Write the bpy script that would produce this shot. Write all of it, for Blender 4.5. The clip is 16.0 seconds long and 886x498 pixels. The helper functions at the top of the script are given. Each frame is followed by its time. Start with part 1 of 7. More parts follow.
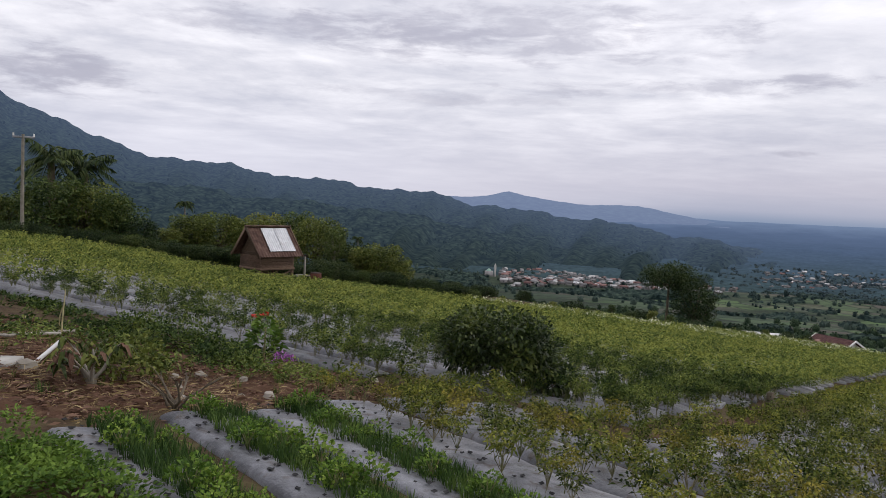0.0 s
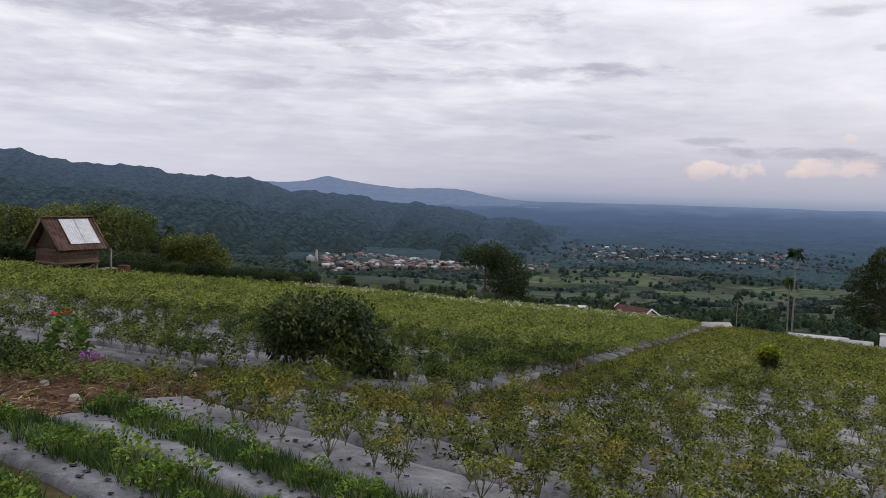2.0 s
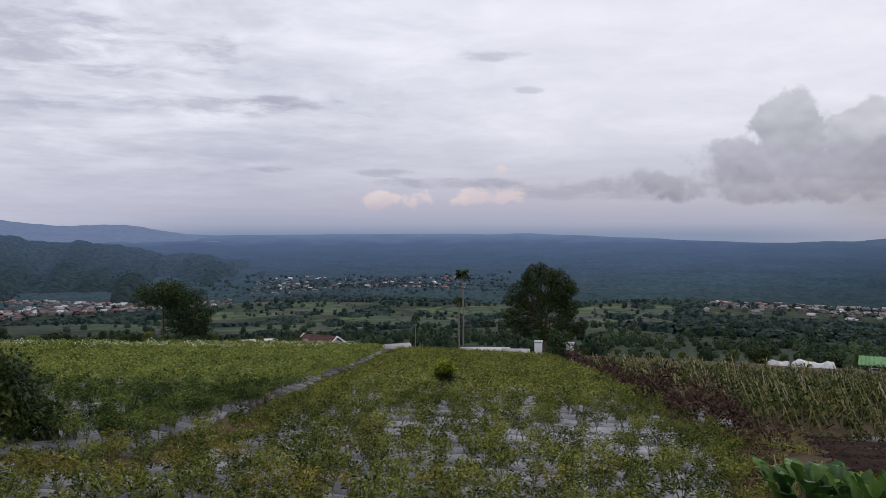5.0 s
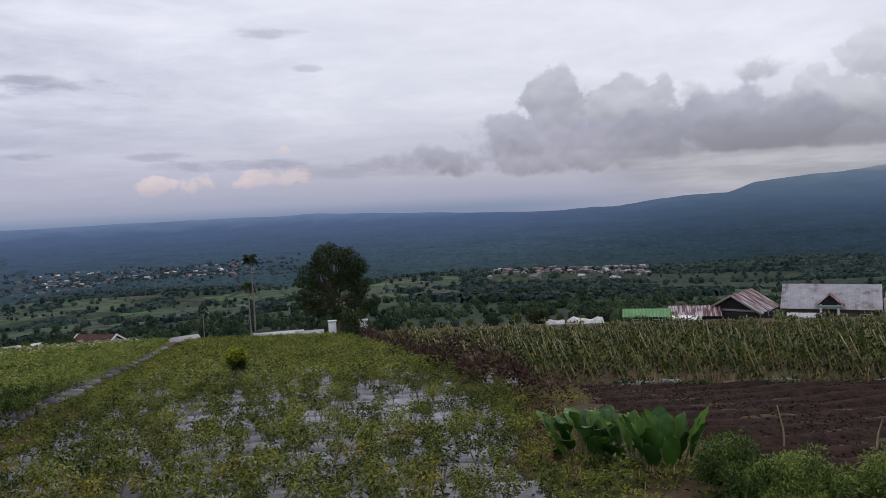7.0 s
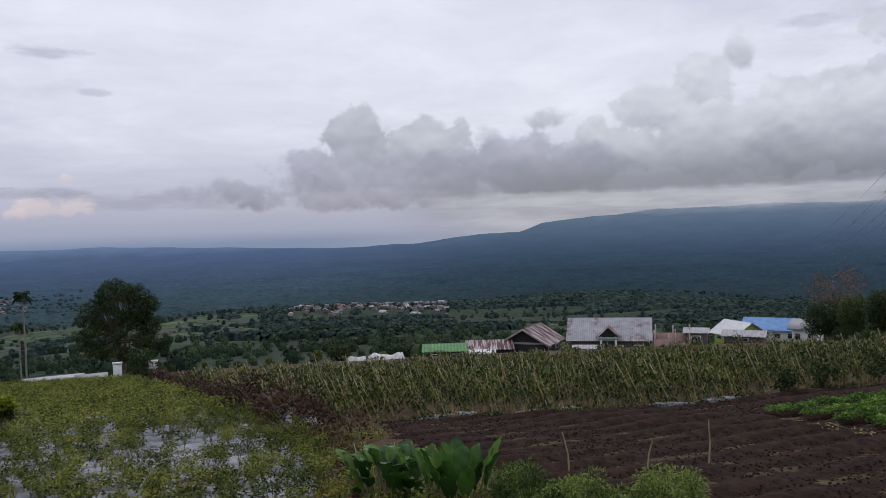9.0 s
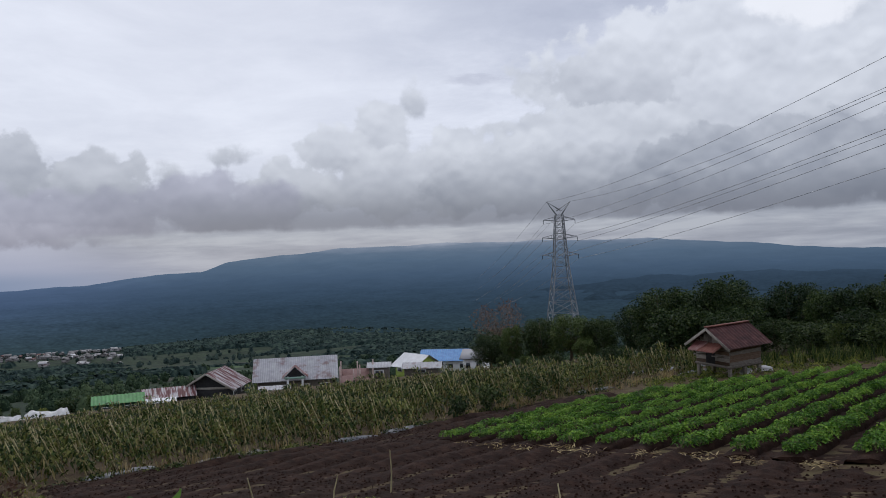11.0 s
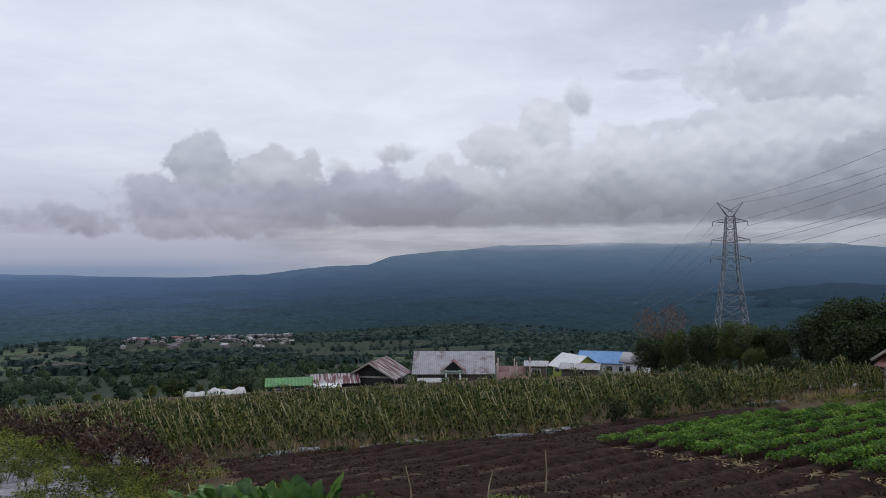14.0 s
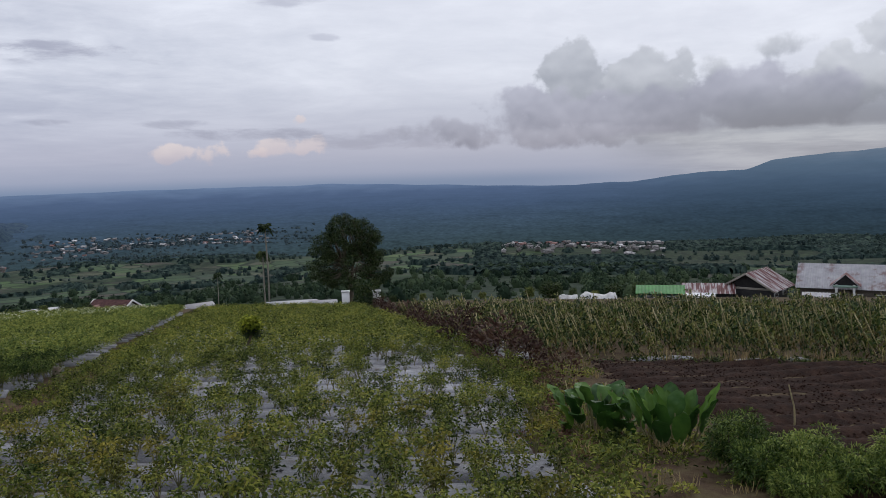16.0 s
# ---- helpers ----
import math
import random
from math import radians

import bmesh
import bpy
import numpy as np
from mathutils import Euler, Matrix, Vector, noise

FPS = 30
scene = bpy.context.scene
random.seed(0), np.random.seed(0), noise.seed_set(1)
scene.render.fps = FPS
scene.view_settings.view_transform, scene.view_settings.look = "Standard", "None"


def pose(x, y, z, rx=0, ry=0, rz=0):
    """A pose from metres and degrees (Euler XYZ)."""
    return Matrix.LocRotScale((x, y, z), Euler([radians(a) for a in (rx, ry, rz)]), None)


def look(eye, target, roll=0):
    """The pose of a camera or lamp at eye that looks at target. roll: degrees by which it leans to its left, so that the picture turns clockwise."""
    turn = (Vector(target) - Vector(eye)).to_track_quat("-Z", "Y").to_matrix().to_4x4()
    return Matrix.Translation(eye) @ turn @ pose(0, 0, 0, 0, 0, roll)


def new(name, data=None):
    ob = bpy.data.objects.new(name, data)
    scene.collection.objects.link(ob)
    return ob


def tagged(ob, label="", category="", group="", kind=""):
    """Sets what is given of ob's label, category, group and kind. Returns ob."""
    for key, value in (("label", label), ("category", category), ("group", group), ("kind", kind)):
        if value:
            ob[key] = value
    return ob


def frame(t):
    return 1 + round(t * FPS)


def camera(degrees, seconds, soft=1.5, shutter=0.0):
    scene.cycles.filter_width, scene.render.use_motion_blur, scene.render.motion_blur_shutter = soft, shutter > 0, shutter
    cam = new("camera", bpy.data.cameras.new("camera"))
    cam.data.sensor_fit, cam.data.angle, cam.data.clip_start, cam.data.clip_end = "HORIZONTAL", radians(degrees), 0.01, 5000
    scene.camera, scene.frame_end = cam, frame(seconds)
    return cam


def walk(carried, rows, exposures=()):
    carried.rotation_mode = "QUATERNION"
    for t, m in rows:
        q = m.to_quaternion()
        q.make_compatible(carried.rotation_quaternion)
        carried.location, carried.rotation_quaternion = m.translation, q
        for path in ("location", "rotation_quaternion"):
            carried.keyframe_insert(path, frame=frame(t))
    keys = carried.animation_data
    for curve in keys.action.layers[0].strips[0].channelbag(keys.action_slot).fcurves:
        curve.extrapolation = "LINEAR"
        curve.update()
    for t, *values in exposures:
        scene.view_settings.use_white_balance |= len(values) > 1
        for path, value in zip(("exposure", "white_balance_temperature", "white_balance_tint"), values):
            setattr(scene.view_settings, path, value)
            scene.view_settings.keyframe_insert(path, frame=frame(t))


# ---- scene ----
cam = camera(58.43, 16.0, soft=0.9)
EYE = 2.6
ROWS = [
    (0.0, 0.000, 0.000, 0.00, -3.60, -2.60),
    (0.5, 0.004, -0.005, -2.62, -4.04, -2.27),
    (1.0, 0.008, -0.011, -6.22, -4.24, -1.91),
    (1.5, 0.012, -0.017, -9.44, -4.24, -1.52),
    (2.0, 0.016, -0.024, -12.96, -4.25, -1.68),
    (2.5, 0.019, -0.031, -16.21, -3.40, -1.21),
    (3.0, 0.021, -0.034, -17.92, -4.16, -0.43),
    (3.5, 0.023, -0.041, -21.18, -4.25, 0.87),
    (4.0, 0.026, -0.051, -25.76, -3.48, 1.59),
    (4.5, 0.028, -0.062, -31.00, -2.39, 0.68),
    (7.0, 0.027, -0.107, -51.01, -3.56, 2.82),
    (7.5, 0.025, -0.116, -55.18, -4.44, 3.29),
    (8.0, 0.023, -0.124, -59.13, -3.74, 2.45),
    (10.5, 0.001, -0.164, -79.44, 0.48, 2.36),
    (11.0, -0.012, -0.177, -87.68, 0.53, 2.20),
    (11.5, -0.023, -0.186, -94.26, 1.23, 3.12),
    (12.0, -0.030, -0.191, -97.82, 2.01, 2.48),
    (12.5, -0.022, -0.185, -93.42, 1.92, 2.94),
    (13.0, -0.010, -0.175, -86.36, 1.61, 1.66),
    (13.5, -0.002, -0.166, -81.00, 0.38, 1.56),
    (14.0, 0.005, -0.158, -76.16, 0.65, 0.54),
    (14.5, 0.016, -0.140, -66.82, -1.40, 1.35),
    (15.0, 0.022, -0.125, -59.55, -1.96, 2.05),
    (15.5, 0.025, -0.116, -55.10, -4.25, 2.28),
    (16.0, 0.028, -0.104, -49.92, -5.51, 1.83),
]
walk(cam, [(t, pose(x, y, EYE, 90 + pitch, roll, yaw)) for t, x, y, yaw, pitch, roll in ROWS],
     [(0.0, 0.22, 6850, 12), (1.5, 0.18, 6850, 12), (3.0, 0.03, 6720, 12), (3.5, 0.03, 6700, 12), (4.5, 0.0, 6620, 13), (7.0, -0.07, 6430, 13), (8.0, -0.07, 6420, 13), (10.5, -0.10, 6260, 10), (14.0, -0.10, 6260, 10), (16.0, -0.06, 6400, 10)])

# ---------------------------------------------------------------- world and light


def link(nt, a, b):
    nt.links.new(a, b)


def mth(nt, op, a, b=None, c=None, clamp=False):
    n = nt.nodes.new("ShaderNodeMath")
    n.operation, n.use_clamp = op, clamp
    for k, v in enumerate((a, b, c)):
        if v is None:
            continue
        if isinstance(v, (int, float)):
            n.inputs[k].default_value = v
        else:
            link(nt, v, n.inputs[k])
    return n.outputs[0]


def smooth(nt, x, lo, hi):
    n = nt.nodes.new("ShaderNodeMapRange")
    n.interpolation_type = "SMOOTHSTEP"
    link(nt, x, n.inputs[0])
    n.inputs[1].default_value, n.inputs[2].default_value = lo, hi
    return n.outputs[0]


def ramp(nt, x, stops, mode="LINEAR"):
    n = nt.nodes.new("ShaderNodeValToRGB")
    n.color_ramp.interpolation = mode
    el = n.color_ramp.elements
    while len(el) < len(stops):
        el.new(0.5)
    for e, (p, c) in zip(el, stops):
        e.position = p
        e.color = (c, c, c, 1) if isinstance(c, (int, float)) else (*c, 1)
    link(nt, x, n.inputs[0])
    return n.outputs[0]


def noise_tex(nt, vec, scale, detail=5.0, rough=0.55, distort=0.0):
    n = nt.nodes.new("ShaderNodeTexNoise")
    link(nt, vec, n.inputs["Vector"])
    n.inputs["Scale"].default_value, n.inputs["Detail"].default_value = scale, detail
    n.inputs["Roughness"].default_value, n.inputs["Distortion"].default_value = rough, distort
    return n.outputs["Fac"]


def mixc(nt, f, a, b):
    n = nt.nodes.new("ShaderNodeMix")
    n.data_type = "RGBA"
    for i, v in ((0, f), (6, a), (7, b)):
        if isinstance(v, (int, float)):
            n.inputs[i].default_value = v
        elif isinstance(v, tuple):
            n.inputs[i].default_value = (*v, 1)
        else:
            link(nt, v, n.inputs[i])
    return n.outputs[2]


def combine(nt, x, y, z=0.0):
    n = nt.nodes.new("ShaderNodeCombineXYZ")
    for i, v in enumerate((x, y, z)):
        if isinstance(v, (int, float)):
            n.inputs[i].default_value = v
        else:
            link(nt, v, n.inputs[i])
    return n.outputs[0]


# cumulus bank: bearing to the right, elevation, half width, half height (degrees), tone; far ones first
TOWERS = [
    (110, 11.6, 16.5, 5.6, .84), (121, 8.5, 10, 5.5, .74), (100.5, 12.0, 5.2, 3.0, .74), (99, 7.6, 8, 3.0, .68),
    (86.0, 11.2, 1.2, 1.5, .62), (83.6, 8.9, 2.4, 2.5, .66), (80.3, 7.6, 2.9, 2.2, .66), (88.6, 7.7, 2.7, 1.7, .66),
    (93.4, 7.0, 3.6, 1.8, .62), (73.0, 7.6, 2.1, 0.8, .52), (68.6, 6.3, 1.3, 1.3, .46), (59.3, 6.4, 2.6, 2.5, .36),
    (64.8, 5.6, 3.6, 2.2, .44), (77.0, 5.3, 4.4, 2.1, .50), (85.5, 5.4, 8.0, 2.7, .52), (97, 5.0, 11, 2.6, .38), (112, 5.2, 13, 3.4, .30)]
LOW_BANK = [
    (56.6, 4.0, 4.6, 2.0, .38), (63, 3.5, 8, 2.0, .34), (71, 4.0, 8, 2.5, .36), (51, 3.0, 6, 1.0, .42),
    (58.5, 2.2, 10, .8, .32)]
# level streaks of grey: bearing, elevation, half width, half height, depth
STREAKS = [
    (24.5, 8.7, 4.2, .55, .75), (16, 8.2, 12, .7, .55), (-1, 7.2, 10, .55, .40), (41.9, 9.6, 1.3, .25, .4), (23.6, 4.0, 1.7, .26, .6),
    (31.1, 3.85, 2.3, .36, .65), (36.2, 3.1, 6.5, .42, .85), (46.5, 2.5, 8, .75, .8), (38.5, 12.0, 3, .4, .45),
    (90.5, 12.6, 3.0, .5, .35), (-27, 7.2, 6.5, 1.9, .8), (-9, 11.5, 16, 1.2, .45), (4, 11.8, 19, 2.4, .55)]


def build_sky():
    world = bpy.data.worlds.new("overcast_sky")
    scene.world = world
    world.use_nodes = True
    nt = world.node_tree
    nt.nodes.clear()
    out, bg = nt.nodes.new("ShaderNodeOutputWorld"), nt.nodes.new("ShaderNodeBackground")
    link(nt, bg.outputs[0], out.inputs[0])
    sky = nt.nodes.new("ShaderNodeTexSky")
    sky.sky_type, sky.sun_disc = "NISHITA", False
    sky.sun_elevation, sky.sun_rotation = radians(38), radians(70)
    tc = nt.nodes.new("ShaderNodeTexCoord")
    sep = nt.nodes.new("ShaderNodeSeparateXYZ")
    link(nt, tc.outputs["Generated"], sep.inputs[0])
    x, y, z = sep.outputs
    el = mth(nt, "MULTIPLY", mth(nt, "ARCSINE", z), 57.2958)
    az = mth(nt, "MULTIPLY", mth(nt, "ARCTAN2", x, y), 57.2958)      # degrees to the right of straight ahead
    # high streaky layer, seen on a flat deck
    zz = mth(nt, "ADD", mth(nt, "MAXIMUM", z, 0.0), 0.085)
    deck = combine(nt, mth(nt, "DIVIDE", x, zz), mth(nt, "DIVIDE", y, zz))
    n1 = noise_tex(nt, deck, 0.62, 9, 0.60, 0.5)
    n2 = noise_tex(nt, deck, 2.3, 8, 0.62, 0.3)
    dn = mth(nt, "ADD", mth(nt, "MULTIPLY", n1, 0.66), mth(nt, "MULTIPLY", n2, 0.34))
    high = ramp(nt, dn, [(0.30, (0.98, 0.995, 1.08)), (0.41, (0.82, 0.845, 0.94)), (0.50, (0.675, 0.70, 0.80)), (0.60, (0.53, 0.56, 0.67)), (0.70, (0.45, 0.48, 0.595))])
    # paler and thinner over the middle of the valley
    pale = mth(nt, "MULTIPLY", smooth(nt, az, 15, 50), smooth(nt, mth(nt, "MULTIPLY", az, -1), -105, -75))
    high = mixc(nt, mth(nt, "MULTIPLY", pale, 0.60), high, (0.83, 0.85, 0.93))
    # milky band above the horizon
    low = mth(nt, "SUBTRACT", 1.0, smooth(nt, el, 1.0, 8.5))
    band = ramp(nt, mth(nt, "DIVIDE", mth(nt, "ADD", az, 40), 180), [(0.15, (0.60, 0.63, 0.77)), (0.24, (0.52, 0.54, 0.67)), (0.34, (0.44, 0.455, 0.585)), (0.46, (0.39, 0.405, 0.53)), (0.60, (0.36, 0.385, 0.50)), (0.80, (0.40, 0.44, 0.54))])
    col = mixc(nt, mth(nt, "MULTIPLY", low, 0.85), high, band)
    # shared turbulence of the cloud edges
    sv = combine(nt, mth(nt, "MULTIPLY", az, 0.12), mth(nt, "MULTIPLY", el, 0.9))
    sn = noise_tex(nt, sv, 1.0, 7, 0.6, 0.2)
    flat = combine(nt, mth(nt, "MULTIPLY", az, 0.22), mth(nt, "MULTIPLY", el, 0.95), 3.0)
    fn = noise_tex(nt, flat, 1.0, 8, 0.62, 0.3)
    plane = combine(nt, az, el)
    w1 = noise_tex(nt, plane, 0.40, 7, 0.54)
    w2 = noise_tex(nt, combine(nt, az, el, 9.0), 0.34, 6, 0.52)
    broad = noise_tex(nt, combine(nt, mth(nt, "MULTIPLY", az, 0.10), mth(nt, "MULTIPLY", el, 0.22), 5.0), 1.0, 5, 0.55)

    def cells(lift, size, depth):
        v = nt.nodes.new("ShaderNodeTexVoronoi")
        v.feature = "SMOOTH_F1"
        v.inputs["Smoothness"].default_value = 0.25
        v.inputs["Scale"].default_value = 1.0 / size
        wx = mth(nt, "ADD", az, mth(nt, "MULTIPLY", mth(nt, "SUBTRACT", w1, 0.5), size * 0.9))
        wy = mth(nt, "ADD", mth(nt, "ADD", el, lift), mth(nt, "MULTIPLY", mth(nt, "SUBTRACT", w2, 0.5), size * 0.9))
        link(nt, combine(nt, wx, mth(nt, "MULTIPLY", wy, 1.15), depth), v.inputs["Vector"])
        return v.outputs["Distance"]

    def billow(lift):
        s_ = mth(nt, "ADD", mth(nt, "MULTIPLY", cells(lift, 2.6, 4.1), 0.62), mth(nt, "MULTIPLY", cells(lift, 1.05, 7.3), 0.30))
        return mth(nt, "SUBTRACT", 0.46, s_)

    h0, hu = billow(0.0), billow(0.42)
    relief = mth(nt, "MULTIPLY", mth(nt, "SUBTRACT", h0, hu), 0.42)
    swell = mth(nt, "ADD", mth(nt, "MULTIPLY", h0, 0.75), mth(nt, "MULTIPLY", mth(nt, "SUBTRACT", w1, 0.5), 2.6))
    wisp = mth(nt, "MULTIPLY", mth(nt, "SUBTRACT", fn, 0.52), 5.5)

    def lobe(src, a, e, rx, ry):
        """Squared distance from a lobe's centre, in its own half sizes, and the height in it."""
        mp = nt.nodes.new("ShaderNodeMapping")
        mp.inputs["Location"].default_value = (-a / rx, -e / ry, 0)
        mp.inputs["Scale"].default_value = (1 / rx, 1 / ry, 1)
        link(nt, src, mp.inputs[0])
        dot = nt.nodes.new("ShaderNodeVectorMath")
        dot.operation = "DOT_PRODUCT"
        link(nt, mp.outputs[0], dot.inputs[0])
        link(nt, mp.outputs[0], dot.inputs[1])
        sp = nt.nodes.new("ShaderNodeSeparateXYZ")
        link(nt, mp.outputs[0], sp.inputs[0])
        return mth(nt, "SUBTRACT", 1.0, dot.outputs["Value"]), sp.outputs[1]

    # cream tops of far thunderheads, then the streaks
    for a, e, rx, ry in ((33.6, 1.75, 3.4, .75), (39.2, 2.15, 2.7, .95), (39.7, 3.9, .75, .55)):
        d, up = lobe(plane, a, e, rx, ry)
        m_ = smooth(nt, mth(nt, "ADD", d, mth(nt, "MULTIPLY", swell, 2.6)), 0.0, 0.7)
        tone = mth(nt, "ADD", mth(nt, "MULTIPLY", up, 0.28), mth(nt, "ADD", 0.5, mth(nt, "MULTIPLY", relief, 1.2)), None, True)
        col = mixc(nt, mth(nt, "MULTIPLY", m_, 0.68), col, mixc(nt, tone, (0.50, 0.44, 0.52), (0.88, 0.76, 0.72)))
    for a, e, rx, ry, deep in STREAKS:
        d, up = lobe(plane, a, e, rx, ry)
        m_ = smooth(nt, mth(nt, "ADD", d, wisp), -0.2, 1.3)
        col = mixc(nt, mth(nt, "MULTIPLY", m_, deep), col, (0.36, 0.37, 0.475))

    def heap(col, rows, soft, top, base):
        for a, e, rx, ry, tone in rows:
            d, up = lobe(plane, a, e, rx, ry)
            k = 2.0 / max(ry, 1.1) ** 0.7
            edge = mth(nt, "ADD", d, mth(nt, "MULTIPLY", swell, k))
            m_ = smooth(nt, edge, -0.08 * k, soft * k * (2.2 if rx < 2.3 else 1))
            lit = mth(nt, "ADD", mth(nt, "MULTIPLY", up, 0.22), mth(nt, "ADD", mth(nt, "ADD", tone - .04, mth(nt, "MULTIPLY", mth(nt, "SUBTRACT", w2, 0.5), 0.40)), relief))
            lit = mth(nt, "ADD", lit, mth(nt, "MULTIPLY", mth(nt, "SUBTRACT", broad, 0.5), 0.5), None, True)
            col = mixc(nt, mth(nt, "MULTIPLY", m_, 0.93), col, mixc(nt, lit, base, top))
        return col

    col = heap(col, TOWERS, 0.26, (0.80, 0.82, 0.88), (0.20, 0.22, 0.285))
    col = heap(col, LOW_BANK, 0.55, (0.60, 0.605, 0.715), (0.215, 0.225, 0.31))
    # dark level underside over the mountain, paler shreds of stratus beneath it
    lw = mth(nt, "ADD", el, mth(nt, "MULTIPLY", mth(nt, "SUBTRACT", w1, 0.5), 0.9))
    under = mth(nt, "MULTIPLY", mth(nt, "SUBTRACT", 1.0, smooth(nt, lw, 2.05, 2.5)), smooth(nt, az, 58, 70))
    shred = ramp(nt, sn, [(0.38, (0.30, 0.325, 0.395)), (0.50, (0.365, 0.39, 0.46)), (0.64, (0.46, 0.485, 0.545))])
    line = mth(nt, "MULTIPLY", mth(nt, "SUBTRACT", 1.0, smooth(nt, lw, 2.6, 6.0)), smooth(nt, az, 60, 74))
    col = mixc(nt, mth(nt, "MULTIPLY", line, 0.80), col, (0.175, 0.19, 0.245))
    col = mixc(nt, under, col, shred)
    # bright rent in the bank
    d, up = lobe(plane, 113.8, 15.8, 4.6, 1.9)
    gap = smooth(nt, mth(nt, "ADD", d, mth(nt, "MULTIPLY", mth(nt, "SUBTRACT", w2, 0.5), 3.0)), 0.0, 0.6)
    col = mixc(nt, mth(nt, "MULTIPLY", gap, 0.85), col, (0.98, 0.98, 1.02))
    # milky air low over the plain
    hz = mth(nt, "MULTIPLY", mth(nt, "SUBTRACT", 1.0, smooth(nt, el, -0.75, 0.35)), mth(nt, "SUBTRACT", 1.0, smooth(nt, az, 54, 72)))
    hz = mth(nt, "MULTIPLY", hz, smooth(nt, az, 2, 22))
    veil = mth(nt, "MULTIPLY", mth(nt, "SUBTRACT", 1.0, smooth(nt, el, 0.0, 2.0)), mth(nt, "MULTIPLY", smooth(nt, az, 2, 22), mth(nt, "SUBTRACT", 1.0, smooth(nt, az, 56, 76))))
    col = mixc(nt, mth(nt, "MULTIPLY", veil, 0.75), col, (0.315, 0.365, 0.505))
    col = mixc(nt, mth(nt, "MULTIPLY", hz, 0.95), col, (0.185, 0.262, 0.410))
    # a wisp of the clear air above shows through everywhere
    skyv = nt.nodes.new("ShaderNodeVectorMath")
    skyv.operation = "SCALE"
    link(nt, sky.outputs[0], skyv.inputs[0])
    skyv.inputs["Scale"].default_value = 0.10
    col = mixc(nt, 0.06, col, skyv.outputs[0])
    gain = nt.nodes.new("ShaderNodeVectorMath")
    gain.operation = "SCALE"
    link(nt, col, gain.inputs[0])
    link(nt, mth(nt, "ADD", 1.0, mth(nt, "MULTIPLY", smooth(nt, el, 24, 75), 0.45)), gain.inputs["Scale"])      # overcast: brightest overhead
    link(nt, gain.outputs[0], bg.inputs[0])
    bg.inputs[1].default_value = 1.0


build_sky()
sun = new("sun", bpy.data.lights.new("sun", "SUN"))
sun.data.energy, sun.data.angle, sun.data.color = 0.7, radians(22), (1.0, 0.96, 0.9)
sun.matrix_world = look((0, 0, 100), (-60, -22, 50))


# ---------------------------------------------------------------- materials
def mat(name, stops, scale=4.0, rough=0.85, metal=0.0, bump=0.0, bump_scale=None, island=0.0, objvar=0.0, translucent=0.0, stretch=None, spec=0.3, dirt=None, glow=None, contrast=1.0, cracks=None):
    """A noise-coloured surface; stops are (position, colour); island and objvar vary it piece by piece."""
    m = bpy.data.materials.new(name)
    m.use_nodes = True
    nt = m.node_tree
    pb, out = nt.nodes["Principled BSDF"], nt.nodes["Material Output"]
    geo = nt.nodes.new("ShaderNodeNewGeometry")
    tc = nt.nodes.new("ShaderNodeTexCoord")
    vec = tc.outputs["Object"]
    if stretch:
        mp = nt.nodes.new("ShaderNodeMapping")
        link(nt, vec, mp.inputs[0])
        mp.inputs["Scale"].default_value = stretch
        vec = mp.outputs[0]
    n1 = noise_tex(nt, vec, scale, 6, 0.6)
    f = mth(nt, "ADD", mth(nt, "MULTIPLY", mth(nt, "SUBTRACT", n1, 0.5), contrast), 0.5)
    if island:
        f = mth(nt, "ADD", mth(nt, "MULTIPLY", mth(nt, "SUBTRACT", geo.outputs["Random Per Island"], 0.5), island), f)
    if objvar:
        oi = nt.nodes.new("ShaderNodeObjectInfo")
        f = mth(nt, "ADD", mth(nt, "MULTIPLY", mth(nt, "SUBTRACT", oi.outputs["Random"], 0.5), objvar), f)
    c = ramp(nt, f, stops)
    if dirt:
        n3 = noise_tex(nt, tc.outputs["Object"], dirt[1], 4, 0.6)
        c = mixc(nt, mth(nt, "MULTIPLY", smooth(nt, n3, dirt[2], dirt[2] + 0.16), dirt[3]), c, dirt[0])
    if cracks:
        n4 = noise_tex(nt, tc.outputs["Object"], cracks[1], 5, 0.6, 0.8)
        c = mixc(nt, mth(nt, "MULTIPLY", mth(nt, "SUBTRACT", 1.0, smooth(nt, mth(nt, "ABSOLUTE", mth(nt, "SUBTRACT", n4, 0.5)), 0.004, cracks[2])), cracks[3]), c, cracks[0])
    link(nt, c, pb.inputs["Base Color"])
    pb.inputs["Roughness"].default_value, pb.inputs["Metallic"].default_value = rough, metal
    pb.inputs["Specular IOR Level"].default_value = spec
    if bump:
        b = nt.nodes.new("ShaderNodeBump")
        b.inputs["Strength"].default_value = bump
        b.inputs["Distance"].default_value = 0.03
        link(nt, noise_tex(nt, vec, bump_scale or scale * 5, 6, 0.65), b.inputs["Height"])
        link(nt, b.outputs[0], pb.inputs["Normal"])
    if translucent:
        tr, mx = nt.nodes.new("ShaderNodeBsdfTranslucent"), nt.nodes.new("ShaderNodeMixShader")
        link(nt, c, tr.inputs[0])
        mx.inputs[0].default_value = translucent
        link(nt, pb.outputs[0], mx.inputs[1])
        link(nt, tr.outputs[0], mx.inputs[2])
        link(nt, mx.outputs[0], out.inputs[0])
    if glow:
        link(nt, c, pb.inputs["Emission Color"])
        pb.inputs["Emission Strength"].default_value = glow
    return m


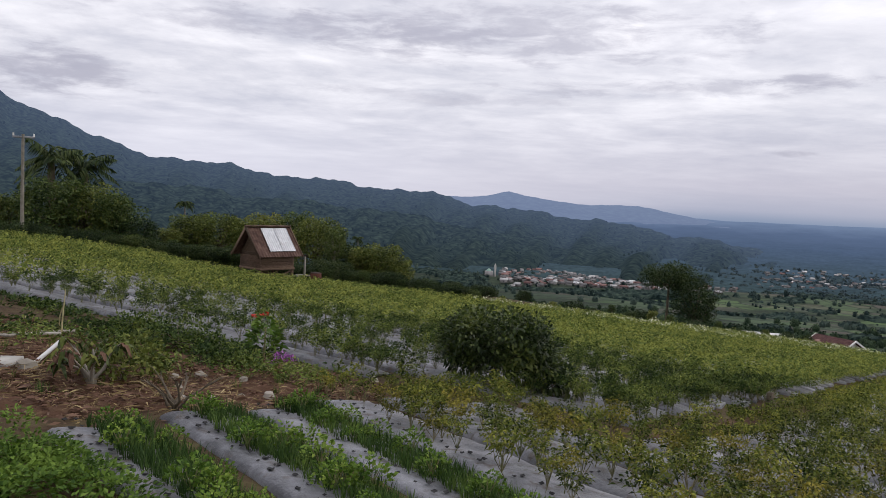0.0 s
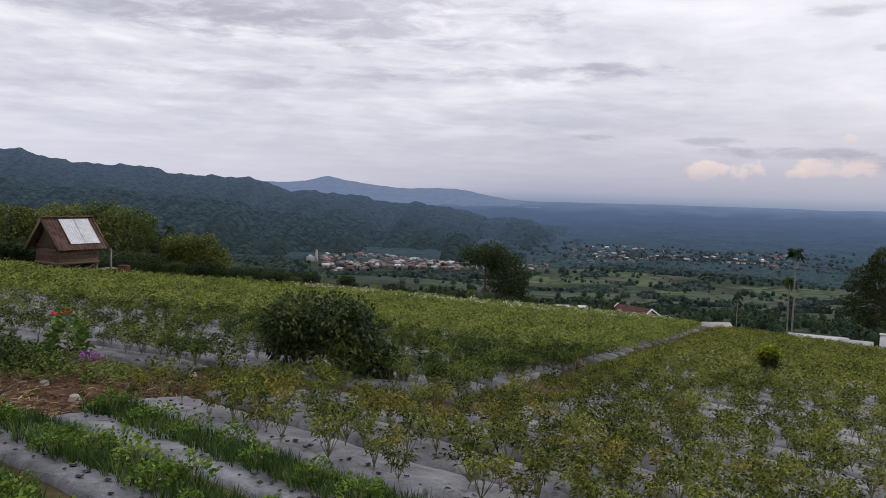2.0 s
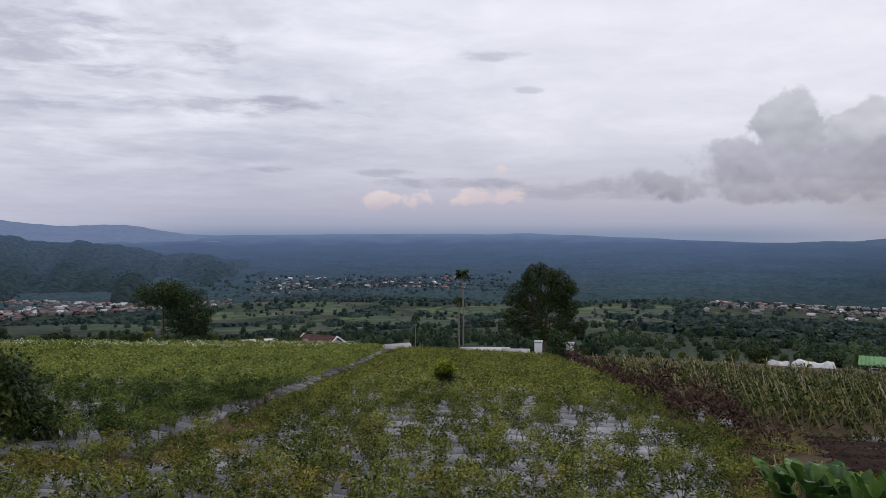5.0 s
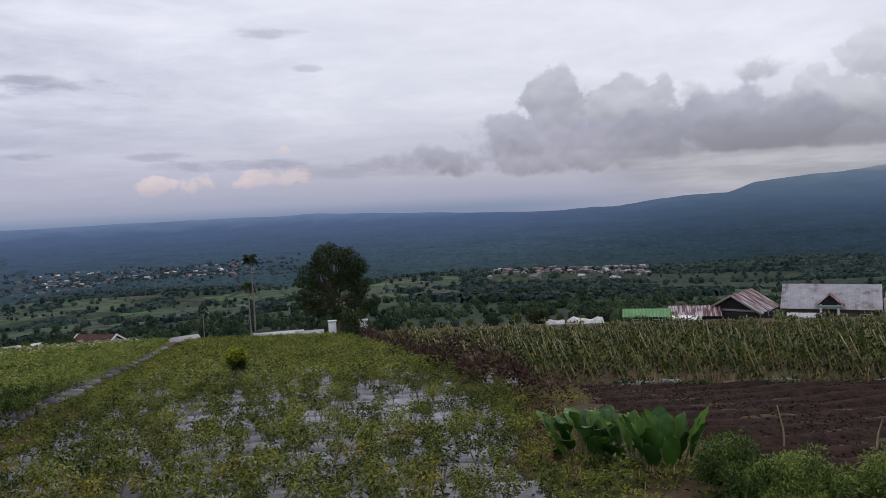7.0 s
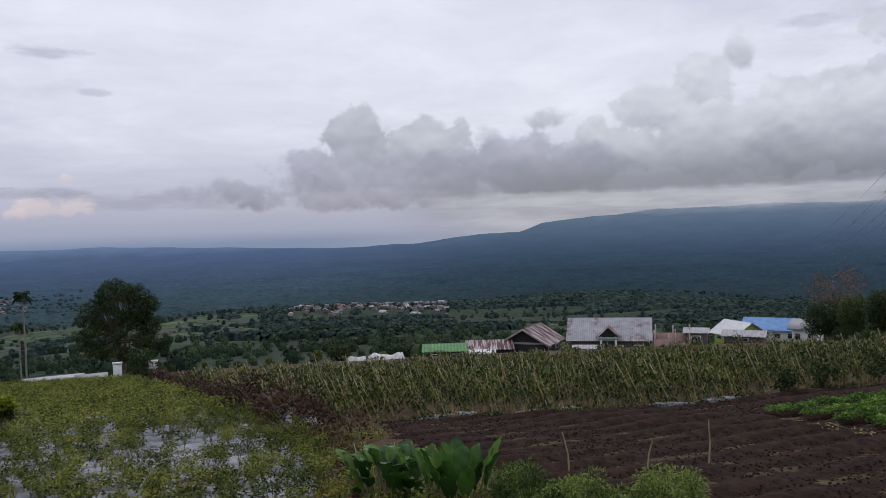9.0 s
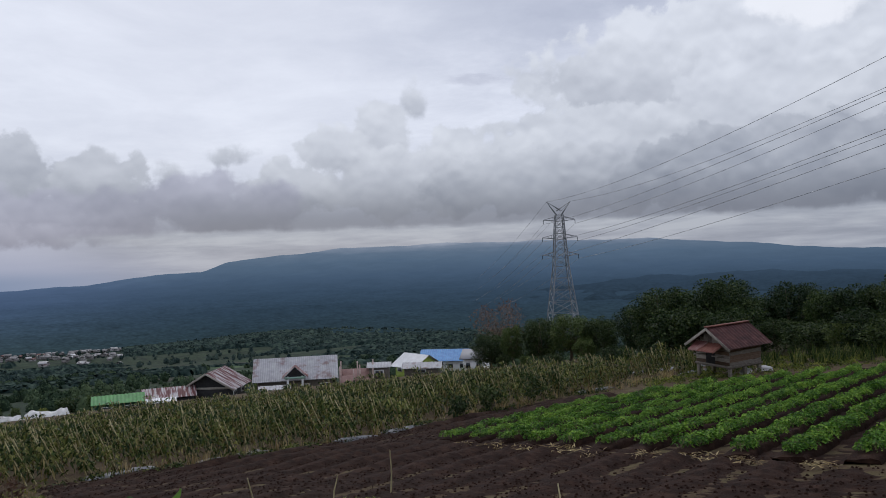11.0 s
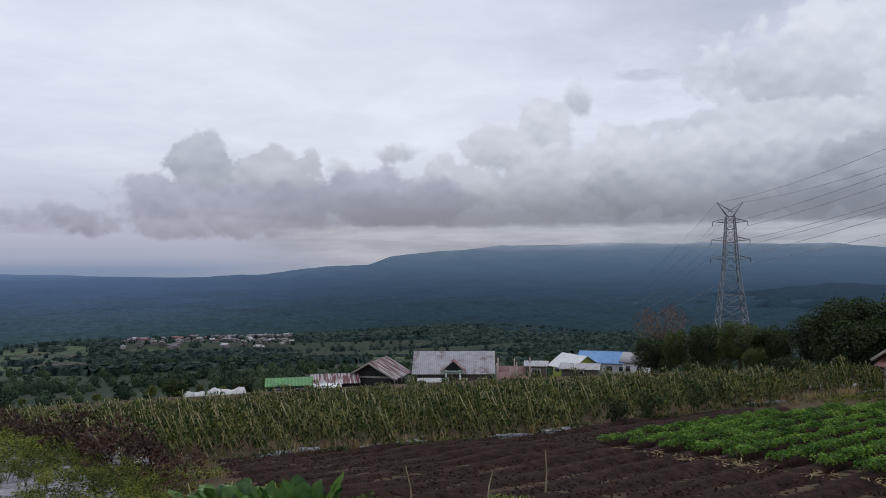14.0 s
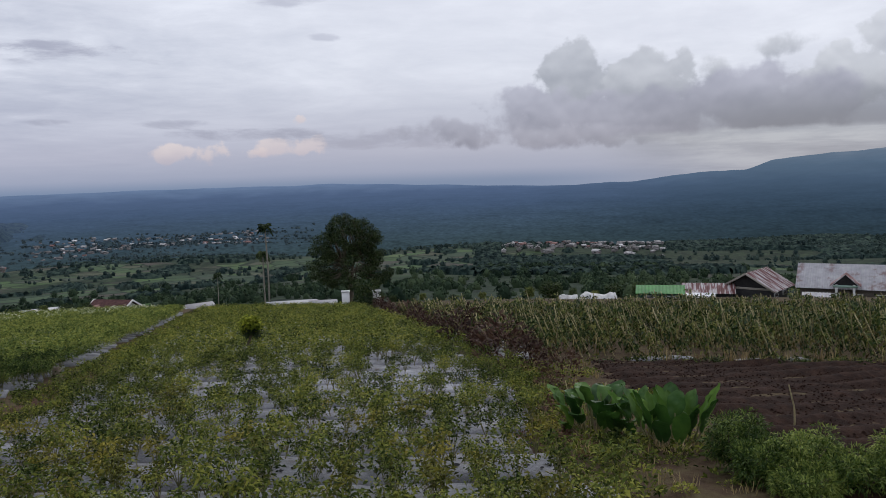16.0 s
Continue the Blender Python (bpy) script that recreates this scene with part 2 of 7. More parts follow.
def leafy(name, dark, mid, pale, **kw):
    kw = {"scale": 1.2, "rough": 0.62, "island": 0.5, "objvar": 0.35, "contrast": 1.7, "translucent": 0.25, "spec": 0.16, **kw}
    return mat(name, [(0.2, dark), (0.5, mid), (0.85, pale)], **kw)


CHILI = leafy("chili_leaf", (0.018, 0.032, 0.007), (0.108, 0.138, 0.026), (0.30, 0.300, 0.058), rough=0.75, spec=0.10, dirt=((0.034, 0.052, 0.012), 0.5, 0.52, 0.35))
UPPER_CHILI = leafy("deep_chili_leaf", (0.015, 0.031, 0.009), (0.098, 0.140, 0.031), (0.29, 0.315, 0.074), rough=0.75, spec=0.08, dirt=((0.028, 0.056, 0.014), 0.42, 0.52, 0.42))
CHILI_DRY = leafy("chili_leaf_yellowing", (0.045, 0.050, 0.010), (0.155, 0.150, 0.026), (0.34, 0.29, 0.055), rough=0.75, spec=0.12)
STEM = mat("green_stem", [(0.3, (0.12, 0.13, 0.05)), (0.7, (0.27, 0.23, 0.12))], 8, 0.7, objvar=0.3)
ONION = leafy("onion_blade", (0.030, 0.064, 0.016), (0.072, 0.132, 0.030), (0.18, 0.25, 0.06))
GREENS = leafy("dense_greens_leaf", (0.030, 0.070, 0.010), (0.075, 0.140, 0.020), (0.16, 0.25, 0.04))
CELERY = leafy("fresh_green_leaf", (0.055, 0.115, 0.014), (0.12, 0.205, 0.026), (0.23, 0.31, 0.055))
POTATO = leafy("potato_leaf", (0.028, 0.082, 0.010), (0.10, 0.215, 0.024), (0.26, 0.40, 0.055))
YARD_GREEN = leafy("yard_grass_blade", (0.018, 0.038, 0.010), (0.066, 0.106, 0.022), (0.18, 0.22, 0.05))
TREE_LEAF = leafy("tree_leaf", (0.024, 0.045, 0.013), (0.058, 0.092, 0.024), (0.13, 0.16, 0.045))
TREE_LEAF_PALE = leafy("tree_leaf_pale", (0.05, 0.07, 0.016), (0.125, 0.155, 0.032), (0.24, 0.24, 0.065))
TREE_LEAF_DARK = leafy("tree_leaf_dark", (0.009, 0.021, 0.007), (0.026, 0.047, 0.014), (0.075, 0.100, 0.030))
COFFEE = leafy("coffee_leaf", (0.014, 0.028, 0.008), (0.050, 0.078, 0.017), (0.15, 0.18, 0.042), rough=0.5, spec=0.3)
RUSSET = leafy("russet_leaf", (0.025, 0.012, 0.010), (0.06, 0.030, 0.022), (0.12, 0.07, 0.045))
BROWN_TWIG = leafy("dry_brown_leaf", (0.07, 0.038, 0.025), (0.14, 0.075, 0.05), (0.21, 0.125, 0.085))
STAKE_LEAF = leafy("climbing_bean_leaf", (0.014, 0.030, 0.008), (0.055, 0.085, 0.018), (0.20, 0.20, 0.055), island=0.8)
DRY_BEAN = leafy("withered_bean_leaf", (0.08, 0.060, 0.022), (0.19, 0.150, 0.055), (0.36, 0.30, 0.13), island=0.7, translucent=0.15)
STRAW = leafy("straw", (0.16, 0.11, 0.05), (0.30, 0.22, 0.10), (0.45, 0.36, 0.18), translucent=0.1)
BAMBOO = mat("dry_bamboo", [(0.3, (0.20, 0.165, 0.08)), (0.7, (0.52, 0.45, 0.25))], 3, 0.7, objvar=0.3, island=0.5)
CANNA = leafy("broad_leaf", (0.012, 0.040, 0.009), (0.038, 0.100, 0.018), (0.105, 0.20, 0.036), rough=0.45, spec=0.3, island=0.7)
FEATHER = leafy("feathery_leaf", (0.030, 0.060, 0.012), (0.110, 0.165, 0.032), (0.29, 0.34, 0.08), island=0.7)
BIG_LEAF = leafy("deep_green_tree_leaf", (0.010, 0.020, 0.007), (0.026, 0.044, 0.013), (0.068, 0.092, 0.028))
EAVE = mat("dark_eave_board", [(0.3, (0.035, 0.036, 0.040)), (0.7, (0.075, 0.076, 0.082))], 3, 0.8)
TARO = leafy("taro_leaf", (0.032, 0.065, 0.014), (0.080, 0.135, 0.028), (0.17, 0.23, 0.055), island=0.6, rough=0.6)
VEIN = mat("pale_leaf_vein", [(0.3, (0.11, 0.16, 0.05)), (0.7, (0.18, 0.23, 0.08))], 6, 0.6)
VILLAGE_ROOF = mat("weathered_village_roof", [(0.2, (0.10, 0.095, 0.095)), (0.5, (0.22, 0.21, 0.21)), (0.8, (0.40, 0.39, 0.39))], 0.3, 0.75, objvar=1.1, island=0.8)
VILLAGE_WALL = mat("village_wall_paint", [(0.3, (0.13, 0.12, 0.115)), (0.7, (0.38, 0.36, 0.35))], 0.1, 0.85, objvar=0.9)
CANNA_PALE = leafy("pale_broad_leaf", (0.05, 0.11, 0.015), (0.10, 0.20, 0.03), (0.19, 0.31, 0.06))
YELLOW_LEAF = leafy("yellow_green_leaf", (0.10, 0.14, 0.012), (0.30, 0.34, 0.03), (0.55, 0.55, 0.07))
PETAL_RED = leafy("red_petal", (0.35, 0.02, 0.015), (0.6, 0.04, 0.03), (0.75, 0.1, 0.06))
PETAL_PURPLE = leafy("purple_petal", (0.18, 0.05, 0.2), (0.32, 0.10, 0.34), (0.45, 0.2, 0.46))
PETAL_WHITE = leafy("white_petal", (0.4, 0.42, 0.25), (0.6, 0.62, 0.42), (0.75, 0.76, 0.6))
BARK = mat("bark", [(0.3, (0.06, 0.045, 0.032)), (0.7, (0.17, 0.14, 0.10))], 5, 0.9, bump=0.6, stretch=(1, 1, 0.2))
BARK_PALE = mat("pale_bark", [(0.3, (0.16, 0.14, 0.11)), (0.7, (0.33, 0.30, 0.25))], 5, 0.9, bump=0.5, stretch=(1, 1, 0.2))
MULCH = mat("silver_mulch_film", [(0.25, (0.070, 0.071, 0.077)), (0.5, (0.175, 0.178, 0.192)), (0.8, (0.34, 0.345, 0.37))], 2.6, 0.50, 0.0, 1.0, 11.0, objvar=0.2, spec=0.4, dirt=((0.085, 0.065, 0.048), 4.0, 0.53, 0.85))
SOIL = mat("dark_volcanic_soil", [(0.25, (0.010, 0.0050, 0.0034)), (0.5, (0.023, 0.0118, 0.0080)), (0.8, (0.055, 0.030, 0.020))], 3.5, 0.95, 0, 1.0, 9.0, spec=0.1)
RED_SOIL = mat("red_brown_soil", [(0.25, (0.028, 0.014, 0.009)), (0.5, (0.075, 0.040, 0.025)), (0.8, (0.16, 0.10, 0.062))], 2.6, 0.95, 0, 1.0, 8.0, spec=0.1, dirt=((0.26, 0.19, 0.10), 2.2, 0.58, 0.7))
WOOD = mat("weathered_plank", [(0.25, (0.10, 0.085, 0.07)), (0.55, (0.20, 0.175, 0.15)), (0.85, (0.31, 0.28, 0.24))], 6, 0.85, 0, 0.5, stretch=(1, 1, 6), objvar=0.5)
WOOD_BROWN = mat("brown_plank", [(0.25, (0.055, 0.035, 0.022)), (0.55, (0.12, 0.075, 0.05)), (0.85, (0.20, 0.135, 0.095))], 6, 0.85, 0, 0.5, stretch=(1, 1, 6), objvar=0.5)
WOOD_PALE = mat("pale_timber", [(0.25, (0.22, 0.20, 0.17)), (0.55, (0.34, 0.31, 0.27)), (0.85, (0.46, 0.43, 0.38))], 5, 0.8, 0, 0.4, stretch=(3, 3, 0.4), objvar=0.3)
RUST = mat("rusted_roof_sheet", [(0.3, (0.085, 0.028, 0.02)), (0.5, (0.15, 0.055, 0.04)), (0.75, (0.22, 0.10, 0.075))], 3, 0.75, 0.1, 0.3, objvar=0.2)
RUST_DARK = mat("old_brown_rust", [(0.3, (0.045, 0.022, 0.016)), (0.5, (0.085, 0.045, 0.034)), (0.75, (0.15, 0.09, 0.07))], 3, 0.8, 0.1, 0.3, objvar=0.3)
RUST_RED = mat("dark_red_roof_sheet", [(0.3, (0.032, 0.012, 0.011)), (0.5, (0.066, 0.024, 0.022)), (0.75, (0.125, 0.06, 0.053))], 3, 0.75, 0.1, 0.3, objvar=0.2)
RUST_MIX = mat("patchy_rusted_zinc", [(0.38, (0.14, 0.05, 0.045)), (0.5, (0.24, 0.13, 0.115)), (0.62, (0.46, 0.44, 0.44))], 0.8, 0.6, 0.2, 0.2)
ZINC = mat("zinc_sheet", [(0.3, (0.38, 0.39, 0.41)), (0.6, (0.52, 0.53, 0.55)), (0.85, (0.66, 0.67, 0.69))], 2.5, 0.42, 0.35, 0.15, dirt=((0.22, 0.15, 0.12), 1.6, 0.58, 0.6))
ZINC_DULL = mat("dull_zinc_roof", [(0.3, (0.27, 0.265, 0.275)), (0.6, (0.38, 0.375, 0.385)), (0.85, (0.48, 0.47, 0.48))], 1.1, 0.6, 0.2, 0.2, dirt=((0.17, 0.095, 0.085), 0.9, 0.53, 0.75))
PLASTER = mat("stained_plaster", [(0.3, (0.28, 0.29, 0.31)), (0.5, (0.36, 0.37, 0.39)), (0.75, (0.44, 0.45, 0.47))], 1.3, 0.9, 0, 0.35, 5.0, dirt=((0.22, 0.225, 0.24), 2.6, 0.55, 0.6), cracks=((0.17, 0.175, 0.19), 1.9, 0.045, 0.42))
WHITE = mat("white_wall", [(0.3, (0.60, 0.60, 0.59)), (0.7, (0.76, 0.76, 0.75))], 1.5, 0.8, objvar=0.25)
TARP = mat("white_tarpaulin", [(0.3, (0.34, 0.335, 0.32)), (0.7, (0.58, 0.575, 0.56))], 1.2, 0.6, 0, 0.6, 2.0, contrast=1.6)
GREEN_PAINT = mat("green_painted_sheet", [(0.3, (0.022, 0.12, 0.025)), (0.7, (0.05, 0.24, 0.045))], 1.5, 0.55)
BLUE_PAINT = mat("blue_painted_sheet", [(0.3, (0.06, 0.17, 0.38)), (0.7, (0.10, 0.26, 0.50))], 1.5, 0.5)
LIME_PAINT = mat("lime_painted_wall", [(0.3, (0.32, 0.42, 0.07)), (0.7, (0.42, 0.52, 0.12))], 1.5, 0.7)
PALE_GREEN = mat("pale_green_paint", [(0.3, (0.26, 0.40, 0.33)), (0.7, (0.36, 0.50, 0.42))], 1.5, 0.7)
ORANGE = mat("orange_brick_wall", [(0.3, (0.24, 0.14, 0.12)), (0.7, (0.42, 0.28, 0.25))], 1.0, 0.8)
PINK_POST = mat("raw_pinkish_concrete", [(0.3, (0.34, 0.25, 0.22)), (0.7, (0.50, 0.40, 0.36))], 2.0, 0.85)
KIOSK_WALL = mat("dark_green_boards", [(0.3, (0.008, 0.035, 0.022)), (0.7, (0.02, 0.07, 0.045))], 2.0, 0.7)
RUST_PATCH = mat("rust_streaked_zinc", [(0.40, (0.10, 0.035, 0.035)), (0.49, (0.16, 0.07, 0.07)), (0.55, (0.34, 0.31, 0.31)), (0.7, (0.44, 0.42, 0.42))], 1.3, 0.65, 0.15, 0.2, stretch=(3.0, .3, .3), contrast=1.3)
# solid dark colour that stands in for the shade inside openings
DARK = mat("dark_interior", [(0.3, (0.02, 0.02, 0.022)), (0.7, (0.04, 0.04, 0.04))], 3, 0.9)
GLASS_DARK = mat("window_glass", [(0.3, (0.02, 0.025, 0.03)), (0.7, (0.04, 0.045, 0.05))], 3, 0.12, spec=0.6)
TILE_RED = mat("red_roof", [(0.3, (0.11, 0.055, 0.05)), (0.7, (0.22, 0.12, 0.11))], 0.6, 0.8, objvar=0.5)
ROOF_GREY = mat("grey_sheet_roof", [(0.2, (0.24, 0.24, 0.25)), (0.5, (0.42, 0.42, 0.43)), (0.8, (0.62, 0.62, 0.63))], 0.3, 0.6, objvar=0.9)
STEEL = mat("galvanised_steel", [(0.3, (0.20, 0.205, 0.215)), (0.7, (0.30, 0.305, 0.315))], 2, 0.55, 0.5)
CONCRETE = mat("concrete", [(0.3, (0.30, 0.29, 0.27)), (0.7, (0.42, 0.41, 0.38))], 3, 0.85, 0, 0.3)
STONE = mat("pale_stone", [(0.3, (0.20, 0.18, 0.145)), (0.7, (0.36, 0.325, 0.28))], 3, 0.9, 0, 0.4, objvar=0.4)
# blue haze of the distance is mixed into these two leaf colours
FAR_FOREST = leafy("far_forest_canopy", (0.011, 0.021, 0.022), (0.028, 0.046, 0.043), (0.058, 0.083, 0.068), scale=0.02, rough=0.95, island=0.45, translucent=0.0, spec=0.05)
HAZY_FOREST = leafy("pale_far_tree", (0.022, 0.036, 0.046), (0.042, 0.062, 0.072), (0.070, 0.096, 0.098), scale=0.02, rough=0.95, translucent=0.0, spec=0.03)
# noise colours paint lit crowns, shaded gaps and some blue haze
CANOPY_SHEET = mat("closed_forest_canopy", [(0.25, (0.008, 0.016, 0.015)), (0.5, (0.022, 0.038, 0.034)), (0.8, (0.052, 0.076, 0.058))], 0.20, 0.95, 0, 1.0, 0.5, spec=0.03, contrast=2.6)
FOREST = leafy("forest_canopy", (0.014, 0.028, 0.017), (0.042, 0.068, 0.036), (0.095, 0.130, 0.062), scale=0.02, rough=0.9, island=0.45, translucent=0.0, spec=0.1)

# ---------------------------------------------------------------- geometry helpers
rng = np.random.default_rng(7)


def mesh_of(name, geos, material):
    """One mesh from a list of (vertices, faces) with faces of three or four corners."""
    vs, loops, totals, off = [], [], [], 0
    for V, F in geos:
        V, F = np.asarray(V, float).reshape(-1, 3), np.asarray(F, int)
        if not len(F):
            continue
        vs.append(V)
        loops.append((F + off).ravel())
        totals.append(np.full(len(F), F.shape[1]))
        off += len(V)
    me = bpy.data.meshes.new(name)
    V, L, T = np.concatenate(vs), np.concatenate(loops), np.concatenate(totals)
    me.vertices.add(len(V))
    me.vertices.foreach_set("co", V.ravel())
    me.loops.add(len(L))
    me.loops.foreach_set("vertex_index", L.astype(np.int32))
    me.polygons.add(len(T))
    me.polygons.foreach_set("loop_start", np.concatenate([[0], np.cumsum(T)[:-1]]).astype(np.int32))
    me.update(calc_edges=True)
    me.materials.append(material)
    return me


def shade_smooth(me):
    me.polygons.foreach_set("use_smooth", np.ones(len(me.polygons), bool))
    return me


def part(name, geos, material, parent=None, label="", soft=False):
    geos = geos if isinstance(geos, list) else [geos]
    me = mesh_of(name, geos, material)
    ob = new(name, shade_smooth(me) if soft else me)
    if parent is not None:
        ob.parent = parent
    return tagged(ob, label)


def thing(name, label, category, m=None, group="", kind=""):
    ob = new(name)
    ob.empty_display_size = 0.2
    if m is not None:
        ob.matrix_world = m
    return tagged(ob, label, category, group, kind)


def box(c, s, turn=0.0):
    """A box with small chamfers: centre, size, turn about z in degrees."""
    x, y, z = (a / 2 for a in s)
    b = min(s) * 0.08
    ring = [(-x + b, -y), (x - b, -y), (x, -y + b), (x, y - b), (x - b, y), (-x + b, y), (-x, y - b), (-x, -y + b)]
    V = np.array([(px, py, pz) for pz in (-z, z) for px, py in ring])
    F4 = [(k, (k + 1) % 8, 8 + (k + 1) % 8, 8 + k) for k in range(8)]
    F4 += [(0, 7, 6, 1), (1, 6, 5, 2), (2, 5, 4, 3), (8, 9, 14, 15), (9, 10, 13, 14), (10, 11, 12, 13)]
    a = radians(turn)
    R = np.array([[math.cos(a), -math.sin(a), 0], [math.sin(a), math.cos(a), 0], [0, 0, 1]])
    return V @ R.T + np.array(c), np.array(F4)


def beam(p, q, w, h=None):
    """A squared timber from p to q."""
    h = h or w
    p, q = np.array(p, float), np.array(q, float)
    d = (q - p) / np.linalg.norm(q - p)
    side = np.cross(d, (0, 0, 1.0)) if abs(d[2]) < 0.95 else np.cross(d, (0, 1.0, 0))
    side /= np.linalg.norm(side)
    up = np.cross(side, d)
    c = 0.06
    sec = [(-.5 + c, -.5), (.5 - c, -.5), (.5, -.5 + c), (.5, .5 - c), (.5 - c, .5), (-.5 + c, .5), (-.5, .5 - c), (-.5, -.5 + c)]
    V = np.array([e + side * a * w + up * b * h for e in (p, q) for a, b in sec])
    F = [(k, (k + 1) % 8, 8 + (k + 1) % 8, 8 + k) for k in range(8)]
    F += [(0, 7, 6, 1), (1, 6, 5, 2), (2, 5, 4, 3), (8, 9, 14, 15), (9, 10, 13, 14), (10, 11, 12, 13)]
    return V, np.array(F)


def tube(pts, radii, n=6):
    pts = np.array(pts, float)
    radii = np.broadcast_to(radii, (len(pts),))
    d = np.gradient(pts, axis=0)
    d /= np.linalg.norm(d, axis=1)[:, None] + 1e-9
    ref = np.array([0.13, 0.21, 0.97]) if abs(d[0][2]) < 0.9 else np.array([0.97, 0.2, 0.1])
    s = np.cross(d, ref)
    s /= np.linalg.norm(s, axis=1)[:, None] + 1e-9
    u = np.cross(s, d)
    a = np.linspace(0, 2 * np.pi, n, endpoint=False)
    V = pts[:, None] + radii[:, None, None] * (np.cos(a)[None, :, None] * s[:, None] + np.sin(a)[None, :, None] * u[:, None])
    m = len(pts)
    i, j = np.meshgrid(np.arange(m - 1), np.arange(n), indexing="ij")
    F = np.stack([i * n + j, i * n + (j + 1) % n, (i + 1) * n + (j + 1) % n, (i + 1) * n + j], -1).reshape(-1, 4)
    return V.reshape(-1, 3), F


def leaves(pos, way, length, width, droop=0.25, r=rng):
    """Diamond-shaped leaves: base points, directions, sizes."""
    pos, way = np.asarray(pos, float), np.asarray(way, float)
    n = len(pos)
    way = way / (np.linalg.norm(way, axis=1)[:, None] + 1e-9)
    side = np.cross(way, r.normal(0, 1, (n, 3)) * 0.5 + np.array([0, 0, 1.0]))
    side /= np.linalg.norm(side, axis=1)[:, None] + 1e-9
    L, W = np.broadcast_to(length, (n,))[:, None], np.broadcast_to(width, (n,))[:, None]
    up = np.cross(side, way)
    mid = pos + way * L * 0.45 + up * L * 0.06
    tip = pos + way * L - np.array([0, 0, 1.0]) * L * droop
    V = np.stack([pos, mid - side * W / 2, tip, mid + side * W / 2], 1).reshape(-1, 3)
    return V, np.arange(4 * n).reshape(n, 4)


def scatter(templates, P, yaw, sc, r=rng):
    """Joined copies of small templates at points P."""
    out = []
    pick = r.integers(0, len(templates), len(P))
    for k, geos in enumerate(templates):
        m = pick == k
        if not m.any():
            continue
        c, s, q, pp = np.cos(yaw[m]), np.sin(yaw[m]), sc[m], P[m]
        for V, F in geos:
            x = (V[None, :, 0] * c[:, None] - V[None, :, 1] * s[:, None]) * q[:, None] + pp[:, None, 0]
            y = (V[None, :, 0] * s[:, None] + V[None, :, 1] * c[:, None]) * q[:, None] + pp[:, None, 1]
            z = V[None, :, 2] * q[:, None] + pp[:, None, 2]
            nv = len(V)
            FF = (F[None] + (np.arange(m.sum()) * nv)[:, None, None]).reshape(-1, F.shape[1])
            out.append((np.stack([x, y, z], -1).reshape(-1, 3), FF))
    return out


def at(az, r):
    """The plan position at a bearing (degrees to the left of straight ahead) and a distance."""
    a = radians(az)
    return -r * math.sin(a), r * math.cos(a)


# ---------------------------------------------------------------- the ground
GX, GY = 0.1065, 0.0746
PROFILE_R = [0, 60, 100, 200, 400, 900, 1500, 2500, 3600, 4850]
PROFILE_Z = [0, -9.0, -14.8, -29.0, -50.0, -84.0, -101.0, -108.0, -88.0, -46.0]


def ground_z(x, y):
    x, y = np.asarray(x, float), np.asarray(y, float)
    r = np.hypot(x, y)
    plane = -(GX * x + GY * y)
    far = np.interp(r, PROFILE_R, PROFILE_Z)
    k = np.clip((r - 62) / 90, 0, 1)
    k = k * k * (3 - 2 * k)
    z = plane * (1 - k) + far * k
    roll = np.sin(x * 0.011 + 1.3) * np.cos(y * 0.013 + 0.4) + 0.5 * np.sin(x * 0.031 + y * 0.023)
    z = z + roll * np.clip((r - 150) / 500, 0, 1) * 4.0
    return z + 0.03 * np.sin(x * 1.7 + 0.5) * np.cos(y * 1.9) * np.clip(1 - r / 80, 0, 1)


def gz(x, y):
    return float(ground_z(x, y))


def polar_sheet(r0, r1, nr, a0, a1, na, zf):
    rr = np.geomspace(r0, r1, nr)
    aa = np.radians(np.linspace(a0, a1, na))
    R, A = np.meshgrid(rr, aa, indexing="ij")
    X, Y = -R * np.sin(A), R * np.cos(A)
    V = np.stack([X, Y, zf(X, Y, R, A)], -1).reshape(-1, 3)
    i, j = np.meshgrid(np.arange(nr - 1), np.arange(na - 1), indexing="ij")
    F = np.stack([i * na + j, (i + 1) * na + j, (i + 1) * na + j + 1, i * na + j + 1], -1).reshape(-1, 4)
    return V, F[:, ::-1]


